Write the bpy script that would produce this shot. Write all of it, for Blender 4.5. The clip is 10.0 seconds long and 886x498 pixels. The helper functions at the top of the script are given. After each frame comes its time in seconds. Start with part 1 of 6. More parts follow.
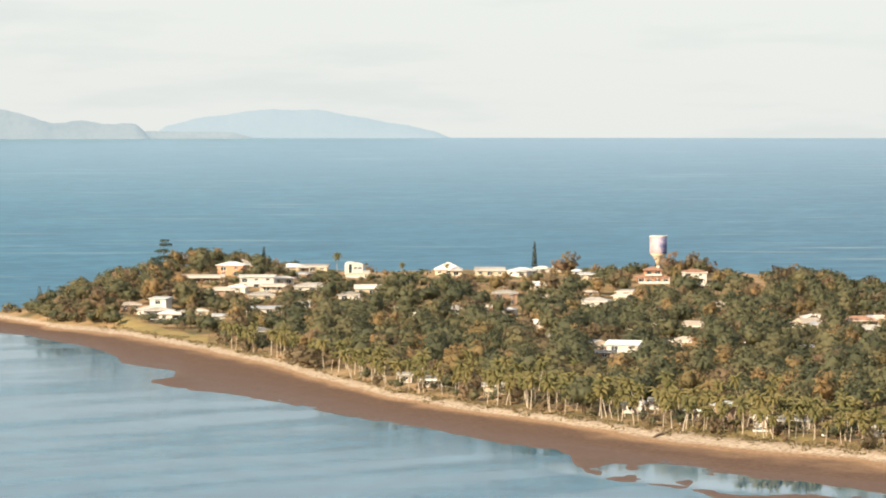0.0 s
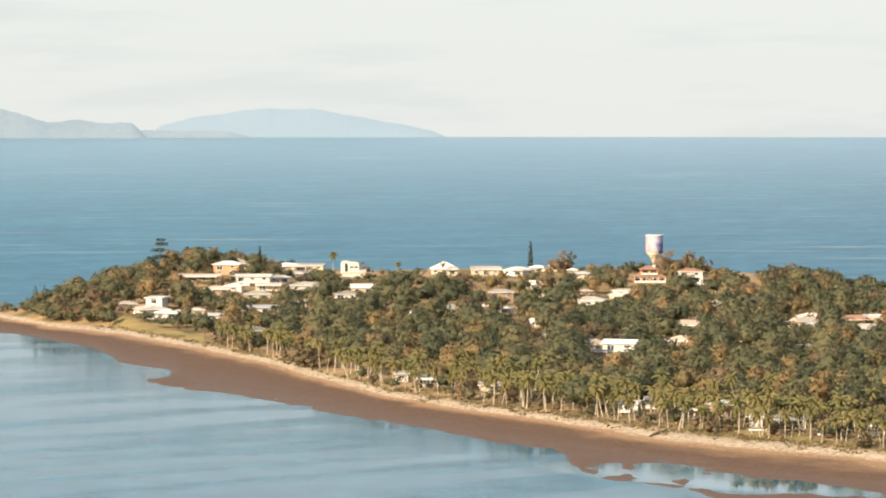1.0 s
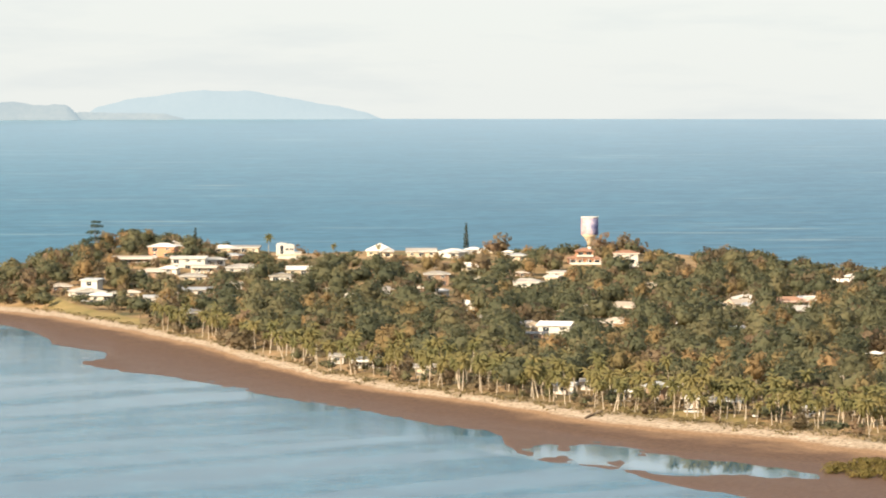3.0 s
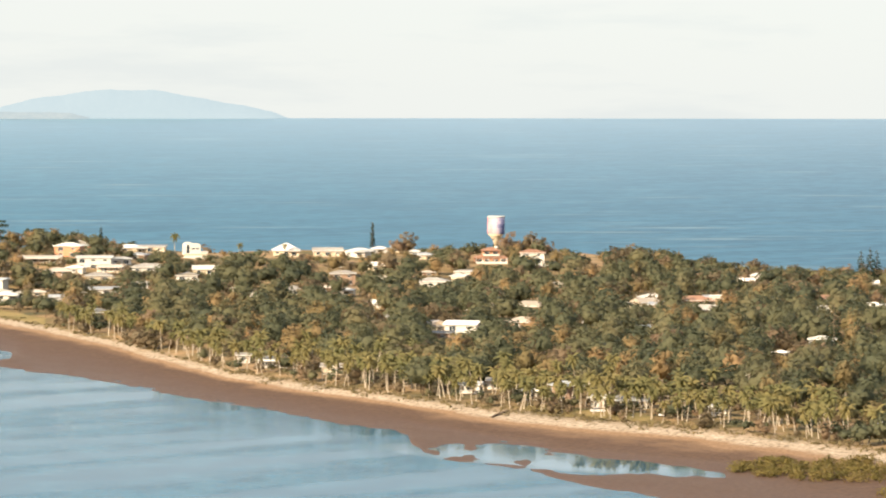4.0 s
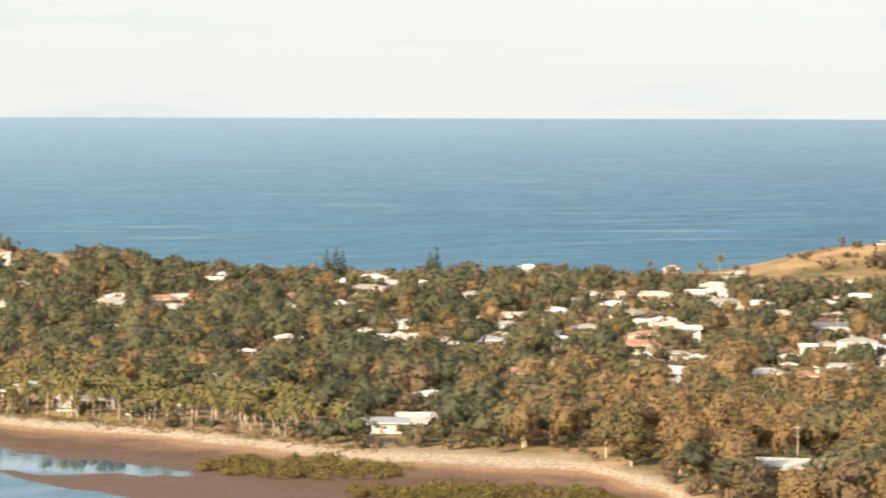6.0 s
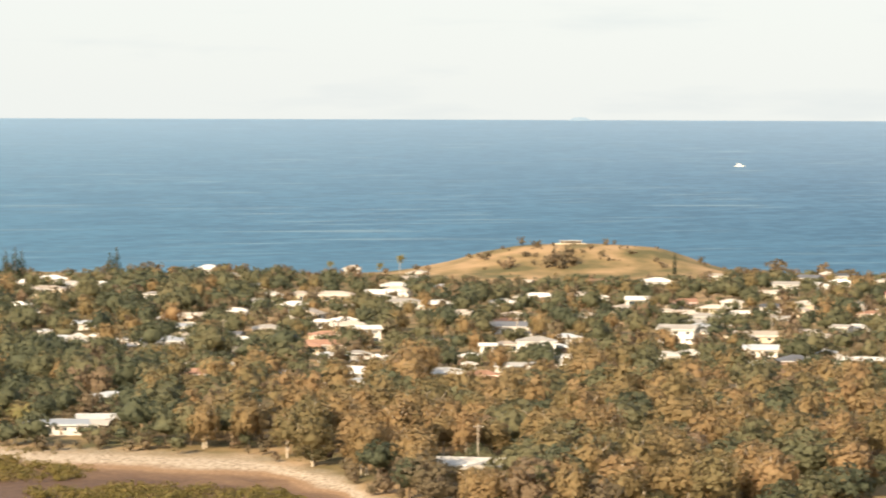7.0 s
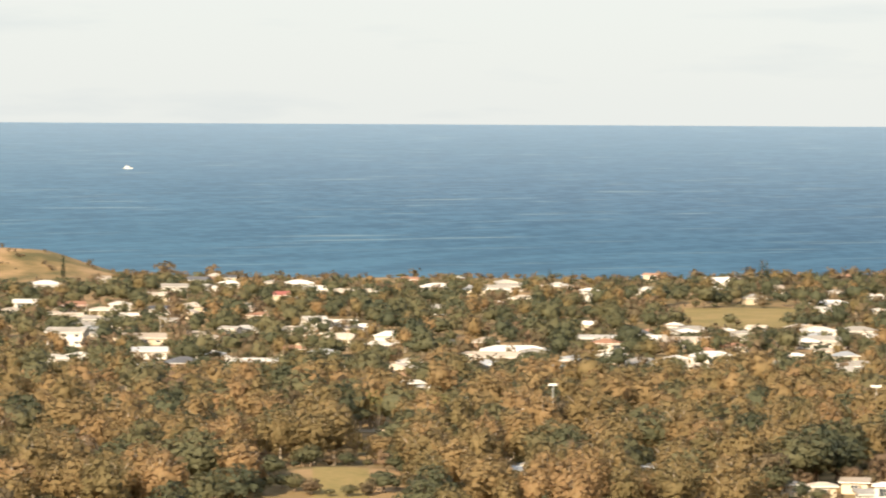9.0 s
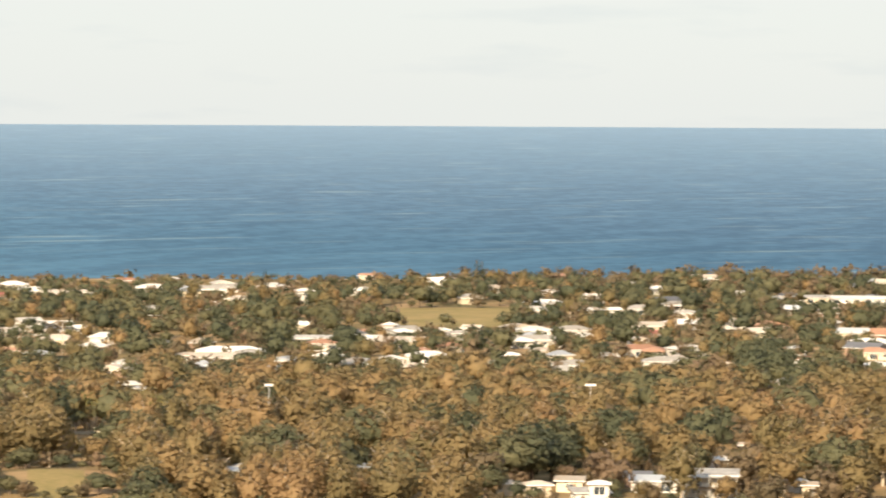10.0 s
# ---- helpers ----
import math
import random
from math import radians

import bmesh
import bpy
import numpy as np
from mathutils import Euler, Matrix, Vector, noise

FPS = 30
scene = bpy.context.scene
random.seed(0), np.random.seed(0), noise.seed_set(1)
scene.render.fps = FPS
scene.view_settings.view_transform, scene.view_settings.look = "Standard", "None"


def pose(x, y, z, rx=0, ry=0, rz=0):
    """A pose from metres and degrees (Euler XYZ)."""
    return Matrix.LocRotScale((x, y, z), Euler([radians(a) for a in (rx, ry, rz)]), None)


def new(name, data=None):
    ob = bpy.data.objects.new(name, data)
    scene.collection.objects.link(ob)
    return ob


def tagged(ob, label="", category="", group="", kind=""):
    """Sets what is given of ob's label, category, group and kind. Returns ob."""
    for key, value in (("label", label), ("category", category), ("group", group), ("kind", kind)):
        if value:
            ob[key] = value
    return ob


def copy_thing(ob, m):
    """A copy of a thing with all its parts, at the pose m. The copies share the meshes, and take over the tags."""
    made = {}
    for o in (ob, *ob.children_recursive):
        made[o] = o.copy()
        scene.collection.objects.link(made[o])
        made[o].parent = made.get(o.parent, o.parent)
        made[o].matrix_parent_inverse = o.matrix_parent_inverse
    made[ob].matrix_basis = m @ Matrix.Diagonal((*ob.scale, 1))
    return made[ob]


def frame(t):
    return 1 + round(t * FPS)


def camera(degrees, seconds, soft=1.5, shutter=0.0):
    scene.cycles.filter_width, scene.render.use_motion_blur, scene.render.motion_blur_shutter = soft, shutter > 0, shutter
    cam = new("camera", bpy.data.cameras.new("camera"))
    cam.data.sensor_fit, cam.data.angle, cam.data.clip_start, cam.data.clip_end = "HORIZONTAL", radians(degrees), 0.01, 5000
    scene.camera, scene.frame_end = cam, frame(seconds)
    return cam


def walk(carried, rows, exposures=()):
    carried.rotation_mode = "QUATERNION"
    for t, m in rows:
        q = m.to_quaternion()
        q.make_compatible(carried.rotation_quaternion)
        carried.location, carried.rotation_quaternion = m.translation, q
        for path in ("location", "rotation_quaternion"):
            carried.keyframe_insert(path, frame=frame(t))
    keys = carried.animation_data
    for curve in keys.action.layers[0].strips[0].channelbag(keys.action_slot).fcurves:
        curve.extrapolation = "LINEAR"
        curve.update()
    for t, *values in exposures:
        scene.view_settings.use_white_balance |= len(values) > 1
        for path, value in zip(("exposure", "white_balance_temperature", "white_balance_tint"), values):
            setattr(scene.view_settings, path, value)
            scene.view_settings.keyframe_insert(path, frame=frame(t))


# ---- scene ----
# The camera hangs still in the air, 100 m over the bay, and pans to the right.
cam = camera(13.2, 10.0, soft=1.9, shutter=0.25)
EYE = 100.0
ROWS = [
    # seconds, yaw to the right, pitch, roll
    (0.0, 0.0, -1.981, -0.033),
    (0.5, 0.031, -1.992, -0.033),
    (1.0, 0.059, -1.9935, -0.033),
    (1.5, 0.086, -1.994, -0.03),
    (1.8, 0.125, -2.0, -0.027),
    (2.0, 0.1768, -2.112, -0.025),
    (2.2, 0.27, -2.234, -0.026),
    (3.3, 1.383, -2.264, -0.042),
    (3.5, 1.6274, -2.2631, -0.046),
    (4.0, 2.4258, -2.2714, -0.063),
    (4.5, 3.7361, -2.2779, -0.078),
    (5.0, 5.7198, -2.2791, -0.105),
    (5.5, 8.0222, -2.2764, -0.14),
    (5.7, 8.972, -2.2752, -0.15),
    (6.8, 14.2269, -2.256, -0.193),
    (7.0, 15.1839, -2.2519, -0.2),
    (7.5, 17.508, -2.2371, -0.222),
    (8.0, 19.7981, -2.2167, -0.252),
    (8.5, 22.0908, -2.197, -0.275),
    (9.0, 24.3212, -2.1798, -0.302),
    (9.5, 26.3974, -2.164, -0.305),
    (10.0, 28.5773, -2.1529, -0.309),
]
walk(cam, [(t, pose(0, 0, EYE, 90 + pitch, 0, -yaw) @ pose(0, 0, 0, 0, 0, -roll)) for t, yaw, pitch, roll in ROWS],
     [(0, 1.6), (2, 1.62), (3.5, 1.69), (5.5, 1.71), (7, 1.70), (8.5, 1.63), (10, 1.60)])

# ---- light: late afternoon, the sun low to the left of the camera and behind it ----
SUN_AZ, SUN_EL = radians(226), radians(27)
world = bpy.data.worlds.new("sky")
scene.world = world
world.use_nodes = True
wn, wl = world.node_tree.nodes, world.node_tree.links
wn.clear()
sky = wn.new("ShaderNodeTexSky")
sky.sky_type, sky.sun_disc = "NISHITA", False
sky.sun_elevation, sky.sun_rotation = SUN_EL, SUN_AZ
sky.altitude, sky.air_density, sky.dust_density, sky.ozone_density = 100, 1.0, 0.6, 1.5
bg, haze = wn.new("ShaderNodeBackground"), wn.new("ShaderNodeBackground")
bg.inputs["Strength"].default_value = 0.15
# a pale band of sea haze all round, thinning upwards, with faint wisps of cloud in it
coord, rise, wisp = wn.new("ShaderNodeTexCoord"), wn.new("ShaderNodeSeparateXYZ"), wn.new("ShaderNodeTexNoise")
wl.new(coord.outputs["Generated"], rise.inputs[0])
stretch = wn.new("ShaderNodeMapping")
stretch.inputs["Scale"].default_value = (9, 9, 60)
wl.new(coord.outputs["Generated"], stretch.inputs["Vector"])
wl.new(stretch.outputs[0], wisp.inputs["Vector"])
wisp.inputs["Scale"].default_value, wisp.inputs["Detail"].default_value, wisp.inputs["Roughness"].default_value = 1.6, 5, 0.55
tone = wn.new("ShaderNodeValToRGB")
tone.color_ramp.elements[0].position, tone.color_ramp.elements[0].color = 0.31, (0.236, 0.248, 0.248, 1)
tone.color_ramp.elements[1].position, tone.color_ramp.elements[1].color = 0.47, (0.256, 0.264, 0.258, 1)
wl.new(wisp.outputs["Fac"], tone.inputs["Fac"])
wl.new(tone.outputs["Color"], haze.inputs["Color"])
thick = wn.new("ShaderNodeMapRange")
thick.interpolation_type = "SMOOTHSTEP"
for key, value in zip(("From Min", "From Max", "To Min", "To Max"), (-0.02, 0.95, 0.97, 0.68)):
    thick.inputs[key].default_value = value
wl.new(rise.outputs["Z"], thick.inputs["Value"])
both = wn.new("ShaderNodeMixShader")
wout = wn.new("ShaderNodeOutputWorld")
wl.new(sky.outputs[0], bg.inputs[0])
wl.new(thick.outputs["Result"], both.inputs[0])
wl.new(bg.outputs[0], both.inputs[1])
wl.new(haze.outputs[0], both.inputs[2])
wl.new(both.outputs[0], wout.inputs[0])
sun = new("sun", bpy.data.lights.new("sun", "SUN"))
sun.data.energy, sun.data.angle, sun.data.color = 3.6, radians(0.6), (1.0, 0.81, 0.57)
sun_way = Vector((math.sin(SUN_AZ) * math.cos(SUN_EL), math.cos(SUN_AZ) * math.cos(SUN_EL), math.sin(SUN_EL)))
sun.matrix_world = Matrix.Translation((0, 0, 400)) @ sun_way.to_track_quat("Z", "Y").to_matrix().to_4x4()
scene.view_settings.exposure = 1.6


# ---- materials ----
def material(name, colours, rough=0.8, scale=1.0, metal=0.0, bump=0.0, bump_scale=8.0, spec=0.3, by_piece=0.0, coords="Object"):
    """Two scales of noise between the colours, fine relief, and a little change from piece to piece."""
    m = bpy.data.materials.new(name)
    m.use_nodes = True
    n, l = m.node_tree.nodes, m.node_tree.links
    b = n["Principled BSDF"]
    tc = n.new("ShaderNodeTexCoord")
    big, fine = n.new("ShaderNodeTexNoise"), n.new("ShaderNodeTexNoise")
    big.inputs["Scale"].default_value, big.inputs["Detail"].default_value = scale, 5
    fine.inputs["Scale"].default_value, fine.inputs["Detail"].default_value = scale * 9, 3
    mix = n.new("ShaderNodeMath")
    mix.operation = "MULTIPLY_ADD"
    mix.inputs[1].default_value, mix.inputs[2].default_value = 0.45, 0.0
    add = n.new("ShaderNodeMath")
    add.operation = "MULTIPLY_ADD"
    add.inputs[1].default_value = 0.55
    ramp = n.new("ShaderNodeValToRGB")
    steps = ramp.color_ramp.elements
    while len(steps) < len(colours):
        steps.new(0.5)
    for i, c in enumerate(colours):
        steps[i].position = 0.3 + 0.4 * i / max(1, len(colours) - 1)
        steps[i].color = (*c, 1)
    for node in (big, fine):
        l.new(tc.outputs[coords], node.inputs["Vector"])
    l.new(fine.outputs["Fac"], mix.inputs[0])
    l.new(big.outputs["Fac"], add.inputs[0])
    l.new(mix.outputs[0], add.inputs[2])
    value = add.outputs[0]
    if by_piece:
        info = n.new("ShaderNodeObjectInfo")
        piece = n.new("ShaderNodeMath")
        piece.operation = "MULTIPLY_ADD"
        piece.inputs[1].default_value = by_piece
        l.new(info.outputs["Random"], piece.inputs[0])
        l.new(value, piece.inputs[2])
        low = n.new("ShaderNodeMath")
        low.operation = "SUBTRACT"
        low.inputs[1].default_value = by_piece / 2
        l.new(piece.outputs[0], low.inputs[0])
        value = low.outputs[0]
    l.new(value, ramp.inputs["Fac"])
    l.new(ramp.outputs["Color"], b.inputs["Base Color"])
    b.inputs["Roughness"].default_value, b.inputs["Metallic"].default_value = rough, metal
    b.inputs["Specular IOR Level"].default_value = spec
    if bump:
        bp, bt = n.new("ShaderNodeBump"), n.new("ShaderNodeTexNoise")
        bt.inputs["Scale"].default_value, bt.inputs["Detail"].default_value = bump_scale, 4
        bp.inputs["Strength"].default_value = bump
        l.new(tc.outputs[coords], bt.inputs["Vector"])
        l.new(bt.outputs["Fac"], bp.inputs["Height"])
        l.new(bp.outputs["Normal"], b.inputs["Normal"])
    return m


def foliage(name, colours, joined=False, grain=1.3, ragged=True):
    """Leaves: one tint a tree, ragged sprays with gaps between them, smaller changes from leaf to leaf and in clumps, leafy relief; a little light comes through."""
    m = bpy.data.materials.new(name)
    m.use_nodes = True
    n, l = m.node_tree.nodes, m.node_tree.links
    b = n["Principled BSDF"]
    if joined:
        src = n.new("ShaderNodeAttribute")
        src.attribute_name = "tint"
        tree = src.outputs["Fac"]
    else:
        tree = n.new("ShaderNodeObjectInfo").outputs["Random"]
    leaf, clump = n.new("ShaderNodeNewGeometry"), n.new("ShaderNodeTexNoise")
    clump.inputs["Scale"].default_value, clump.inputs["Detail"].default_value = grain, 4
    l.new(leaf.outputs["Position"], clump.inputs["Vector"])

    def plus(value, share, rest):
        x = n.new("ShaderNodeMath")
        x.operation = "MULTIPLY_ADD"
        x.inputs[1].default_value = share
        l.new(value, x.inputs[0])
        if isinstance(rest, float):
            x.inputs[2].default_value = rest
        else:
            l.new(rest, x.inputs[2])
        return x.outputs[0]

    fac = plus(tree, 0.64, plus(leaf.outputs["Random Per Island"], 0.16, plus(clump.outputs["Fac"], 0.26, -0.06)))
    ramp = n.new("ShaderNodeValToRGB")
    steps = ramp.color_ramp.elements
    while len(steps) < len(colours):
        steps.new(0.5)
    for i, c in enumerate(colours):
        steps[i].position = 0.05 + 0.95 * i / (len(colours) - 1)
        steps[i].color = (*c, 1)
    l.new(fac, ramp.inputs["Fac"])
    l.new(ramp.outputs["Color"], b.inputs["Base Color"])
    b.inputs["Roughness"].default_value = 0.6
    b.inputs["Specular IOR Level"].default_value = 0.2
    bp = n.new("ShaderNodeBump")
    bp.inputs["Strength"].default_value, bp.inputs["Distance"].default_value = 0.75, 0.7
    l.new(clump.outputs["Fac"], bp.inputs["Height"])
    l.new(bp.outputs["Normal"], b.inputs["Normal"])
    thin, both = n.new("ShaderNodeBsdfTranslucent"), n.new("ShaderNodeMixShader")
    both.inputs[0].default_value = 0.48
    l.new(ramp.outputs["Color"], thin.inputs["Color"])
    l.new(b.outputs[0], both.inputs[1])
    l.new(thin.outputs[0], both.inputs[2])
    if not ragged:
        l.new(both.outputs[0], n["Material Output"].inputs["Surface"])
        return m
    spray, gap, cut = n.new("ShaderNodeTexNoise"), n.new("ShaderNodeMath"), n.new("ShaderNodeMixShader")
    spray.inputs["Scale"].default_value, spray.inputs["Detail"].default_value = grain * 1.7, 3
    l.new(leaf.outputs["Position"], spray.inputs["Vector"])
    gap.operation, gap.inputs[1].default_value = "GREATER_THAN", 0.45
    l.new(spray.outputs["Fac"], gap.inputs[0])
    l.new(gap.outputs[0], cut.inputs[0])
    l.new(n.new("ShaderNodeBsdfTransparent").outputs[0], cut.inputs[1])
    l.new(both.outputs[0], cut.inputs[2])
    l.new(cut.outputs[0], n["Material Output"].inputs["Surface"])
    return m


GREEN = [(0.082, 0.095, 0.061), (0.124, 0.131, 0.075), (0.178, 0.168, 0.090), (0.246, 0.202, 0.112)]
OLIVE = [(0.196, 0.168, 0.082), (0.272, 0.206, 0.100), (0.336, 0.234, 0.116), (0.372, 0.238, 0.134)]
BROWN = [(0.160, 0.132, 0.080), (0.216, 0.164, 0.100), (0.286, 0.192, 0.126)]
PALM = [(0.164, 0.168, 0.070), (0.238, 0.212, 0.086), (0.316, 0.256, 0.108)]
leaf_green, leaf_green_far = foliage("leaf_green", GREEN), foliage("leaf_green_far", GREEN, True)
leaf_olive, leaf_olive_far = foliage("leaf_olive", OLIVE), foliage("leaf_olive_far", OLIVE, True)
leaf_brown, leaf_brown_far = foliage("leaf_brown", BROWN), foliage("leaf_brown_far", BROWN, True)
# the close inner foliage of the same trees
CORE = {m: foliage(m.name + "_inner", tones, far, ragged=False) for m, tones, far in (
    (leaf_green, GREEN, False), (leaf_green_far, GREEN, True), (leaf_olive, OLIVE, False), (leaf_olive_far, OLIVE, True), (leaf_brown, BROWN, False), (leaf_brown_far, BROWN, True))}
leaf_palm = foliage("leaf_palm", PALM, grain=2.4, ragged=False)
leaf_pine = foliage("leaf_pine", [(0.040, 0.058, 0.036), (0.066, 0.082, 0.046)])
leaf_mangrove = foliage("leaf_mangrove", [(0.15, 0.13, 0.042), (0.22, 0.175, 0.056), (0.26, 0.185, 0.075)], True)
leaf_dune = foliage("leaf_dune", [(0.13, 0.11, 0.05), (0.24, 0.19, 0.095), (0.34, 0.26, 0.15)], True)
bark_pale = material("bark_pale", [(0.30, 0.25, 0.19), (0.50, 0.43, 0.34)], 0.9, 0.8)
bark_brown = material("bark_brown", [(0.10, 0.075, 0.05), (0.20, 0.15, 0.11)], 0.9, 0.8)
wall_white = material("wall_white", [(0.46, 0.44, 0.40), (0.60, 0.575, 0.53)], 0.7, 0.25, by_piece=0.3)
wall_cream = material("wall_cream", [(0.44, 0.37, 0.27), (0.58, 0.50, 0.37)], 0.75, 0.25, by_piece=0.3)
wall_brick = material("wall_brick", [(0.22, 0.145, 0.10), (0.34, 0.235, 0.17)], 0.85, 0.3, by_piece=0.3)
wall_orange = material("wall_orange", [(0.42, 0.205, 0.115), (0.52, 0.275, 0.160)], 0.75, 0.3)
roof_white = material("roof_white", [(0.26, 0.235, 0.20), (0.38, 0.35, 0.305), (0.54, 0.505, 0.45), (0.66, 0.625, 0.57)], 0.5, 0.10, by_piece=0.6)
roof_grey = material("roof_grey", [(0.24, 0.25, 0.26), (0.42, 0.43, 0.43)], 0.45, 0.12, by_piece=0.4)
roof_cream = material("roof_cream", [(0.28, 0.23, 0.175), (0.48, 0.41, 0.33)], 0.5, 0.12, by_piece=0.4)
roof_tile = material("roof_tile", [(0.24, 0.125, 0.078), (0.36, 0.205, 0.130)], 0.8, 0.3, by_piece=0.4)
roof_red = material("roof_red", [(0.24, 0.07, 0.05), (0.33, 0.11, 0.08)], 0.5, 0.2)
roof_dark = material("roof_dark", [(0.06, 0.06, 0.065), (0.12, 0.12, 0.125)], 0.5, 0.2, by_piece=0.4)
trim_paint = material("trim_paint", [(0.70, 0.68, 0.63), (0.80, 0.78, 0.73)], 0.6, 0.5)
metal_grey = material("metal_grey", [(0.42, 0.42, 0.42), (0.55, 0.55, 0.54)], 0.5, 0.5, 0.3)
timber = material("timber", [(0.16, 0.12, 0.085), (0.28, 0.22, 0.16)], 0.85, 0.6)
rock = material("rock", [(0.22, 0.18, 0.14), (0.40, 0.33, 0.26)], 0.9, 0.5)
glass = material("glass", [(0.03, 0.04, 0.05), (0.05, 0.06, 0.07)], 0.08, 0.3, spec=0.6)


def ground_material():
    """Mud below, sand above it, dry grass and soil inland, by the height over the sea and broad noise."""
    m = bpy.data.materials.new("ground_soil")
    m.use_nodes = True
    n, l = m.node_tree.nodes, m.node_tree.links
    b = n["Principled BSDF"]
    geo = n.new("ShaderNodeNewGeometry")
    sep = n.new("ShaderNodeSeparateXYZ")
    l.new(geo.outputs["Position"], sep.inputs[0])

    def noise_at(scale, detail=4):
        t = n.new("ShaderNodeTexNoise")
        t.inputs["Scale"].default_value, t.inputs["Detail"].default_value = scale, detail
        l.new(geo.outputs["Position"], t.inputs["Vector"])
        return t.outputs["Fac"]

    def ramp_of(value, stops):
        r = n.new("ShaderNodeValToRGB")
        e = r.color_ramp.elements
        while len(e) < len(stops):
            e.new(0.5)
        for i, (p, c) in enumerate(stops):
            e[i].position, e[i].color = p, (*c, 1)
        l.new(value, r.inputs["Fac"])
        return r.outputs["Color"]

    def blend(fac, a, c):
        x = n.new("ShaderNodeMix")
        x.data_type = "RGBA"
        l.new(fac, x.inputs["Factor"])
        l.new(a, x.inputs["A"])
        l.new(c, x.inputs["B"])
        return x.outputs["Result"]

    def band(lo, hi, wobble, scale):
        """0 under lo, 1 over hi, in metres over the sea, with an uneven edge."""
        w = n.new("ShaderNodeMath")
        w.operation = "MULTIPLY_ADD"
        w.inputs[1].default_value = wobble
        l.new(noise_at(scale), w.inputs[0])
        l.new(sep.outputs["Z"], w.inputs[2])
        r = n.new("ShaderNodeMapRange")
        r.inputs["From Min"].default_value, r.inputs["From Max"].default_value = lo + wobble / 2, hi + wobble / 2
        l.new(w.outputs[0], r.inputs["Value"])
        return r.outputs["Result"]

    mud = ramp_of(noise_at(0.7, 9), [(0.3, (0.062, 0.035, 0.021)), (0.5, (0.091, 0.051, 0.030)), (0.7, (0.122, 0.072, 0.042))])
    sand = ramp_of(noise_at(0.8, 8), [(0.34, (0.175, 0.130, 0.086)), (0.47, (0.325, 0.252, 0.176)), (0.66, (0.460, 0.378, 0.284))])
    soil = ramp_of(noise_at(0.04, 9), [(0.36, (0.092, 0.080, 0.034)), (0.5, (0.205, 0.142, 0.066)), (0.63, (0.31, 0.205, 0.108))])
    damp = ramp_of(noise_at(0.8, 8), [(0.35, (0.185, 0.108, 0.058)), (0.65, (0.270, 0.170, 0.096))])
    low = blend(band(1.25, 1.75, 0.6, 0.09), blend(band(0.70, 1.0, 0.4, 0.04), mud, damp), sand)
    l.new(blend(band(2.3, 2.9, 0.6, 0.12), low, soil), b.inputs["Base Color"])
    wet = n.new("ShaderNodeMapRange")
    wet.inputs["From Min"].default_value, wet.inputs["From Max"].default_value = 0.0, 0.9
    wet.inputs["To Min"].default_value, wet.inputs["To Max"].default_value = 0.55, 0.95
    l.new(sep.outputs["Z"], wet.inputs["Value"])
    l.new(wet.outputs["Result"], b.inputs["Roughness"])
    b.inputs["Specular IOR Level"].default_value = 0.2
    bp = n.new("ShaderNodeBump")
    bp.inputs["Strength"].default_value, bp.inputs["Distance"].default_value = 0.6, 0.5
    l.new(noise_at(0.5, 6), bp.inputs["Height"])
    l.new(bp.outputs["Normal"], b.inputs["Normal"])
    return m


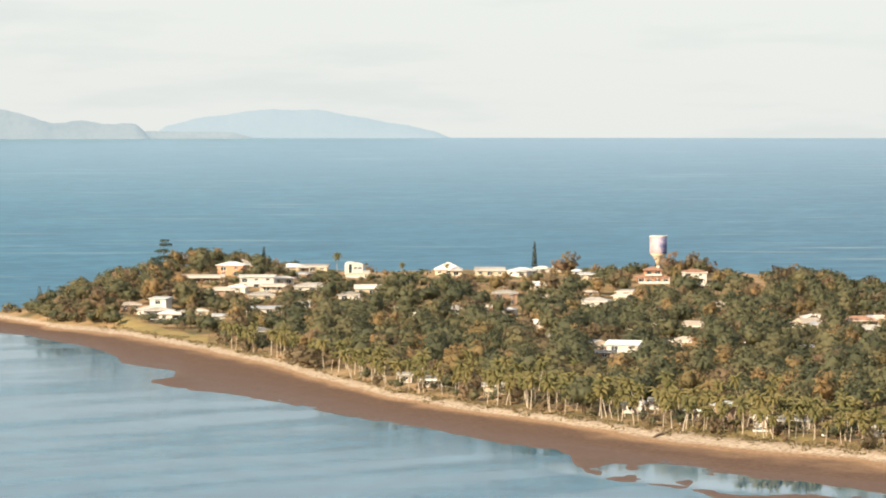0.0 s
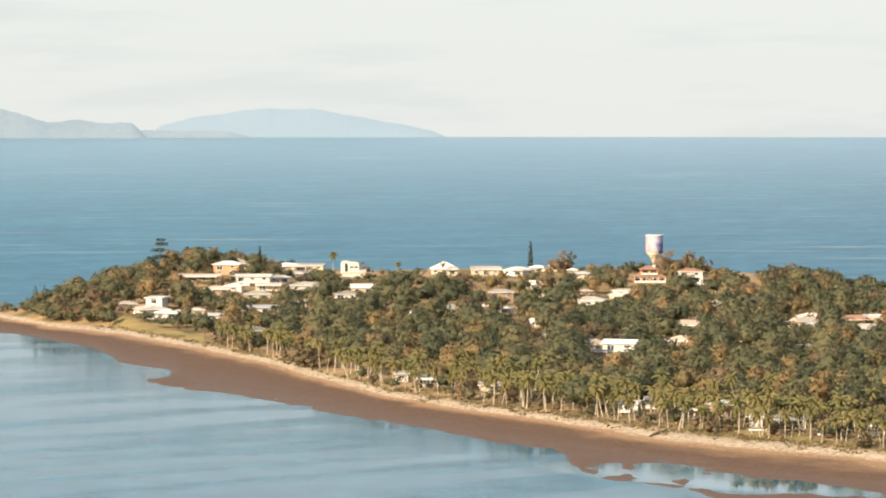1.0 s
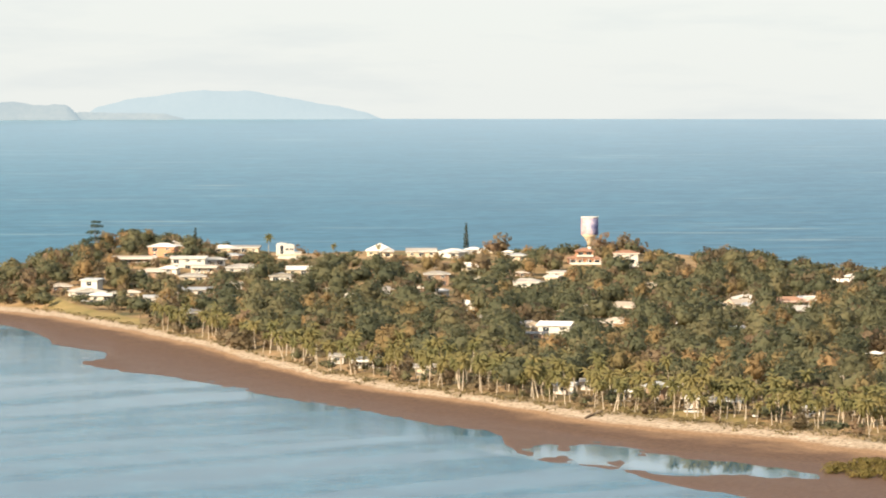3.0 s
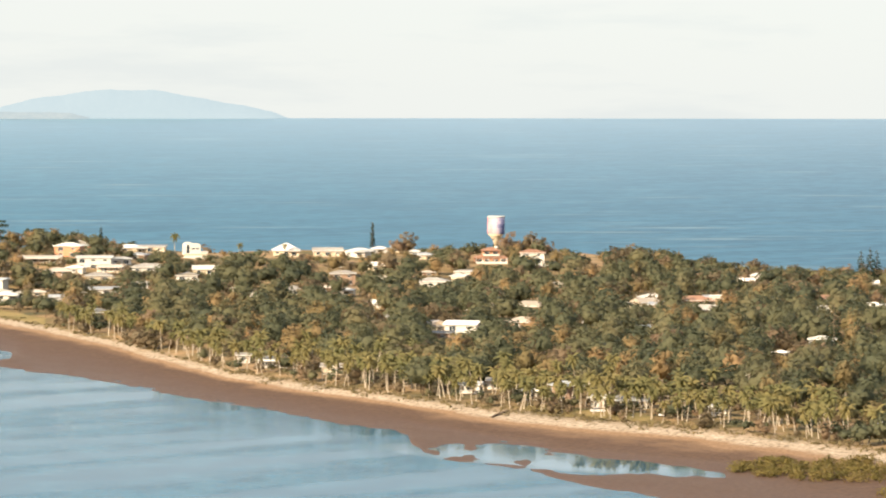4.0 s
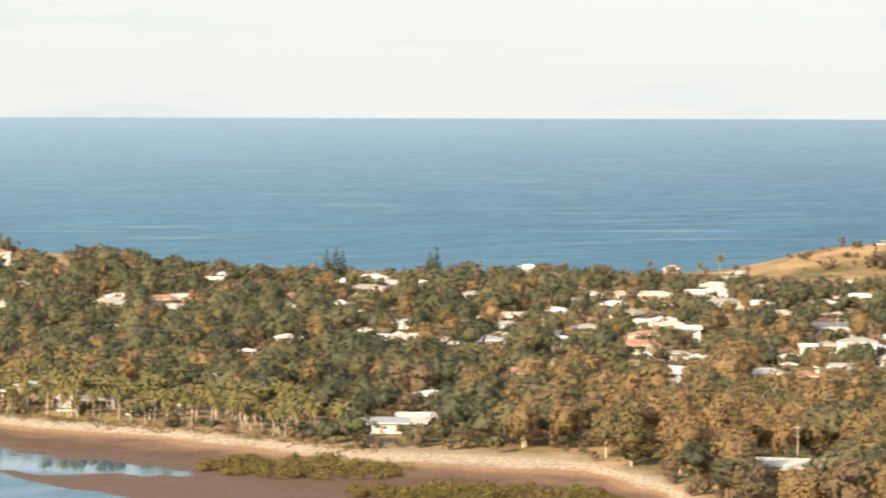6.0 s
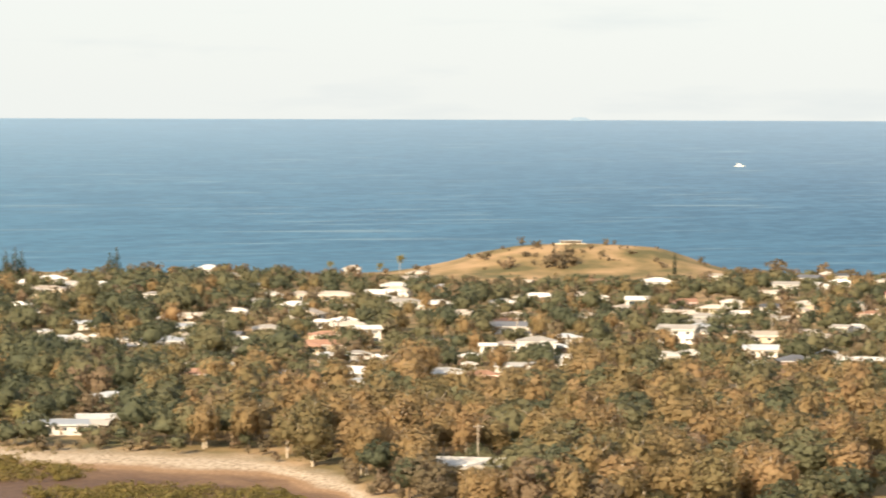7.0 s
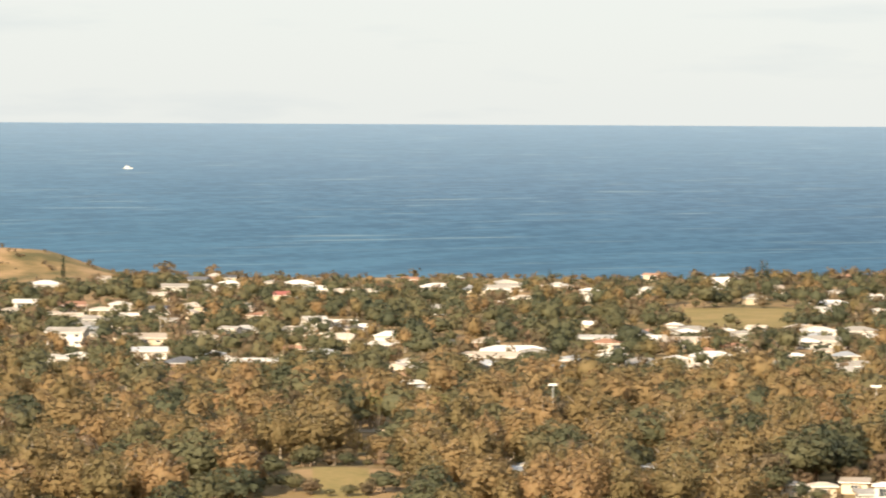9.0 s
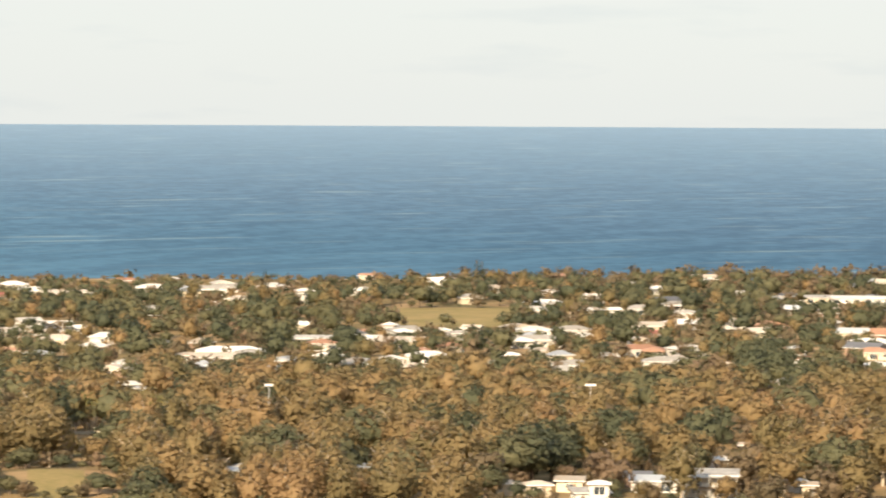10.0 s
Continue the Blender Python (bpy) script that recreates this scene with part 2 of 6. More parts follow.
def sea_material():
    """Sea water: calm in the bay, wind-roughened outside, with long streaks of ripple."""
    m = bpy.data.materials.new("sea_water")
    m.use_nodes = True
    n, l = m.node_tree.nodes, m.node_tree.links
    b = n["Principled BSDF"]
    geo = n.new("ShaderNodeNewGeometry")
    sep = n.new("ShaderNodeSeparateXYZ")
    l.new(geo.outputs["Position"], sep.inputs[0])
    # 0 in the sheltered bay, 1 on the open sea, by the distance from the plan's origin
    off = n.new("ShaderNodeVectorMath")
    off.operation = "LENGTH"
    l.new(geo.outputs["Position"], off.inputs[0])
    out = n.new("ShaderNodeMapRange")
    out.inputs["From Min"].default_value, out.inputs["From Max"].default_value = 1780, 1960
    l.new(off.outputs["Value"], out.inputs["Value"])

    def stretched(sx, sy, detail=4, turn=0):
        mp = n.new("ShaderNodeMapping")
        mp.vector_type = "TEXTURE"
        mp.inputs["Scale"].default_value = (1 / sx, 1 / sy, 1)
        mp.inputs["Rotation"].default_value = (0, 0, radians(turn))
        l.new(geo.outputs["Position"], mp.inputs["Vector"])
        t = n.new("ShaderNodeTexNoise")
        t.inputs["Scale"].default_value, t.inputs["Detail"].default_value = 1.0, detail
        l.new(mp.outputs[0], t.inputs["Vector"])
        return t.outputs["Fac"]

    def remap(value, a, c, d, e):
        r = n.new("ShaderNodeMapRange")
        for key, v in zip(("From Min", "From Max", "To Min", "To Max"), (a, c, d, e)):
            r.inputs[key].default_value = v
        l.new(value, r.inputs["Value"])
        return r.outputs["Result"]

    def times(p, q):
        x = n.new("ShaderNodeMath")
        x.operation = "MULTIPLY"
        l.new(p, x.inputs[0])
        l.new(q, x.inputs[1])
        return x.outputs[0]

    streak, crest = stretched(0.005, 0.026, 6, 38), stretched(0.075, 0.050, 7, -20)

    def two_tone(value, lo, hi, dark, light):
        r = n.new("ShaderNodeValToRGB")
        e = r.color_ramp.elements
        e[0].position, e[0].color = lo, (*dark, 1)
        e[1].position, e[1].color = hi, (*light, 1)
        l.new(value, r.inputs["Fac"])
        return r.outputs["Color"]

    # wind patches and wave crests, their light and dark painted into the base colour
    pattern = n.new("ShaderNodeMath")
    pattern.operation = "MULTIPLY_ADD"
    pattern.inputs[1].default_value = 0.55
    half = n.new("ShaderNodeMath")
    half.operation = "MULTIPLY"
    half.inputs[1].default_value = 0.45
    l.new(streak, half.inputs[0])
    l.new(crest, pattern.inputs[0])
    l.new(half.outputs[0], pattern.inputs[2])
    # paler left, darker right: the uneven sky reflection, painted into the colour
    tone = n.new("ShaderNodeMix")
    tone.data_type = "RGBA"
    l.new(remap(sep.outputs["X"], -500, 1600, 0.0, 1.0), tone.inputs["Factor"])
    l.new(two_tone(pattern.outputs[0], 0.42, 0.60, (0.015, 0.084, 0.142), (0.031, 0.134, 0.204)), tone.inputs["A"])
    l.new(two_tone(pattern.outputs[0], 0.43, 0.58, (0.029, 0.070, 0.126), (0.052, 0.114, 0.186)), tone.inputs["B"])
    # long thin slicks of foam
    slick = n.new("ShaderNodeMix")
    slick.data_type = "RGBA"
    slick.inputs["B"].default_value = (0.20, 0.27, 0.29, 1)
    l.new(times(remap(stretched(0.0050, 0.034, 8), 0.60, 0.72, 0.0, 0.58), out.outputs["Result"]), slick.inputs["Factor"])
    l.new(tone.outputs["Result"], slick.inputs["A"])
    l.new(slick.outputs["Result"], b.inputs["Base Color"])
    b.inputs["IOR"].default_value = 1.33

    def bay_or_sea(p, q, socket):
        """One value in the bay, another outside; each a number or a socket."""
        x = n.new("ShaderNodeMix")
        x.data_type = "FLOAT"
        l.new(out.outputs["Result"], x.inputs["Factor"])
        for key, v in (("A", p), ("B", q)):
            if isinstance(v, float):
                x.inputs[key].default_value = v
            else:
                l.new(v, x.inputs[key])
        l.new(x.outputs["Result"], socket)

    bay_or_sea(remap(streak, 0.4, 0.6, 0.03, 0.10), 0.30, b.inputs["Roughness"])
    # the open sea takes no specular here; its gloss is mixed in below
    # still pools close under the beach mirror the most
    near_pool = n.new("ShaderNodeMapping")
    near_pool.vector_type = "TEXTURE"
    near_pool.inputs["Location"].default_value, near_pool.inputs["Scale"].default_value = (80, 1052, 0), (66, 25, 1)
    near_pool.inputs["Rotation"].default_value = (0, 0, radians(-47))
    l.new(geo.outputs["Position"], near_pool.inputs["Vector"])
    pool = n.new("ShaderNodeVectorMath")
    pool.operation = "LENGTH"
    l.new(near_pool.outputs[0], pool.inputs[0])
    still = n.new("ShaderNodeMath")
    still.operation = "MAXIMUM"
    l.new(remap(streak, 0.42, 0.58, 0.040, 0.024), still.inputs[0])
    l.new(remap(pool.outputs["Value"], 0.7, 1.1, 0.70, 0.0), still.inputs[1])
    bay_or_sea(still.outputs[0], 0.0, b.inputs["Specular IOR Level"])
    wave, ripple = n.new("ShaderNodeBump"), n.new("ShaderNodeBump")
    wave.inputs["Distance"].default_value, ripple.inputs["Distance"].default_value = 2.2, 0.12
    l.new(times(out.outputs["Result"], remap(streak, 0.3, 0.7, 0.35, 0.8)), wave.inputs["Strength"])
    l.new(times(remap(streak, 0.42, 0.60, 0.2, 1.5), remap(pool.outputs["Value"], 0.7, 1.15, 0.0, 1.0)), ripple.inputs["Strength"])
    l.new(stretched(0.030, 0.075, 6), wave.inputs["Height"])
    l.new(stretched(0.16, 0.40, 4), ripple.inputs["Height"])
    l.new(ripple.outputs["Normal"], wave.inputs["Normal"])
    l.new(wave.outputs["Normal"], b.inputs["Normal"])
    # bluer sky reflection put into the gloss colour; its share grows with distance
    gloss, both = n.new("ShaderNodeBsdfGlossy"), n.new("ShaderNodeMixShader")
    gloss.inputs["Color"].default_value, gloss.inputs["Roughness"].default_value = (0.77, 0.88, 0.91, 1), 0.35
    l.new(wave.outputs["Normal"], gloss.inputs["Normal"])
    # paler towards the horizon: haze and grazing sheen painted in by distance
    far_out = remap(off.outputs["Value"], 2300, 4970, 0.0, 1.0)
    # extra share to the left paints in the paler reflection there
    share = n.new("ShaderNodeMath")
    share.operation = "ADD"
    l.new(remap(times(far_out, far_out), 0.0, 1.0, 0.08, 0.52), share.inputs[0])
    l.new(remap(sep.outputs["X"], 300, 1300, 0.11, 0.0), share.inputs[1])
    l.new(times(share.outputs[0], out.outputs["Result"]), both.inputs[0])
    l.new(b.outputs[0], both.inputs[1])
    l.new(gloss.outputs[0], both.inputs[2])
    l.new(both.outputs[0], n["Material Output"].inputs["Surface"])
    return m


mown_grass = material("mown_grass", [(0.150, 0.128, 0.048), (0.220, 0.168, 0.070), (0.280, 0.198, 0.090)], 0.9, 0.05, spec=0.1)
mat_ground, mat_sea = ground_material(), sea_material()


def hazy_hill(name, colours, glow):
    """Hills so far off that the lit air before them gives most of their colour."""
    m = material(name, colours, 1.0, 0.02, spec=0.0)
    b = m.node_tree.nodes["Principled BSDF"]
    # the haze before the hills is painted in as an even glow
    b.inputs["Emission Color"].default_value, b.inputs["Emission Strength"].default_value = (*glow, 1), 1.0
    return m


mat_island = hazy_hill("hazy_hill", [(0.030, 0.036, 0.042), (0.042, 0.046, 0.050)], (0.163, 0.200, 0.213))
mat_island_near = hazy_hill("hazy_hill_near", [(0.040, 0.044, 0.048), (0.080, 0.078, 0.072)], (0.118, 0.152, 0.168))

# ---- the lie of the land, as seen from the camera's foot: azimuth in degrees from +y to the right, distance in metres ----
WATERLINE = [(-14, 1850), (-6.61, 1776), (-6.11, 1742), (-5.69, 1702), (-5.27, 1659), (-5.02, 1619), (-4.85, 1566), (-4.64, 1531), (-4.09, 1509), (-3.97, 1492), (-3.88, 1405), (-3.25, 1376), (-2.23, 1326), (-1.22, 1264), (-0.2, 1218), (0.98, 1163), (1.75, 1144), (1.95, 1112), (2.02, 1084), (2.6, 1053), (3.88, 1026), (4.25, 1000), (4.8, 978), (5.57, 964), (5.96, 948), (9, 880), (14, 700), (62, 450)]
BEACH_TOP = [(-14, 1930), (-6.61, 1900), (-5.77, 1804), (-4.93, 1764), (-3.84, 1664), (-3.25, 1606), (-2.4, 1524), (-1.9, 1466), (-0.71, 1351), (0.56, 1290), (1.83, 1242), (3.1, 1194), (4.37, 1160), (6.62, 1116), (9.18, 1055), (10.71, 1047), (12.4, 1031), (13.66, 979), (14.1, 931), (18, 800), (24, 740), (62, 650)]
FAR_COAST = [(-14, 1830), (-6.6, 1950), (-5.5, 2030), (-4, 2090), (-1, 2150), (3, 2240), (5.5, 2200), (7, 2150), (14, 2140), (15.5, 2190), (17.2, 2230), (19, 2190), (20, 2150), (30, 2150), (36, 2180), (62, 2300)]
RIDGE = [(-14, 0), (-6.6, 0), (-6.1, 1), (-5.7, 3), (-5.2, 7), (-4.7, 11), (-4.2, 15), (-3.5, 18), (-3.0, 17.5), (-2.0, 14), (-1.0, 11.5), (1.0, 10.5), (3.0, 10), (4.2, 8.5), (5.2, 6), (7, 2), (10, 0.5), (62, 0.5)]


def along(line, az):
    a = np.array(line)
    return np.interp(az, a[:, 0], a[:, 1])


def smooth(x, a, b):
    t = np.clip((x - a) / (b - a), 0, 1)
    return t * t * (3 - 2 * t)


def wobble(x, y, s):
    """Cheap rolling noise, about -1 to 1, of wave length s."""
    return (np.sin(x / s * 6.1 + 1.3 * np.sin(y / s * 4.7)) + np.sin(y / s * 5.3 + 1.7 * np.sin(x / s * 3.9 + 1)) + 0.6 * np.sin((x + y) / s * 11.3 + 2)) / 2.6


def height(x, y):
    """The ground's height over the sea at the plan's x, y (numbers or arrays)."""
    x, y = np.asarray(x, float), np.asarray(y, float)
    az, d = np.degrees(np.arctan2(x, y)), np.hypot(x, y)
    w, top, far = along(WATERLINE, az), along(BEACH_TOP, az), along(FAR_COAST, az)
    w = w + 3 * wobble(x * 0.5, y, 80) + 3 * wobble(x, y * 0.4, 17) + 3 * wobble(x, y * 0.5, 7)
    sand = np.minimum(40, 0.25 * (top - w)) * (0.8 + 0.25 * wobble(x, y, 60))
    foot = top - sand
    # mud flat, then the beach
    flat = np.clip((d - w) / np.maximum(foot - w, 1), -1.5, 1)
    z = np.where(flat < 0, flat * 2.0, 0.85 * flat ** 1.3 if np.all(flat >= 0) else 0.85 * np.abs(flat) ** 1.3)
    # a wedge of mud off the beach, pointing left
    thick = 40 * np.clip((az + 4.5) / 0.6, 0, 1)
    wedge = smooth(thick - np.abs(d - 1447 - 5 * wobble(x, y, 19)), -5, 7) * smooth(az, -4.56, -4.42) * (1 - smooth(az, -3.85, -3.5))
    z = np.maximum(z, -0.5 + 0.72 * wedge)
    z = z + 0.05 * wobble(x, y * 0.5, 13) + 0.04 * wobble(x * 0.7, y, 6)
    # low ground with pools
    pool = smooth(az, 1.7, 2.1) * (1 - smooth(az, 7.0, 8.0)) * smooth(d, w - 8, w + 8) * (1 - smooth(d, foot - 45, foot - 25))
    z = z * (1 - pool) + pool * (0.17 + 0.06 * wobble(x, y, 34) + 0.05 * wobble(x, y * 0.6, 11))
    for pa, pd, rx, rd in ((2.56, 1082, 5, 20), (3.42, 1075, 11, 31), (4.2, 1047, 9, 27), (4.85, 1035, 15, 23), (6.0, 1022, 8, 12), (6.5, 1014, 4, 7)):
        px, py = np.radians(az - pa) * d, d - pd
        edge = np.hypot(px / rx, py / rd) + 0.22 * wobble(x, y, 21) + 0.12 * wobble(x + 9, y, 8)
        z = z - 0.42 * pool * (1 - smooth(edge, 0.75, 1.15))
    z = z + 1.75 * smooth(d, foot, top)
    land = smooth(d, top, top + 40)
    z = z + land * (0.9 + 0.25 * wobble(x, y, 140) + 0.1 * wobble(x, y, 37))
    ridge = along(RIDGE, az)
    z = z + ridge * smooth(d, far - 360, far - 130) * (1 + 0.06 * wobble(x, y, 120)) * land
    # grassy knoll by the far shore
    ka, kd = 17.05, 2125
    kx, ky = np.radians(az - ka) * d, d - kd
    bell = np.where(kx < 0, np.exp(-(np.abs(kx) / 66) ** 2.8), np.exp(-(np.abs(kx) / 75) ** 4.4)) * np.exp(-(ky / 62) ** 2)
    z = z + 15.5 * bell + 0.8 * bell * wobble(x, y, 40)
    # mown mound of a golf green
    gx, gy = np.radians(az - 22.7) * d, d - 975
    z = z + 3.0 * np.exp(-(gx / 26) ** 2 - (gy / 30) ** 2)
    return z * (1 - smooth(d, far - 45, far + 12)) - 3.0 * smooth(d, far - 30, far + 40)


def spot(az, d):
    """The plan's x, y at an azimuth in degrees and a distance."""
    return d * math.sin(radians(az)), d * math.cos(radians(az))


def polar_sheet(name, azs, ds, zs, mat, close=False):
    """A sheet over a polar grid; zs is a function of arrays x, y, d."""
    a, d = np.meshgrid(np.radians(azs), ds)
    x, y = d * np.sin(a), d * np.cos(a)
    v = np.stack([x, y, zs(x, y, d)], -1).reshape(-1, 3)
    rows, cols = len(ds), len(azs)
    i, j = np.meshgrid(np.arange(rows - 1), np.arange(cols if close else cols - 1), indexing="ij")
    k = (j + 1) % cols
    f = np.stack([i * cols + j, i * cols + k, (i + 1) * cols + k, (i + 1) * cols + j], -1).reshape(-1, 4)[:, ::-1]
    return mesh_of(name, v, f, [mat], smooth=True)


def mesh_of(name, v, f, mats, index=None, tint=None, smooth=False, normals=None):
    """A mesh from arrays of corners and of faces that all have as many corners; normals: one for each corner point."""
    me = bpy.data.meshes.new(name)
    v, f = np.asarray(v, np.float32), np.asarray(f, np.int32)
    n, k = f.shape
    me.vertices.add(len(v))
    me.vertices.foreach_set("co", v.ravel())
    me.loops.add(n * k)
    me.loops.foreach_set("vertex_index", f.ravel())
    me.polygons.add(n)
    me.polygons.foreach_set("loop_start", np.arange(0, n * k, k, dtype=np.int32))
    me.polygons.foreach_set("use_smooth", np.full(n, smooth))
    for m in mats:
        me.materials.append(m)
    if index is not None:
        me.polygons.foreach_set("material_index", np.asarray(index, np.int32))
    if tint is not None:
        me.attributes.new("tint", "FLOAT", "POINT").data.foreach_set("value", np.asarray(tint, np.float32))
    me.update(calc_edges=True)
    me.validate()
    if normals is not None:
        me.polygons.foreach_set("use_smooth", np.full(n, True))
        me.normals_split_custom_set_from_vertices(np.asarray(normals, np.float32).tolist())
    return me


def part(name, data, mat, parent, label=""):
    """Links a bmesh or mesh as one mesh object under its thing."""
    if isinstance(data, bmesh.types.BMesh):
        me = bpy.data.meshes.new(name)
        data.to_mesh(me)
        data.free()
    else:
        me = data
    if mat is not None and not me.materials:
        me.materials.append(mat)
    ob = new(name, me)
    ob.parent = parent
    return tagged(ob, label) if label else ob


# ---- ground, sea, far islands ----
grid_d = np.concatenate([np.arange(560, 880, 20), np.arange(880, 1480, 5), np.arange(1480, 2480, 13)])
ground = new("ground", polar_sheet("ground", np.arange(-14, 60, 0.17), grid_d, lambda x, y, d: height(x, y), mat_ground))
def lawn(name, label, az0, az1, d0, d1):
    """Mown grass that follows the ground, a little above it."""
    azs, ds = np.arange(-14, 60, 0.17), grid_d[(grid_d >= d0) & (grid_d <= d1)]
    ob = new(name, polar_sheet(name, azs[(azs >= az0) & (azs <= az1)], ds, lambda x, y, d: height(x, y) + 0.08, mown_grass))
    return tagged(ob, label, "lawn", kind="structure")


def verge(name, label, az0, az1, d0, d1):
    """Grass along the back of the beach, between two distances from the sand's upper edge."""
    azs, offs = np.arange(az0, az1, 0.06), np.linspace(d0, d1, 9)
    a, o = np.meshgrid(np.radians(azs), offs)
    d = np.interp(np.degrees(a), *np.array(BEACH_TOP).T) + o + 3 * np.sin(a * 900) + 2 * np.sin(a * 2300)
    x, y = d * np.sin(a), d * np.cos(a)
    v = np.stack([x, y, height(x, y) + 0.15], -1).reshape(-1, 3)
    i, j = np.meshgrid(np.arange(len(offs) - 1), np.arange(len(azs) - 1), indexing="ij")
    k = i * len(azs) + j
    f = np.stack([k + len(azs), k + len(azs) + 1, k + 1, k], -1).reshape(-1, 4)
    return tagged(new(name, mesh_of(name, v, f, [mown_grass], smooth=True)), label, "lawn", kind="structure")


verge("foreshore_lawn", "strip of short green grass behind the beach", -4.95, -3.45, 3, 40)
verge("palm_lawn", "strip of short green grass under coconut palms", 3.6, 5.6, 6, 30)
lawn("golf_green", "mown mound of yellow-green golf course grass", 22.25, 23.3, 925, 980)
lawn("playing_field", "mown green playing field among trees", 27.7, 29.8, 1660, 1825)
tagged(ground, "low coastal land with red-brown mud flats, pale sand and dry grass", "ground", kind="structure")


def sea_level(x, y, d):
    """Flat near by; lifted gently far out, so that the sheet's rim lies where the true horizon does."""
    return np.where(d > 2600, 72.2 * ((np.maximum(d, 2600) - 2600) / 2370) ** 2, 0)


sea_d = np.concatenate([[1, 200, 500], np.arange(700, 2600, 100), np.arange(2600, 4976, 25)])
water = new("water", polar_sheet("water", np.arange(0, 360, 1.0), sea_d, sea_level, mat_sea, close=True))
tagged(water, "blue sea, calm and pale in the sheltered bay, rippled outside", "sea", kind="structure")


def island(name, label, mat, az0, az1, dist, tops, base, depth=24):
    """A far hill range: a long loaf whose skyline runs through a few heights at even steps."""
    cols, rows = 200, 9
    s = np.linspace(0, 1, cols)
    prof = np.interp(s, np.linspace(0, 1, len(tops)), tops)
    prof = np.convolve(np.pad(prof, 3, mode="edge"), np.ones(7) / 7, "valid")
    verts = []
    for r in range(rows):
        q = r / (rows - 1)
        for c in range(cols):
            x, y = spot(az0 + (az1 - az0) * s[c], dist + depth * q ** 1.5)
            rough = 0.35 * math.sin(c * 0.23) + 0.2 * math.sin(c * 0.71)
            verts.append((x, y, base - 8 + (prof[c] + 8) * q ** 0.75 + rough * min(1, prof[c] / 12) * q))
    faces = [(r * cols + c, r * cols + c + 1, (r + 1) * cols + c + 1, (r + 1) * cols + c) for r in range(rows - 1) for c in range(cols - 1)]
    ob = new(name, mesh_of(name, verts, faces, [mat], smooth=True))
    return tagged(ob, label, "island", kind="structure")


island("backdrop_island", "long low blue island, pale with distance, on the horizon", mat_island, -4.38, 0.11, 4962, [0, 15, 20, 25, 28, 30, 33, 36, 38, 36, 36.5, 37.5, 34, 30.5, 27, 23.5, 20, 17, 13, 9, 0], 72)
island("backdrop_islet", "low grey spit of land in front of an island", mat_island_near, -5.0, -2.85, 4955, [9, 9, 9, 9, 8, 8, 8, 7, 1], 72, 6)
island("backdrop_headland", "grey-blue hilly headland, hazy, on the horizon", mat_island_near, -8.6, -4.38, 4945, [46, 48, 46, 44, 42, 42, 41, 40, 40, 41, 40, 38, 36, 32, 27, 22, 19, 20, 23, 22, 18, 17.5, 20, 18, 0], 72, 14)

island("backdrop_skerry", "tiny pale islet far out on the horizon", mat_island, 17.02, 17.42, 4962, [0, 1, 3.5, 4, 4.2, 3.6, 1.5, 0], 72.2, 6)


# ---- makers of things ----
def box(bm, x0, x1, y0, y1, z0, z1):
    v = [bm.verts.new(p) for p in ((x0, y0, z0), (x1, y0, z0), (x1, y1, z0), (x0, y1, z0), (x0, y0, z1), (x1, y0, z1), (x1, y1, z1), (x0, y1, z1))]
    for f in ((3, 2, 1, 0), (4, 5, 6, 7), (0, 1, 5, 4), (1, 2, 6, 5), (2, 3, 7, 6), (3, 0, 4, 7)):
        bm.faces.new([v[i] for i in f])


def block(x0, x1, y0, y1, z0, z1):
    bm = bmesh.new()
    box(bm, x0, x1, y0, y1, z0, z1)
    return bm


def tube(bm, path, radii, sides=7):
    """A tapered tube along a path of points."""
    rings = []
    for i, (p, r) in enumerate(zip(path, radii)):
        way = Vector(path[min(i + 1, len(path) - 1)]) - Vector(path[max(i - 1, 0)])
        q = way.to_track_quat("Z", "Y")
        rings.append([bm.verts.new(Vector(p) + q @ Vector((r * math.cos(2 * math.pi * k / sides), r * math.sin(2 * math.pi * k / sides), 0))) for k in range(sides)])
    for a, b in zip(rings, rings[1:]):
        for k in range(sides):
            bm.faces.new((a[k], a[(k + 1) % sides], b[(k + 1) % sides], b[k]))
    bm.faces.new(rings[-1])
    bm.faces.new(rings[0][::-1])


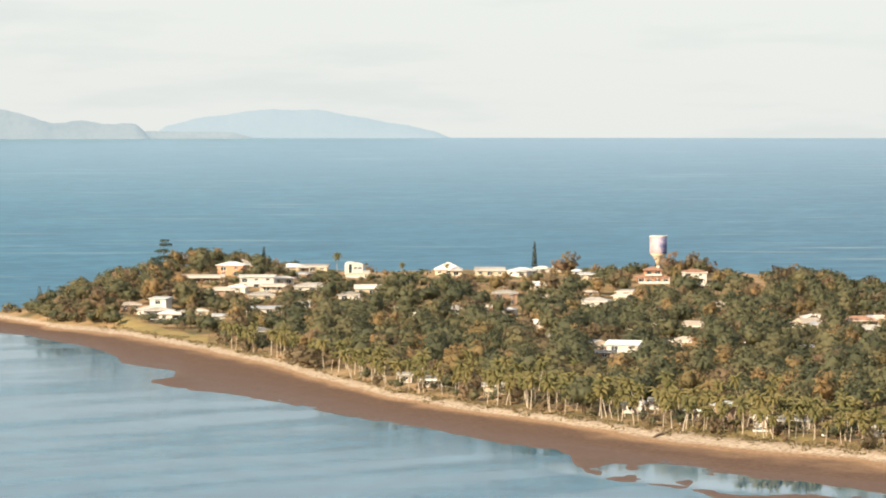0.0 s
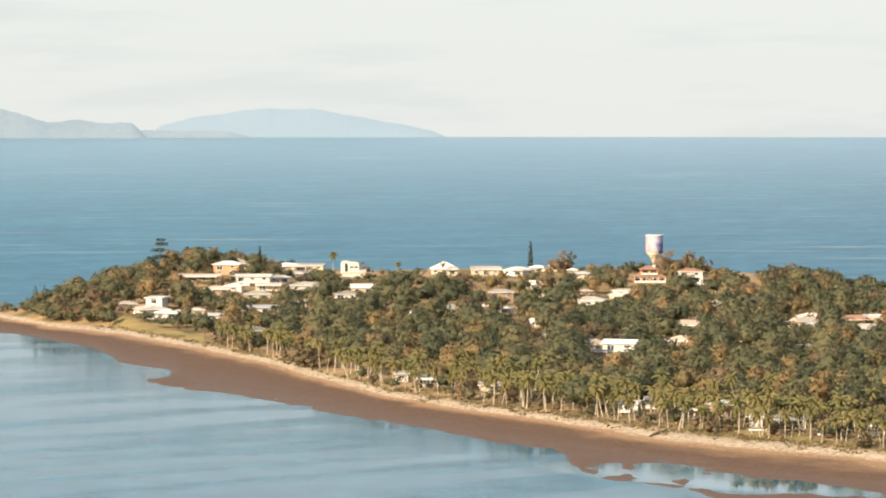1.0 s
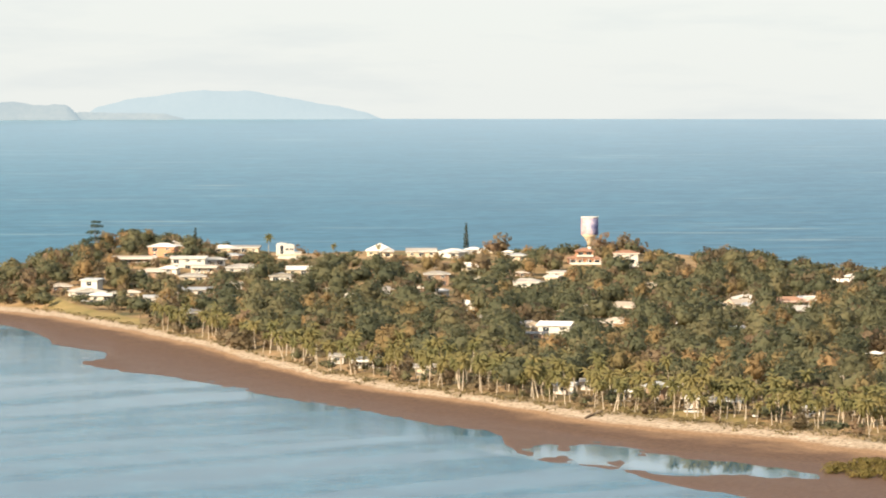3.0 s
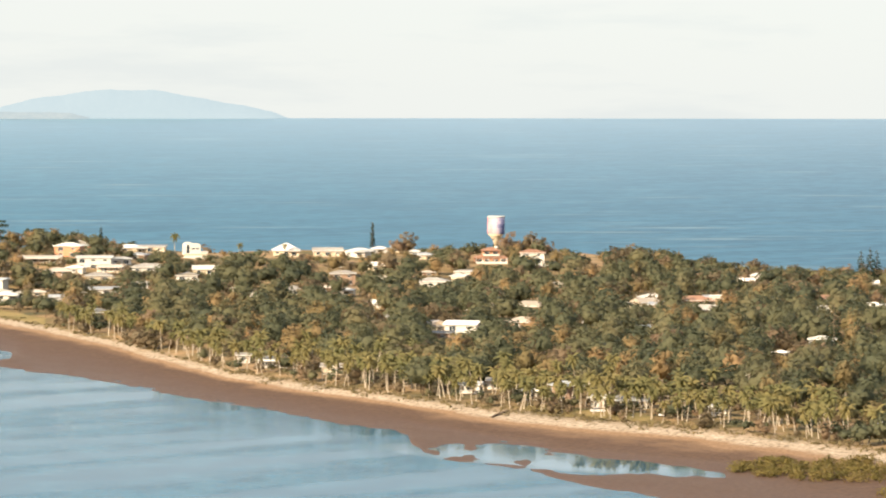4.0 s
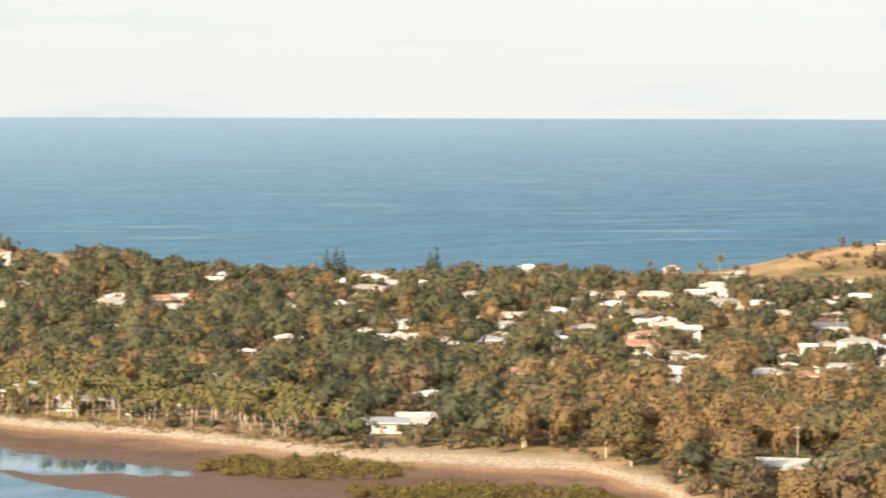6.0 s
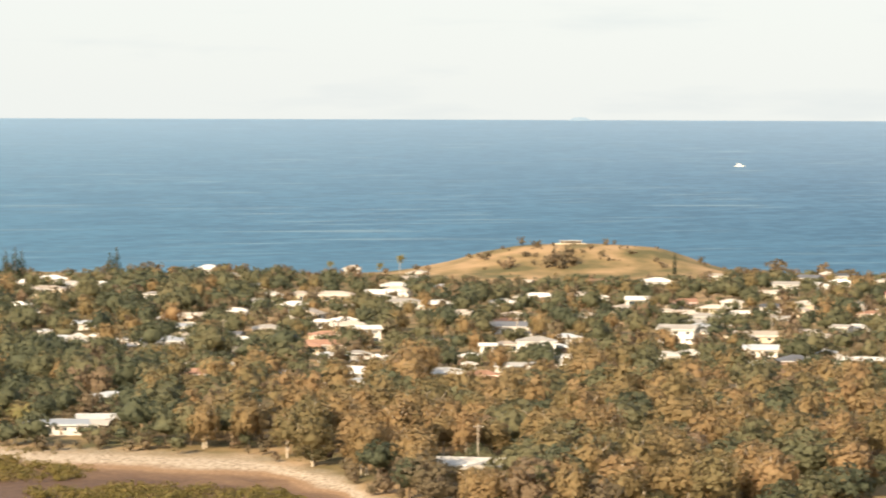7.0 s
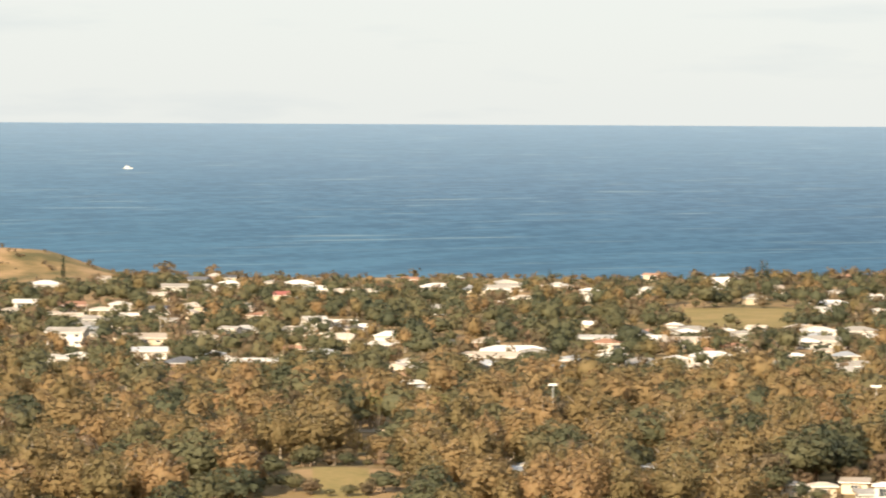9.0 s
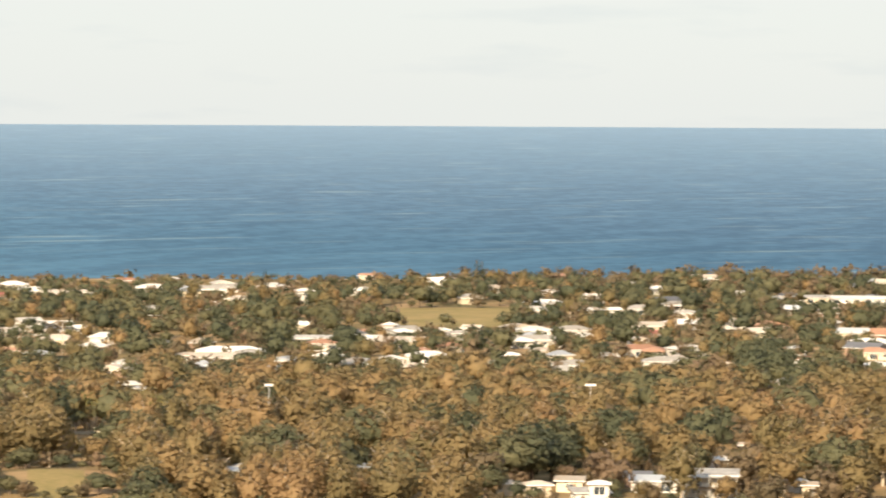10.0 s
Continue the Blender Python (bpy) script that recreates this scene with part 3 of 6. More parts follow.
def roof_mesh(kind, w, d, z, rise, over=0.7, thick=0.22):
    """A roof with eaves: hip, gable or a low skillion."""
    bm = bmesh.new()
    a, b = w / 2 + over, d / 2 + over
    low = [bm.verts.new(p) for p in ((-a, -b, z - thick), (a, -b, z - thick), (a, b, z - thick), (-a, b, z - thick))]
    if kind == "skillion":
        top = [bm.verts.new(p) for p in ((-a, -b, z), (a, -b, z), (a, b, z + rise), (-a, b, z + rise))]
        bm.faces.new(top)
    else:
        top = [bm.verts.new(p) for p in ((-a, -b, z), (a, -b, z), (a, b, z), (-a, b, z))]
        inset = min(a - 0.3, b) if kind == "hip" else 0.0
        if kind == "cross":  # a gable that faces the front
            r = [bm.verts.new((0, -b, z + rise)), bm.verts.new((0, b, z + rise))]
            bm.faces.new((top[0], top[1], r[0]))
            bm.faces.new((top[1], top[2], r[1], r[0]))
            bm.faces.new((top[2], top[3], r[1]))
            bm.faces.new((top[3], top[0], r[0], r[1]))
        else:
            r = [bm.verts.new((-a + inset, 0, z + rise)), bm.verts.new((a - inset, 0, z + rise))]
            bm.faces.new((top[0], top[1], r[1], r[0]))
            bm.faces.new((top[1], top[2], r[1]))
            bm.faces.new((top[2], top[3], r[0], r[1]))
            bm.faces.new((top[3], top[0], r[0]))
    bm.faces.new(low[::-1])
    for i in range(4):
        j = (i + 1) % 4
        bm.faces.new((low[i], low[j], top[j], top[i]))
    return bm


def frame_mesh(name, w, h, bar=0.09):
    bm = bmesh.new()
    box(bm, -w / 2, w / 2, -0.06, 0.02, 0, bar)
    box(bm, -w / 2, w / 2, -0.06, 0.02, h - bar, h)
    for x in (-w / 2, -bar / 2, w / 2 - bar):
        box(bm, x, x + bar, -0.06, 0.02, bar, h - bar)
    me = bpy.data.meshes.new(name)
    bm.to_mesh(me)
    bm.free()
    me.materials.append(trim_paint)
    return me


def pane_mesh(name, w, h):
    bm = block(-w / 2 + 0.05, w / 2 - 0.05, -0.03, 0.0, 0.05, h - 0.05)
    me = bpy.data.meshes.new(name)
    bm.to_mesh(me)
    bm.free()
    me.materials.append(glass)
    return me


SMALL_WINDOW = (frame_mesh("window_frame", 1.9, 1.2), pane_mesh("window_pane", 1.9, 1.2), 1.0)
TALL_WINDOW = (frame_mesh("sliding_frame", 2.8, 2.1), pane_mesh("sliding_pane", 2.8, 2.1), 0.15)
DOOR = block(-0.45, 0.45, -0.05, 0.0, 0.05, 2.1)
DOOR_ME = bpy.data.meshes.new("door_leaf")
DOOR.to_mesh(DOOR_ME)
DOOR.free()
DOOR_ME.materials.append(timber)
SIGHT = []  # what must stay in view: azimuth, half width in degrees, distance, height of the sight line


def window(parent, kind, x, y, z, turn=0):
    """A framed window with its pane, on a wall that faces -y when turn is 0."""
    frame_me, pane_me, sill = kind
    w = new("window", frame_me)
    w.parent, w.matrix_basis = parent, pose(x, y, z + sill, 0, 0, turn)
    p = new("pane", pane_me)
    p.parent = w
    return w


def house(az, d, w, label, dep=None, storeys=1, roof="hip", turn=0, wall=None, top=None, pitch=16, wing=0, deck=False, clear=2.0, stump=0.25, group="houses of the seaside town", rise=None, view=None, spare=False):
    """A house at an azimuth and distance (view: the width that the trees leave open): walls, roof with eaves, fascia, windows, door; wing: a second roof at one end; deck: a veranda in front."""
    x, y = spot(az, d)
    dep = dep or min(w * 0.72, 10.5)
    wall, top = wall or wall_white, top or roof_white
    tall = 2.75 * storeys
    base = float(min(height(x + sx * w * 0.3, y + sy * dep * 0.3) for sx in (-1, 1) for sy in (-1, 1)))
    ob = new("house")
    ob.matrix_basis = pose(x, y, base - 0.1, 0, 0, -az + turn)
    tagged(ob, label, "house", group)
    rise = rise or math.tan(radians(pitch)) * (dep / 2 + 0.7)
    z0 = stump
    bm = block(-w / 2, w / 2, -dep / 2, dep / 2, -1.2, z0 + tall)
    if roof in ("gable", "cross"):
        for e in (-1, 1):
            if roof == "gable":
                v = [bm.verts.new(p) for p in ((e * w / 2, -dep / 2, z0 + tall), (e * w / 2, dep / 2, z0 + tall), (e * w / 2, 0, z0 + tall + rise * 0.86))]
            else:
                v = [bm.verts.new(p) for p in ((-w / 2, e * dep / 2, z0 + tall), (w / 2, e * dep / 2, z0 + tall), (0, e * dep / 2, z0 + tall + rise * 0.86))]
            bm.faces.new(v)
    part("body", bm, wall, ob)
    roof_ob = part("roof", roof_mesh(roof, w, dep, z0 + tall + 0.2, rise), top, ob)
    part("fascia", block(-w / 2 - 0.74, w / 2 + 0.74, -dep / 2 - 0.78, -dep / 2 - 0.70, z0 + tall - 0.06, z0 + tall + 0.14), trim_paint, roof_ob)
    if wing:
        side = 1 if wing > 0 else -1
        ww, wd = w * 0.42, dep * 0.75
        cx, cy = side * (w / 2 - ww / 2), -dep / 2 - wd / 2 + 0.6
        wob = part("wing", block(cx - ww / 2, cx + ww / 2, cy - wd / 2, cy + wd / 2, -1.2, z0 + 2.7), wall, ob)
        rb = part("wing_roof", roof_mesh("hip" if roof == "hip" else "cross", ww, wd + 1.6, z0 + 2.9, math.tan(radians(pitch)) * (min(ww, wd) / 2 + 0.7)), top, wob)
        rb.location = (cx, cy, 0)
        window(ob, TALL_WINDOW, cx, cy - wd / 2, z0)
    for s in range(storeys):
        zs = z0 + 2.75 * s
        count = 1 if spare else max(1, int(w / 4.6))
        for i in range(count):
            wx = (i + 0.5) * w / count - w / 2
            if wing and abs(wx - (wing > 0 or -1) * w * 0.29) < w * 0.22:
                continue
            window(ob, TALL_WINDOW if (i + s) % 3 == 1 else SMALL_WINDOW, wx, -dep / 2, zs)
        if not spare:
            window(ob, SMALL_WINDOW, -w / 2, 0, zs, -90)
        if d < 1500 and not spare:
            window(ob, SMALL_WINDOW, w / 2, 0, zs, 90)
    dr = new("door", DOOR_ME)
    dr.parent, dr.matrix_basis = ob, pose(w * 0.02 + 1.2, -dep / 2, z0)
    if deck:
        zd = z0 + 2.75 * (storeys - 1)
        dk = part("veranda", block(-w / 2, w / 2, -dep / 2 - 2.4, -dep / 2, zd - 0.2, zd), timber, ob)
        part("veranda_roof", roof_mesh("skillion", w, 2.2, zd + 2.5, 0.35, 0.3, 0.1), top, dk).location = (0, -dep / 2 - 1.2, 0)
        for i in range(5):
            px = (i / 4 - 0.5) * (w - 0.3)
            part("post", block(px - 0.07, px + 0.07, -dep / 2 - 2.35, -dep / 2 - 2.2, 0 if storeys > 1 else zd, zd + 2.45), trim_paint, dk)
        rail = bmesh.new()
        box(rail, -w / 2, w / 2, -dep / 2 - 2.38, -dep / 2 - 2.32, zd + 0.95, zd + 1.02)
        for i in range(int(w / 0.4)):
            px = -w / 2 + 0.2 + i * 0.4
            box(rail, px, px + 0.04, -dep / 2 - 2.37, -dep / 2 - 2.33, zd, zd + 0.95)
        part("railing", rail, trim_paint, dk)
    SIGHT.append((az, math.degrees((view or w + 1) / 2 / d), d, base + clear + 2.75 * (storeys - 1)))
    SIGHT.append((az, math.degrees((w / 2) / d), -d, dep / 2 + 2.5))
    return ob


# ---- plants ----
def outward(p, lobes):
    """The way out from the middle of the whole crown."""
    lobes = np.asarray(lobes, float)
    lo, hi = (lobes[:, :3] - lobes[:, 3:]).min(0), (lobes[:, :3] + lobes[:, 3:]).max(0)
    w = (p - (lo + hi) / 2) / (hi - lo)
    return w / np.maximum(np.linalg.norm(w, axis=1), 1e-6)[:, None]


def leaf_quads(rng, n, lobes, size, up=0.3, spread=0.42):
    """n leaf clumps as bent quads on the outside of some lobes (x, y, z, rx, ry, rz)."""
    lobes = np.asarray(lobes, float)
    share = lobes[:, 3] * lobes[:, 4]
    pick = rng.choice(len(lobes), n, p=share / share.sum())
    way = rng.normal(size=(n, 3))
    way[:, 2] = way[:, 2] * 0.9 + up
    way /= np.linalg.norm(way, axis=1)[:, None]
    c = lobes[pick, :3] + way * lobes[pick, 3:] * (0.68 + 0.42 * rng.random(n))[:, None]
    nrm = way + np.array([0, 0, 0.2]) + spread * rng.normal(size=(n, 3)) * 0.6
    nrm /= np.linalg.norm(nrm, axis=1)[:, None]
    side = np.cross(nrm, rng.normal(size=(n, 3)))
    side /= np.linalg.norm(side, axis=1)[:, None]
    other = np.cross(nrm, side)
    s = size * (0.55 + 0.8 * rng.random(n))[:, None]
    q = (0.6 + 0.5 * rng.random(n))[:, None]
    lift = nrm * s * 0.25
    v = np.stack([c - side * s * 0.5 - lift, c - other * s * q * 0.5 + lift * 0.3, c + side * s * 0.5 - lift * 0.6, c + other * s * q * 0.55 + lift * 0.5], 1)
    # leaves of one clump face much the same way, which gives the clump its light and dark side
    soft = 0.26 * way + 0.40 * nrm + 0.62 * outward(c, lobes)
    soft /= np.linalg.norm(soft, axis=1)[:, None]
    return v.reshape(-1, 3), np.repeat(soft, 4, 0)


def core_quads(rng, lobes, cuts):
    """Uneven rounded cores that fill the lobes behind the leaves: cut cubes blown up to the lobe."""
    grid = np.linspace(-1, 1, cuts + 2)
    faces = []
    for axis in range(3):
        for sign in (-1, 1):
            for i in range(cuts + 1):
                for j in range(cuts + 1):
                    q = [(grid[i], grid[j]), (grid[i + 1], grid[j]), (grid[i + 1], grid[j + 1]), (grid[i], grid[j + 1])]
                    if sign < 0:
                        q = q[::-1]
                    faces.append([np.insert(np.array(p), axis, sign)[[0, 1, 2]] if axis != 1 else np.array((p[1], sign, p[0])) for p in q])
    unit = np.array(faces).reshape(-1, 3)
    unit = unit / np.linalg.norm(unit, axis=1)[:, None]
    vs, ns = [], []
    for x, y, z, rx, ry, rz in lobes:
        w = unit @ np.array(Euler(rng.random(3) * 6.28).to_matrix()).T
        f = rng.random(3) * 6
        uneven = 0.62 + 0.13 * np.sin(w[:, 0] * 5 + f[0]) + 0.13 * np.sin(w[:, 1] * 6 + f[1]) + 0.12 * np.sin(w[:, 2] * 5 + f[2])
        vs.append(w * np.array([rx, ry, rz]) * uneven[:, None] + np.array([x, y, z]))
        soft = 0.25 * w + 0.85 * outward(vs[-1], lobes)
        ns.append(soft / np.linalg.norm(soft, axis=1)[:, None])
    return np.concatenate(vs), np.concatenate(ns)


def crown_quads(rng, n, lobes, size, cuts):
    """Leaf sprays over cores; also tells how many of the quads are leaves."""
    v, vn = leaf_quads(rng, n, lobes, size)
    c, cn = core_quads(rng, lobes[:1], cuts)
    return np.concatenate([v, c]), np.concatenate([vn, cn]), n


def quad_faces(n):
    return np.arange(n * 4).reshape(-1, 4)


def broad_lobes(rng):
    """A round, spreading crown, 8 m high and 9 m wide, its top broken into many small heads."""
    out = [(0, 0, 4.3, 3.6, 3.6, 2.9)]
    for k in range(15):
        a, up = k * 2.4 + rng.random() * 0.8, (k + 0.5) / 15 + 0.1 * rng.random()
        r = 3.5 * math.sqrt(max(0.05, 1 - up * up)) * (0.8 + 0.3 * rng.random())
        s = 0.9 + 0.6 * rng.random()
        out.append((r * math.cos(a), r * math.sin(a), 3.1 + 3.7 * up, s, s, s * 0.8))
    rest = out[1:]
    rng.shuffle(rest)
    return out[:1] + [tuple(q) for q in rest]


def gum_lobes(rng):
    """A tall, uneven crown, 14 m high and 10 m wide, its outer sprays hanging like curtains."""
    lean = 0.8 * (rng.random() - 0.5)
    out = [(0, 0, 7.8, 3.9, 3.9, 5.0)]
    for k in range(18):
        a, q = k * 2.4 + rng.random(), (k + rng.random()) / 18
        r = 4.1 * math.sqrt(max(0.05, 1 - (2 * q - 0.86) ** 2 / 1.4)) * (0.75 + 0.35 * rng.random())
        s = 0.9 + 0.6 * rng.random()
        out.append((r * math.cos(a) + lean * q, r * math.sin(a), 3.0 + 9.2 * q, s, s, s * (1.2 + 0.7 * rng.random())))
    rest = out[1:]
    rng.shuffle(rest)
    return out[:1] + [tuple(q) for q in rest]


def shrub_lobes(rng):
    """A low, wide bush, 3 m high."""
    return [((k - 2) * 0.9 * rng.random() * 1.5, 1.8 * (rng.random() - 0.5), 0.9 + 0.8 * rng.random(), 1.1 + 0.5 * rng.random(), 1.1, 0.9 + 0.4 * rng.random()) for k in range(5)]


def oak_lobes(rng):
    """A bushy she-oak, 7 m high, wide at the foot."""
    out = [(0, 0, 2.6, 2.6, 2.6, 2.3)]
    for k in range(6):
        a = k * 1.05 + rng.random()
        s = 1.2 + 0.8 * rng.random()
        out.append((2.0 * math.cos(a) * rng.random() ** 0.5, 2.0 * math.sin(a), 2.4 + 3.2 * rng.random(), s, s, s))
    return out


def trunk_mesh(name, mat, rng, tall, thick, limbs):
    bm = bmesh.new()
    lean = (rng.random() - 0.5) * 0.16 * tall
    fork = tall * 0.55
    tube(bm, [(0, 0, -0.4), (lean * 0.3, 0, fork * 0.5), (lean * 0.6, 0, fork), (lean, 0, tall * 0.86)], [thick * 1.25, thick, thick * 0.8, thick * 0.25])
    for k in range(limbs):
        a = k * 2.3 + rng.random()
        z = fork * (0.75 + 0.35 * rng.random())
        reach = tall * (0.16 + 0.1 * rng.random())
        tube(bm, [(lean * 0.5, 0, z), (lean * 0.5 + reach * 0.5 * math.cos(a), reach * 0.5 * math.sin(a), z + tall * 0.12), (lean * 0.5 + reach * math.cos(a), reach * math.sin(a), z + tall * 0.27)], [thick * 0.5, thick * 0.36, thick * 0.12], 5)
    me = bpy.data.meshes.new(name)
    bm.to_mesh(me)
    bm.free()
    me.materials.append(mat)
    return me


def palm_meshes(rng):
    """A coconut palm, about 10 m high: a thin curved trunk and a head of arching, drooping fronds."""
    bm = bmesh.new()
    lean, up, bow = 0.3 + 3.0 * rng.random() ** 1.5, 7.4 + 2.4 * rng.random(), rng.random() - 0.5
    tube(bm, [(0, 0, -0.4), (lean * 0.12, bow * 0.2, 1.0), (lean * 0.4, bow * 0.6, up * 0.4), (lean * 0.75, bow * 0.5, up * 0.72), (lean, 0, up)], [0.27, 0.18, 0.15, 0.13, 0.12], 6)
    trunk = bpy.data.meshes.new("palm_trunk")
    bm.to_mesh(trunk)
    bm.free()
    trunk.materials.append(bark_pale)
    vs, count = [], int(17 + 5 * rng.random())
    for k in range(count):
        a, first = k * 2.399 + 0.5 * rng.random(), 1.3 - 2.3 * (k / count) + 0.3 * rng.random()
        ln = 2.6 + 1.6 * rng.random()
        p, ang = np.array([0.0, 0.0]), first
        pts = [p]
        for s in range(5):
            p = p + ln / 5 * np.array([math.cos(ang), math.sin(ang)])
            ang = max(-1.45, ang - 0.30 - 0.2 * rng.random())
            pts.append(p)
        ca, sa = math.cos(a), math.sin(a)
        for s in range(5):
            wa, wb = (0.2, 0.5, 0.6, 0.5, 0.3)[s], (0.5, 0.6, 0.5, 0.3, 0.05)[s]
            for sd in (-1, 1):
                # leaflets hang down on both sides of the rib
                def at(pt, w, drop):
                    return (lean + pt[0] * ca - sd * w * 0.7 * sa, pt[0] * sa + sd * w * 0.7 * ca, up + pt[1] - drop)
                q = [at(pts[s], 0, 0), at(pts[s + 1], 0, 0), at(pts[s + 1], wb, wb * 0.9), at(pts[s], wa, wa * 0.9)]
                vs += q if sd < 0 else q[::-1]
    vs = np.array(vs)
    return trunk, mesh_of("palm_crown", vs, quad_faces(len(vs) // 4), [leaf_palm])


def norfolk_meshes(rng, dense=1.0):
    """A tall conifer, 16 m: a straight stem and whorls of short upcurved limbs."""
    bm = bmesh.new()
    tube(bm, [(0, 0, -0.4), (0, 0, 8), (0, 0, 15.6)], [0.28, 0.18, 0.05], 6)
    trunk = bpy.data.meshes.new("pine_trunk")
    bm.to_mesh(trunk)
    bm.free()
    trunk.materials.append(bark_brown)
    lobes = []
    for k in range(15):
        z = 2.2 + k * 0.9
        r = 2.2 * (1 - (k / 16) ** 1.4) * dense + 0.35
        for j in range(4):
            a = k * 0.8 + j * 1.571
            lobes.append((r * 0.6 * math.cos(a), r * 0.6 * math.sin(a), z, r * 0.5, r * 0.5, 0.35))
    v, vn = leaf_quads(rng, 480, lobes, 0.75, 0.1)
    return trunk, mesh_of("pine_crown", v, quad_faces(480), [leaf_pine], normals=vn)


TEMPLATE_POSES = []  # a template takes its own pose after its copies are made


class Plant:
    """A kind of tree in a few growths: the nearest stand as things of their own, the rest join one wood."""

    def __init__(self, name, label, category, group, lobes, near, bark, leaf, leaf_far, tall, thick, limbs, size, growths=5, seed=1, limit=300):
        self.name, self.label, self.category, self.group = name, label, category, group
        self.tall, self.leaf_far, self.bark, self.limit = tall, leaf_far, bark, limit
        self.spots, self.made = [], []
        rng = np.random.default_rng(seed)
        for g in range(growths):
            lb = lobes(rng)
            v, vn, k = crown_quads(rng, near, lb, size, 2)
            crown = mesh_of(name + "_crown", v, quad_faces(len(v) // 4), [leaf, CORE[leaf]], np.arange(len(v) // 4) >= k, normals=vn)
            trunk = trunk_mesh(name + "_trunk", bark, rng, tall, thick, limbs)
            self.made.append((trunk, crown, [crown_quads(rng, int(near * q), lb[:m], size * k, 1 if m > 6 else 0) for q, k, m in ((0.36, 1.35, 14), (0.19, 1.75, 9), (0.08, 2.4, 5))]))

    def plant(self, x, y, scale, wide=1.0):
        self.spots.append((x, y, scale, wide))

    def grow(self, rng):
        self.spots.sort(key=lambda s: math.hypot(s[0], s[1]))
        first = {}
        for i, (x, y, s, wide) in enumerate(self.spots[:self.limit]):
            g = int(rng.integers(len(self.made)))
            oval = 0.82 + 0.36 * rng.random()
            m = pose(x, y, float(height(x, y)) - 0.1, 0, 0, rng.random() * 360) @ Matrix.Diagonal((s * wide * oval, s * wide / oval, s, 1))
            if g in first:
                copy_thing(first[g], m)
                continue
            ob = first[g] = new(self.name)
            tagged(ob, self.label, self.category, self.group)
            part("trunk", self.made[g][0], None, ob)
            part("crown", self.made[g][1], None, ob)
            for k in ob.children:
                k.matrix_basis = Matrix.Identity(4)
            first[g] = ob
            place_first(ob, m)
        rest = self.spots[self.limit:]
        if not rest:
            return
        vs, ns, tint, kind = [], [], [], []
        for x, y, s, wide in rest:
            g = int(rng.integers(len(self.made)))
            span = self.tall * s * 1000 / math.hypot(x, y)
            v, vn, leaves = self.made[g][2][0 if span > 7.5 else 1 if span > 3.5 else 2]
            a = rng.random() * 2 * math.pi
            ca, sa = math.cos(a), math.sin(a)
            p = np.empty_like(v)
            p[:, 0] = (v[:, 0] * ca - v[:, 1] * sa) * s * wide + x
            p[:, 1] = (v[:, 0] * sa + v[:, 1] * ca) * s * wide + y
            p[:, 2] = v[:, 2] * s + float(height(x, y)) - 0.1
            vs.append(p)
            ns.append(np.stack([vn[:, 0] * ca - vn[:, 1] * sa, vn[:, 0] * sa + vn[:, 1] * ca, vn[:, 2]], 1))
            tint.append(np.full(len(v), rng.random()))
            kind.append((np.arange(len(v) // 4) >= leaves) * 2)
            if span < 3:
                continue
            # a plain stem under the crown
            h, r = self.tall * s * 0.6, 0.16 * s * self.tall / 8
            z = float(height(x, y)) - 0.3
            st = np.array([(x + r * math.cos(t), y + r * math.sin(t), z + q) for t0 in (0, 2.09, 4.19) for t, q in ((t0, 0), (t0 + 2.09, 0), (t0 + 2.09, h), (t0, h))])
            vs.append(st)
            ns.append(np.repeat([(math.cos(t0), math.sin(t0), 0) for t0 in (1.05, 3.14, 5.24)], 4, 0))
            tint.append(np.zeros(12))
            kind.append(np.ones(3, int))
        v, t = np.concatenate(vs), np.concatenate(tint)
        n = len(v) // 4
        ob = new(self.name + "_wood", mesh_of(self.name + "_wood", v, quad_faces(n), [self.leaf_far, self.bark, CORE[self.leaf_far]], np.concatenate(kind), t, normals=np.concatenate(ns)))
        tagged(ob, self.label + ", standing close together", "trees", kind="stuff")


def place_first(ob, m):
    """Sets a template's own pose with no scale of its own left behind for its copies."""
    TEMPLATE_POSES.append((ob, m))





# ---- the buildings that stand out ----
def arch(cx, z0, w, h, steps=14):
    """The outline of a round-headed opening."""
    r = w / 2
    pts = [(cx - r, z0)]
    pts += [(cx + r * math.cos(math.pi * (1 - k / steps)), z0 + h - r + r * math.sin(math.pi * k / steps)) for k in range(steps + 1)]
    return pts + [(cx + r, z0)]


def slab_of(outline, y0, y1):
    """An upright slab between y0 and y1 with the given outline in x, z."""
    bm = bmesh.new()
    a = [bm.verts.new((x, y0, z)) for x, z in outline]
    b = [bm.verts.new((x, y1, z)) for x, z in outline]
    bm.faces.new(a)
    bm.faces.new(b[::-1])
    for i in range(len(a)):
        j = (i + 1) % len(a)
        bm.faces.new((a[j], a[i], b[i], b[j]))
    return bm


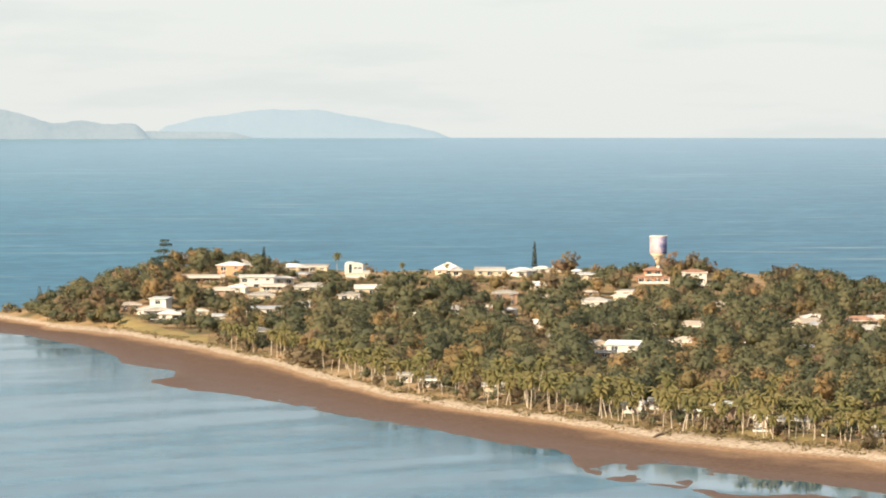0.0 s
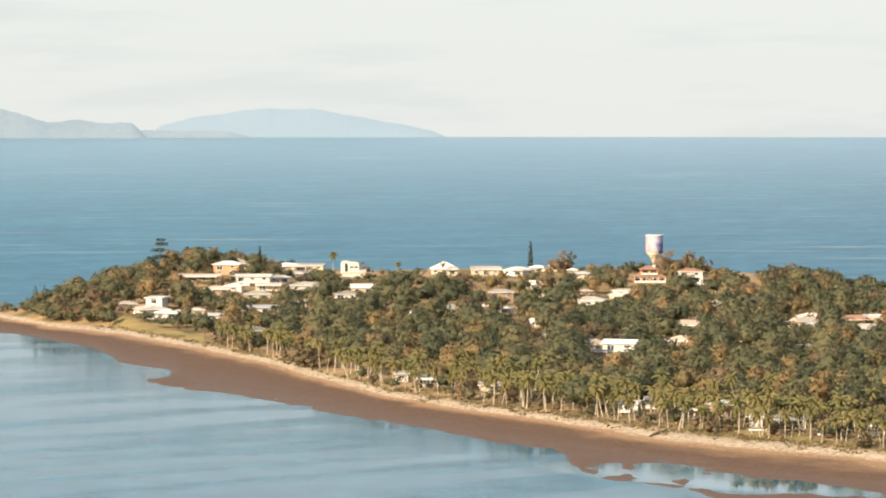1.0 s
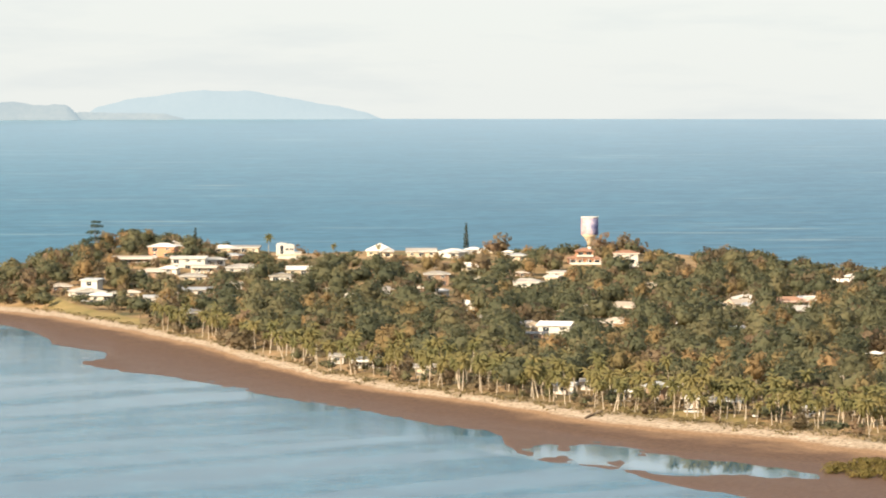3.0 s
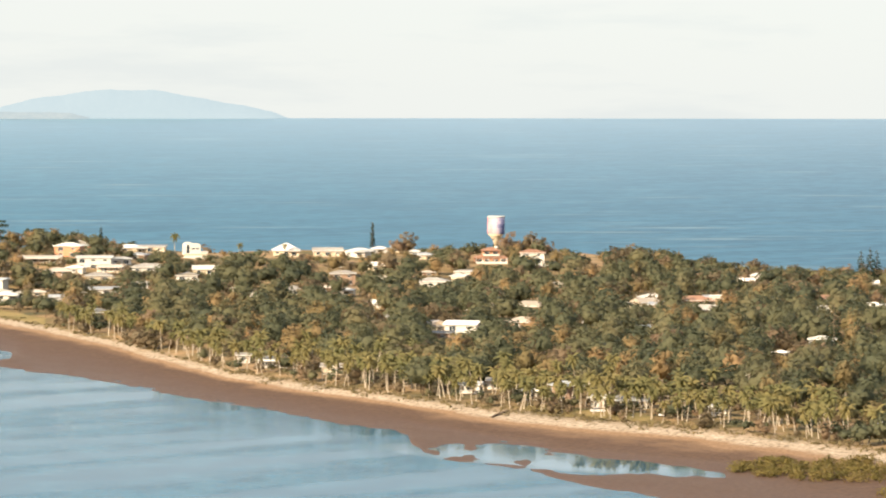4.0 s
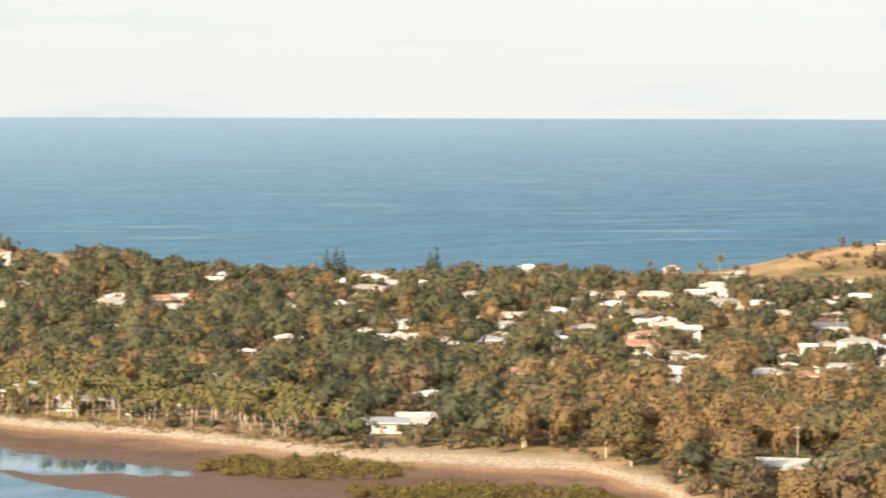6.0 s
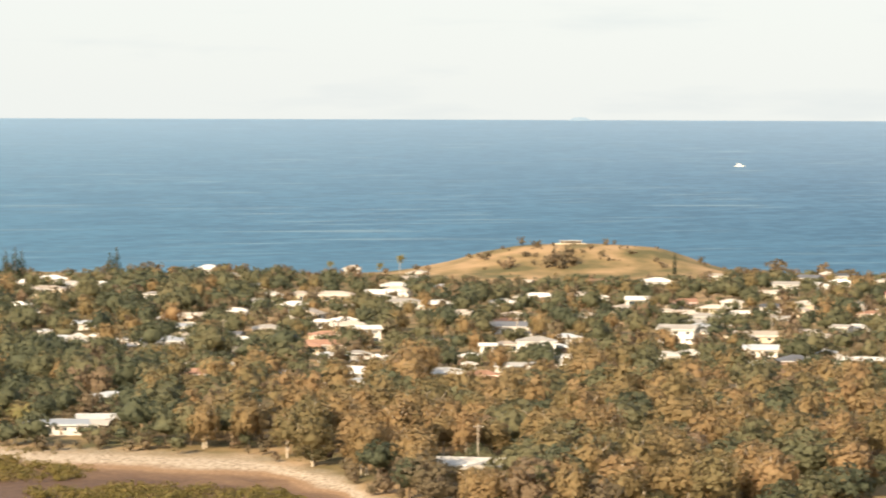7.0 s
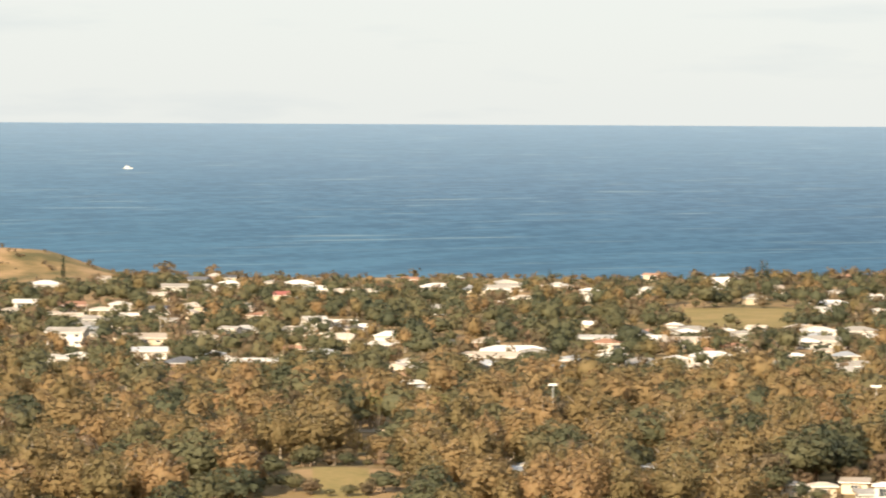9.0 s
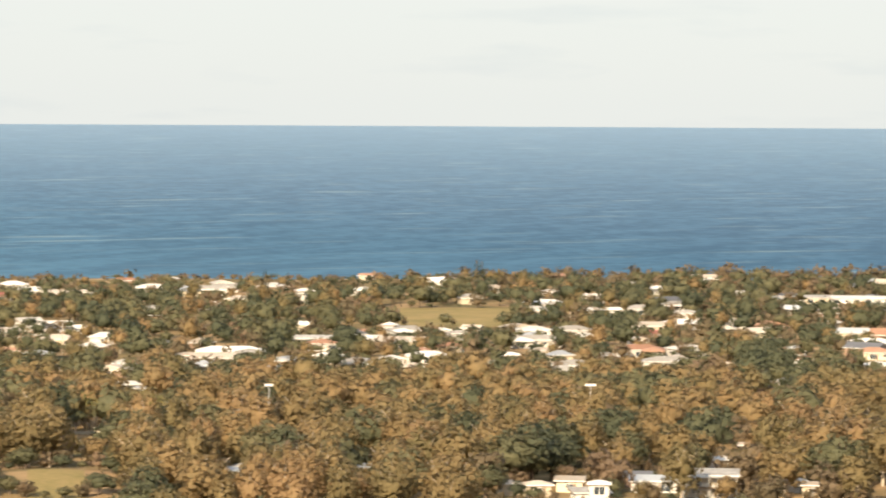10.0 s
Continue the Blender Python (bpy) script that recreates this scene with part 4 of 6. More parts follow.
def villa(az, d):
    """The white villa on the ridge: a tall block with a scalloped top and an arched window, and a terrace at its side."""
    x, y = spot(az, d)
    base = float(height(x, y))
    ob = new("villa")
    ob.matrix_basis = pose(x, y, base - 0.2, 0, 0, -az + 6)
    tagged(ob, "tall white villa with scalloped parapet and arched window", "house", "houses of the seaside town")
    top = [(-4.6, 0), (4.2, 0), (4.2, 6.6)]
    top += [(2.4 + 1.8 * math.cos(math.pi * k / 8), 6.9 + 0.8 * math.sin(math.pi * k / 8)) for k in range(9)]
    top += [(-1.9 + 2.6 * math.cos(math.pi * k / 10), 7.0 + 1.3 * math.sin(math.pi * k / 10)) for k in range(11)]
    body = part("body", slab_of(top + [(-4.6, 6.6)], -3.6, 4.0), wall_white, ob)
    part("arched_pane", slab_of(arch(-2.4, 2.6, 1.7, 4.6), -3.66, -3.58), glass, ob)
    part("arch_trim", slab_of(arch(-2.4, 2.3, 2.3, 5.2), -3.63, -3.55), trim_paint, ob)
    for i, wx in enumerate((0.4, 2.7)):
        window(ob, SMALL_WINDOW, wx, -3.6, 3.4)
        window(ob, TALL_WINDOW, wx, -3.6, 0.3)
    part("terrace", block(-5.2, 7.6, -6.4, -3.65, -1.5, 1.6), wall_white, ob)
    part("parapet", block(-5.2, 7.6, -6.5, -6.3, 1.6, 2.5), wall_cream, ob)
    part("lower_wing", block(4.25, 8.0, -3.4, 2.5, -1.0, 3.4), wall_white, ob)
    part("wing_roof", block(4.0, 8.4, -3.8, 2.9, 3.41, 3.6), roof_white, ob)
    SIGHT.append((az, 0.19, d, base + 0.6))
    SIGHT.append((az, 0.17, -d, 8))


def orange_house(az, d):
    """The orange house under the water tower: two stepped storeys with tiled roofs and white balconies."""
    x, y = spot(az, d)
    base = float(height(x, y)) - 0.4
    ob = new("orange_house")
    ob.matrix_basis = pose(x, y, base, 0, 0, -az + 5)
    tagged(ob, "stepped orange rendered house with tiled roofs and white balconies", "house", "houses of the seaside town")
    part("body", block(-8.6, 8.6, -4.5, 4.5, -1.5, 3.2), wall_orange, ob)
    part("lower_roof", roof_mesh("hip", 17.2, 9, 3.4, 1.6, 0.8), roof_tile, ob)
    up = part("upper_walls", block(-4.5, 4.5, -3.2, 3.8, 3.3, 7.0), wall_orange, ob)
    part("upper_roof", roof_mesh("hip", 9, 7, 7.2, 1.7, 0.8), roof_tile, up)
    bal = part("balcony", block(-8.4, 8.4, -6.4, -4.52, 0.1, 0.35), wall_white, ob)
    for i in range(6):
        px = -8.2 + i * 3.28
        part("pillar", block(px - 0.18, px + 0.18, -6.3, -5.95, -1.5, 3.2), wall_white, bal)
    part("balustrade", block(-8.4, 8.4, -6.4, -6.28, 0.36, 1.25), wall_white, bal)
    ub = part("upper_balcony", block(-4.4, 4.4, -4.6, -3.22, 4.2, 4.4), wall_white, up)
    part("upper_balustrade", block(-4.4, 4.4, -4.6, -4.5, 4.41, 5.2), wall_white, ub)
    for wx in (-6.4, -2.2, 2.2, 6.4):
        window(ob, TALL_WINDOW, wx, -4.5, 0.3)
    for wx in (-2.2, 2.2):
        window(ob, TALL_WINDOW, wx, -3.2, 4.4)
    SIGHT.append((az, 0.26, d, base + 0.4))
    SIGHT.append((az, 0.24, -d, 8))


def mural():
    """Painted tank: rose on one flank, pale in the middle, deep blue on the other, with brushed patches; the blue flank
    also holds painted-in shade.
    """
    m = material("mural_paint", [(0.46, 0.17, 0.20), (0.52, 0.29, 0.30), (0.46, 0.37, 0.41), (0.24, 0.23, 0.34), (0.06, 0.07, 0.17)], 0.6, 0.22)
    n, l = m.node_tree.nodes, m.node_tree.links
    ramp = next(k for k in n if k.type == "VALTORGB")
    old = ramp.inputs["Fac"].links[0].from_socket
    sep, mix = n.new("ShaderNodeSeparateXYZ"), n.new("ShaderNodeMath")
    l.new(next(k for k in n if k.type == "TEX_COORD").outputs["Object"], sep.inputs[0])
    mix.operation, mix.inputs[1].default_value = "MULTIPLY_ADD", 0.042
    l.new(sep.outputs["X"], mix.inputs[0])
    l.new(old, mix.inputs[2])
    l.new(mix.outputs[0], ramp.inputs["Fac"])
    return m


def water_tower(az, d):
    """A goblet-shaped water tower with a painted tank."""
    x, y = spot(az, d)
    base = float(height(x, y)) - 0.3
    z = lambda row: row - base
    ob = new("water_tower")
    ob.matrix_basis = pose(x, y, base, 0, 0, -az)
    tagged(ob, "goblet-shaped concrete water tower with a pink and blue mural", "water tower")

    def turned(profile, sides=40):
        bm = bmesh.new()
        rings = [[bm.verts.new((r * math.cos(2 * math.pi * k / sides), r * math.sin(2 * math.pi * k / sides), h)) for k in range(sides)] for r, h in profile]
        for a, b in zip(rings, rings[1:]):
            for k in range(sides):
                f = bm.faces.new((a[k], a[(k + 1) % sides], b[(k + 1) % sides], b[k]))
                f.smooth = True
        bm.faces.new(rings[-1])
        bm.faces.new(rings[0][::-1])
        return bm

    top, low, neck = 33.4, 23.6, 16.8
    paint = mural()
    part("tank", turned([(4.75, z(low)), (4.85, z(low) + 0.4), (4.85, z(top) - 0.5)]), paint, ob)
    part("rim", turned([(4.86, z(top) - 0.5), (5.0, z(top) - 0.45), (5.0, z(top)), (4.6, z(top) + 0.15)]), wall_white, ob, "pale concrete rim")
    part("funnel", turned([(1.0, z(neck)), (1.7, z(neck) + 2.6), (3.4, z(neck) + 5.4), (4.74, z(low) - 0.01)]), wall_cream, ob)
    part("stem", turned([(1.5, -1.0), (1.15, 1.2), (1.0, z(neck) - 0.01)]), wall_white, ob)
    lad = bmesh.new()
    for sx in (-0.22, 0.18):
        box(lad, sx, sx + 0.04, -5.06, -5.02, z(low), z(top) + 1.0)
    for k in range(24):
        box(lad, -0.22, 0.22, -5.05, -5.03, z(low) + 0.3 + k * 0.42, z(low) + 0.34 + k * 0.42)
    ladder = part("ladder", lad, metal_grey, ob)
    ladder.rotation_euler = (0, 0, radians(70))
    SIGHT.append((az - 0.06, 0.08, d, base + 3))


villa(-1.33, 2014)
orange_house(3.14, 2046)
water_tower(3.22, 2143)
house(2.73, 1532, 13.0, "two-storey white gabled house with a white metal roof", dep=8.5, storeys=2, roof="gable", turn=-16, pitch=16, clear=1.0)
house(2.42, 1522, 8.5, "low open carport with a grey metal roof", dep=6, roof="skillion", rise=0.4, wall=wall_brick, top=roof_dark, clear=1.4)


def lookout(az, d):
    """Low shelters and a wall on the top of the grassy knoll."""
    x, y = spot(az, d)
    base = float(height(x, y))
    ob = new("lookout_shelter")
    ob.matrix_basis = pose(x, y, base - 0.15, 0, 0, -az)
    tagged(ob, "low white lookout shelter with a flat roof and low walls", "shelter")
    part("roof", roof_mesh("skillion", 12, 3.4, 1.9, 0.2, 0.3, 0.12), roof_white, ob)
    part("back_wall", block(-5.8, 5.8, 1.5, 1.7, 0, 1.75), wall_cream, ob)
    part("low_wall", block(-10, 8, -3.4, -3.1, -0.3, 0.5), wall_cream, ob)
    for i in range(6):
        part("post", block(-5.8 + i * 2.28, -5.65 + i * 2.28, -1.5, -1.35, -0.3, 1.78), trim_paint, ob)


lookout(17.1, 2128)
SIGHT.append((17.05, 1.75, 2085, 7.5))      # the knoll's foot
SIGHT.append((28.75, 0.95, 1675, 3.4))      # the playing field
SIGHT.append((22.75, 1.05, 978, 3.4))       # the golf green
SIGHT.append((23.3, 0.5, 1116, 3.6))       # the low wall by the park


# ---- the houses of the town ----
house(-4.30, 1795, 15.0, "white house with a gabled white metal roof", roof="cross", clear=1.9, view=13.2, turn=18)
house(-4.09, 1783, 9.7, "white house with a hipped white metal roof", wing=1, clear=1.9, view=8.5)
house(-4.22, 1813, 8.5, "two-storey white house with a low flat grey metal roof", storeys=2, roof="skillion", rise=0.7, top=roof_grey, clear=1.9, view=7.4, turn=-27)
house(-3.87, 1789, 5.7, "small white outbuilding with a hipped white metal roof", clear=1.9, view=5.0)
house(-3.63, 1795, 7.1, "cream house with a hipped cream roof", wall=wall_cream, top=roof_cream, clear=1.9, view=6.1)
house(-4.68, 1813, 9.8, "brown brick house with a hipped cream roof", wall=wall_brick, top=roof_cream, clear=2.7, view=6.0)
house(-3.15, 1933, 13.3, "two-storey orange house with a hipped white metal roof", storeys=2, wall=wall_orange, clear=1.9, view=11.7, turn=-16)
house(-2.92, 1969, 6.0, "small orange outbuilding with a low flat white metal roof", roof="skillion", rise=0.7, wall=wall_orange, clear=1.9, view=5.2, turn=-10)
house(-3.59, 1906, 21.3, "brown brick house with a low flat cream roof", roof="skillion", rise=0.7, wall=wall_brick, top=roof_cream, deck=True, clear=1.9, view=18.8, turn=-3)
house(-2.78, 1903, 17.1, "two-storey white house with a low flat white metal roof", storeys=2, roof="skillion", rise=0.7, clear=1.9, view=15.0, turn=-5)
house(-2.44, 1927, 11.6, "white house with a low flat white metal roof", roof="skillion", rise=0.7, clear=1.9, view=10.2, turn=24)
house(-2.53, 1879, 11.8, "two-storey cream house with a low flat cream roof", storeys=2, roof="skillion", rise=0.7, wall=wall_cream, top=roof_cream, deck=True, clear=1.9, view=10.4, turn=-10)
house(-3.06, 1879, 8.5, "white house with a hipped white metal roof", clear=1.9, view=7.4, turn=-16)
house(-3.32, 1867, 12.6, "brown brick house with a hipped cream roof", wall=wall_brick, top=roof_cream, clear=1.9, view=11.1)
house(-2.72, 1864, 12.6, "cream house with a hipped white metal roof", wall=wall_cream, clear=1.9, view=11.1)
house(-2.61, 1822, 15.0, "white house with a low flat grey metal roof", roof="skillion", rise=0.7, top=roof_grey, clear=1.9, view=13.2, turn=5)
house(-3.29, 1780, 9.4, "white house with a low flat grey metal roof", roof="skillion", rise=0.7, top=roof_grey, clear=1.9, view=8.2)
house(-2.26, 2011, 13.6, "cream house with a hipped white metal roof", wall=wall_cream, wing=1, clear=1.9, view=11.9, turn=12)
house(-1.94, 2041, 15.3, "cream house with a low flat white metal roof", roof="skillion", rise=0.7, wall=wall_cream, clear=1.9, view=13.4, turn=-6)
house(-1.96, 1912, 17.7, "white house with a hipped white metal roof", wing=1, clear=1.9, view=15.6)
house(-1.39, 1873, 11.3, "two-storey white house with a gabled white metal roof", storeys=2, roof="cross", clear=1.9, view=9.9)
house(-1.06, 1933, 17.0, "cream house with a gabled white metal roof", roof="gable", wall=wall_cream, clear=1.9, view=15.0)
house(-2.09, 1849, 5.7, "small white outbuilding with a gabled white metal roof", roof="gable", clear=1.9, view=4.9, turn=16)
house(0.19, 1846, 7.8, "white house with a hipped white metal roof", pitch=27, dep=7.4, clear=1.9, view=6.8, turn=19)
house(0.65, 1867, 6.0, "small brown brick outbuilding with a gabled cream roof", roof="gable", wall=wall_brick, top=roof_cream, clear=1.9, view=5.2)
house(-0.39, 1819, 4.6, "small white outbuilding with a hipped white metal roof", clear=1.9, view=3.8)
house(0.99, 1855, 7.0, "white house with a hipped white metal roof", clear=1.9, view=6.1, turn=-16)
house(0.08, 2077, 14.3, "cream house with a hipped white metal roof", wall=wall_cream, pitch=27, dep=13.6, wing=1, clear=1.9, view=12.6)
house(0.70, 2071, 15.5, "pale yellow house with a gabled white metal roof", roof="gable", wall=wall_cream, clear=1.9, view=13.6, turn=1)
house(0.93, 1915, 12.2, "two-storey brown brick house with a hipped white metal roof", storeys=2, wall=wall_brick, clear=1.9, view=10.7)
house(-0.56, 1389, 4.6, "small white outbuilding with a low flat white metal roof", roof="skillion", rise=0.7, clear=2.7, view=2.5)
house(-0.13, 1366, 10.6, "white house with a low flat white metal roof", roof="skillion", rise=0.7, deck=True, clear=2.7, view=6.5)
house(0.80, 1328, 8.9, "cream house with a low flat cream roof", roof="skillion", rise=0.7, wall=wall_cream, top=roof_cream, clear=2.7, view=5.4)
house(1.19, 2068, 13.9, "white house with a hipped white metal roof", wing=1, clear=1.9, view=12.3, turn=-21)
house(1.48, 2113, 8.8, "white house with a hipped white metal roof", clear=1.9, view=7.7)
house(1.82, 2131, 12.8, "cream house with a low flat grey metal roof", roof="skillion", rise=0.7, wall=wall_cream, top=roof_grey, clear=1.9, view=11.2)
house(2.00, 2080, 4.8, "small white outbuilding with a hipped white metal roof", clear=1.9, view=4.1, turn=-2)
house(3.76, 2050, 13.1, "two-storey white house with a hipped terracotta tiled roof", storeys=2, top=roof_tile, clear=1.9, view=11.5)
house(2.76, 1975, 8.9, "white house with a low flat white metal roof", roof="skillion", rise=0.7, clear=1.9, view=7.8, turn=-26)
house(2.27, 1885, 15.2, "two-storey white house with a hipped white metal roof", storeys=2, wing=-1, clear=1.9, view=13.4, turn=-12)
house(1.85, 1879, 4.6, "small white outbuilding with a gabled white metal roof", roof="gable", clear=1.9, view=3.7)
house(0.97, 1852, 7.0, "white house with a hipped white metal roof", clear=1.9, view=6.1)
house(2.29, 1588, 9.6, "brown brick house with a hipped dark roof", wall=wall_brick, top=roof_dark, clear=1.9, view=8.4)
house(4.17, 1903, 8.6, "cream house with a hipped cream roof", wall=wall_cream, top=roof_cream, clear=1.9, view=7.5, turn=8)
house(2.14, 2044, 9.2, "cream house with a hipped grey metal roof", wall=wall_cream, top=roof_grey, clear=1.9, view=8.1, turn=2)
house(2.21, 1966, 6.0, "small brown brick outbuilding with a hipped cream roof", wall=wall_brick, top=roof_cream, clear=1.9, view=5.2, turn=5)
house(5.55, 1798, 12.1, "white house with a hipped white metal roof", clear=1.9, view=10.7, turn=3)
house(6.20, 1777, 15.9, "cream house with a hipped terracotta tiled roof", wall=wall_cream, top=roof_tile, deck=True, clear=3.0, view=12.4, turn=11)
house(6.46, 1798, 8.2, "white house with a gabled white metal roof", roof="gable", clear=2.9, view=6.3, turn=16)
house(3.20, 1264, 4.6, "small white outbuilding with a low flat white metal roof", roof="skillion", rise=0.7, clear=2.7, view=2.3, turn=-3)
house(2.86, 1247, 6.8, "white house with a gabled grey metal roof", roof="gable", top=roof_grey, clear=2.7, view=4.1, turn=-18)
house(3.73, 1220, 4.6, "small white outbuilding with a hipped white metal roof", clear=2.7, view=2.2)
house(4.29, 1208, 10.0, "two-storey dark house with a hipped grey metal roof", storeys=2, wall=wall_brick, top=roof_grey, clear=2.7, view=6.1, turn=14)
house(4.53, 1234, 5.3, "small white outbuilding with a low flat white metal roof", roof="skillion", rise=0.7, clear=2.7, view=3.2, turn=7)
house(5.23, 1192, 10.6, "pale yellow house with a hipped white metal roof", wall=wall_cream, deck=True, clear=2.7, view=6.5)
house(4.77, 1195, 4.6, "small white outbuilding with a low flat white metal roof", roof="skillion", rise=0.7, clear=2.7, view=2.2, turn=-21)
house(6.55, 1164, 4.6, "small white outbuilding with a hipped grey metal roof", top=roof_grey, clear=2.7, view=3.3)
house(7.15, 1984, 8.7, "white house with a hipped white metal roof", clear=3.1, view=6.6, turn=5)
house(8.08, 1660, 8.3, "two-storey white house with a hipped white metal roof", storeys=2, clear=2.7, view=6.4, turn=6)
house(8.09, 1444, 9.7, "two-storey white house with a hipped white metal roof", storeys=2, clear=3.1, view=7.5)
house(8.84, 1738, 11.3, "white house with a hipped white metal roof", clear=2.8, view=8.7, turn=-24)
house(8.95, 1933, 10.5, "white house with a hipped white metal roof", clear=2.9, view=8.1)
house(9.33, 1969, 15.3, "white house with a hipped white metal roof", clear=3.1, view=11.9)
house(9.65, 1915, 14.9, "white house with a gabled white metal roof", roof="gable", clear=2.6, view=11.5)
house(9.28, 1870, 18.1, "cream house with a hipped cream roof", wall=wall_cream, top=roof_cream, wing=-1, clear=2.4, view=14.1, turn=-11)
house(10.06, 1921, 10.4, "white house with a gabled white metal roof", roof="gable", clear=2.8, view=8.0)
house(10.85, 1825, 9.1, "white house with a hipped white metal roof", clear=3.1, view=7.0)
house(9.77, 1597, 18.9, "white house with a low flat grey metal roof", roof="skillion", rise=0.7, top=roof_grey, clear=2.9, view=14.7)
house(9.28, 1537, 6.7, "white house with a hipped grey metal roof", top=roof_grey, clear=3.2, view=5.1, turn=1)
house(9.74, 1474, 11.5, "white house with a hipped white metal roof", pitch=27, dep=10.9, clear=2.7, view=8.9, turn=11)
house(9.50, 1486, 12.9, "white house with a hipped grey metal roof", top=roof_grey, clear=2.7, view=9.9)
house(10.05, 1510, 6.6, "white house with a hipped white metal roof", clear=2.6, view=5.1)
house(10.39, 1483, 4.9, "small white outbuilding with a hipped white metal roof", clear=3.0, view=3.7, turn=-16)
house(10.99, 1480, 17.5, "white house with a hipped grey metal roof", top=roof_grey, wing=-1, clear=2.6, view=13.6)
house(11.50, 1636, 14.5, "cream house with a gabled cream roof", roof="gable", wall=wall_cream, top=roof_cream, deck=True, clear=3.1, view=11.2)
house(12.09, 1684, 11.0, "white house with a hipped white metal roof", clear=3.0, view=8.5, turn=-17)
house(12.18, 1483, 9.7, "white house with a hipped white metal roof", clear=2.5, view=7.4)
house(12.10, 1420, 14.1, "cream house with a hipped cream roof", wall=wall_cream, top=roof_cream, clear=3.2, view=10.9, turn=22)
house(11.99, 1342, 8.8, "white house with a hipped white metal roof", clear=3.2, view=6.7)
house(11.45, 1264, 14.2, "two-storey cream house with a hipped terracotta tiled roof", storeys=2, wall=wall_cream, top=roof_tile, wing=-1, clear=3.2, view=11.0, turn=12)
house(10.23, 1204, 10.5, "white house with a hipped grey metal roof", top=roof_grey, clear=2.7, view=8.1, turn=24)
house(9.39, 1101, 18.8, "white house with a low flat grey metal roof", roof="skillion", rise=0.7, top=roof_grey, clear=2.7, view=14.6, turn=2)
house(10.07, 1120, 13.3, "white house with a low flat white metal roof", roof="skillion", rise=0.7, clear=2.8, view=10.3)
house(9.78, 1102, 15.0, "cream house with a low flat cream roof", roof="skillion", rise=0.7, wall=wall_cream, top=roof_cream, clear=3.2, view=11.7, turn=-6)
house(7.48, 1408, 4.7, "small white outbuilding with a hipped white metal roof", clear=3.2, view=3.5, turn=-14)
house(7.70, 1375, 4.6, "small white outbuilding with a hipped white metal roof", clear=2.6, view=2.5)
house(6.17, 1771, 11.5, "cream house with a hipped terracotta tiled roof", wall=wall_cream, top=roof_tile, deck=True, clear=2.3, view=8.9, turn=22)
house(6.53, 1789, 9.7, "cream house with a hipped cream roof", wall=wall_cream, top=roof_cream, clear=2.3, view=7.5)
house(11.04, 1630, 6.3, "white house with a hipped white metal roof", clear=3.2, view=4.8)
house(10.58, 1450, 7.9, "cream house with a hipped cream roof", wall=wall_cream, top=roof_cream, clear=3.0, view=6.1)
house(12.61, 1822, 11.8, "white house with a hipped white metal roof", clear=2.9, view=9.1)
house(13.08, 1828, 13.8, "cream house with a hipped cream roof", wall=wall_cream, top=roof_cream, clear=2.5, view=10.7)
house(13.54, 1825, 19.6, "cream house with a hipped cream roof", wall=wall_cream, top=roof_cream, clear=2.8, view=15.3, turn=-7)
house(12.97, 1735, 13.1, "white house with a hipped white metal roof", wing=1, clear=3.3, view=10.2, turn=-25)
house(12.91, 1675, 9.1, "white house with a hipped grey metal roof", top=roof_grey, clear=3.3, view=7.0, turn=15)
house(12.32, 1765, 9.6, "white house with a gabled white metal roof", roof="gable", clear=2.5, view=7.4)
house(12.56, 1558, 11.8, "white house with a hipped white metal roof", clear=3.2, view=9.1)
house(13.43, 1516, 11.5, "cream house with a hipped terracotta tiled roof", wall=wall_cream, top=roof_tile, clear=2.6, view=8.9, turn=15)
house(13.41, 1453, 23.4, "cream house with a hipped terracotta tiled roof", wall=wall_cream, top=roof_tile, wing=-1, clear=2.8, view=18.2)
house(13.71, 1615, 10.5, "white house with a hipped white metal roof", clear=2.9, view=8.1, turn=25)
house(14.05, 1510, 9.8, "two-storey white house with a gabled white metal roof", storeys=2, roof="gable", clear=2.9, view=7.6, turn=12)
house(13.81, 1582, 13.7, "cream house with a hipped cream roof", wall=wall_cream, top=roof_cream, clear=3.1, view=10.6, turn=2)
house(14.28, 1837, 15.9, "white house with a gabled white metal roof", roof="gable", clear=3.0, view=12.3)
house(14.47, 1906, 14.4, "white house with a hipped white metal roof", clear=3.0, view=11.2)
house(14.60, 1756, 17.0, "white house with a hipped white metal roof", clear=3.0, view=13.2)
house(13.79, 1303, 7.1, "white house with a hipped white metal roof", clear=2.4, view=5.5, turn=10)
house(13.95, 1264, 8.3, "white house with a hipped grey metal roof", top=roof_grey, clear=2.4, view=6.3)
house(12.83, 1303, 8.5, "white house with a hipped grey metal roof", top=roof_grey, clear=3.2, view=6.5)
house(13.41, 1249, 6.9, "white house with a hipped white metal roof", clear=2.5, view=5.2)
house(13.90, 1405, 7.7, "white house with a hipped white metal roof", clear=3.1, view=5.9, turn=19)
house(13.52, 1396, 9.1, "white house with a hipped grey metal roof", top=roof_grey, clear=2.3, view=7.0, turn=12)
house(14.22, 1387, 6.1, "small white outbuilding with a hipped white metal roof", clear=2.9, view=4.6, turn=-24)
house(14.39, 1348, 7.4, "cream house with a hipped cream roof", wall=wall_cream, top=roof_cream, clear=2.6, view=5.6, turn=17)
house(13.76, 1717, 9.3, "cream house with a gabled cream roof", roof="gable", wall=wall_cream, top=roof_cream, clear=3.2, view=7.2, turn=28)
house(13.35, 1606, 7.0, "white house with a hipped white metal roof", clear=2.6, view=5.4, turn=-2)
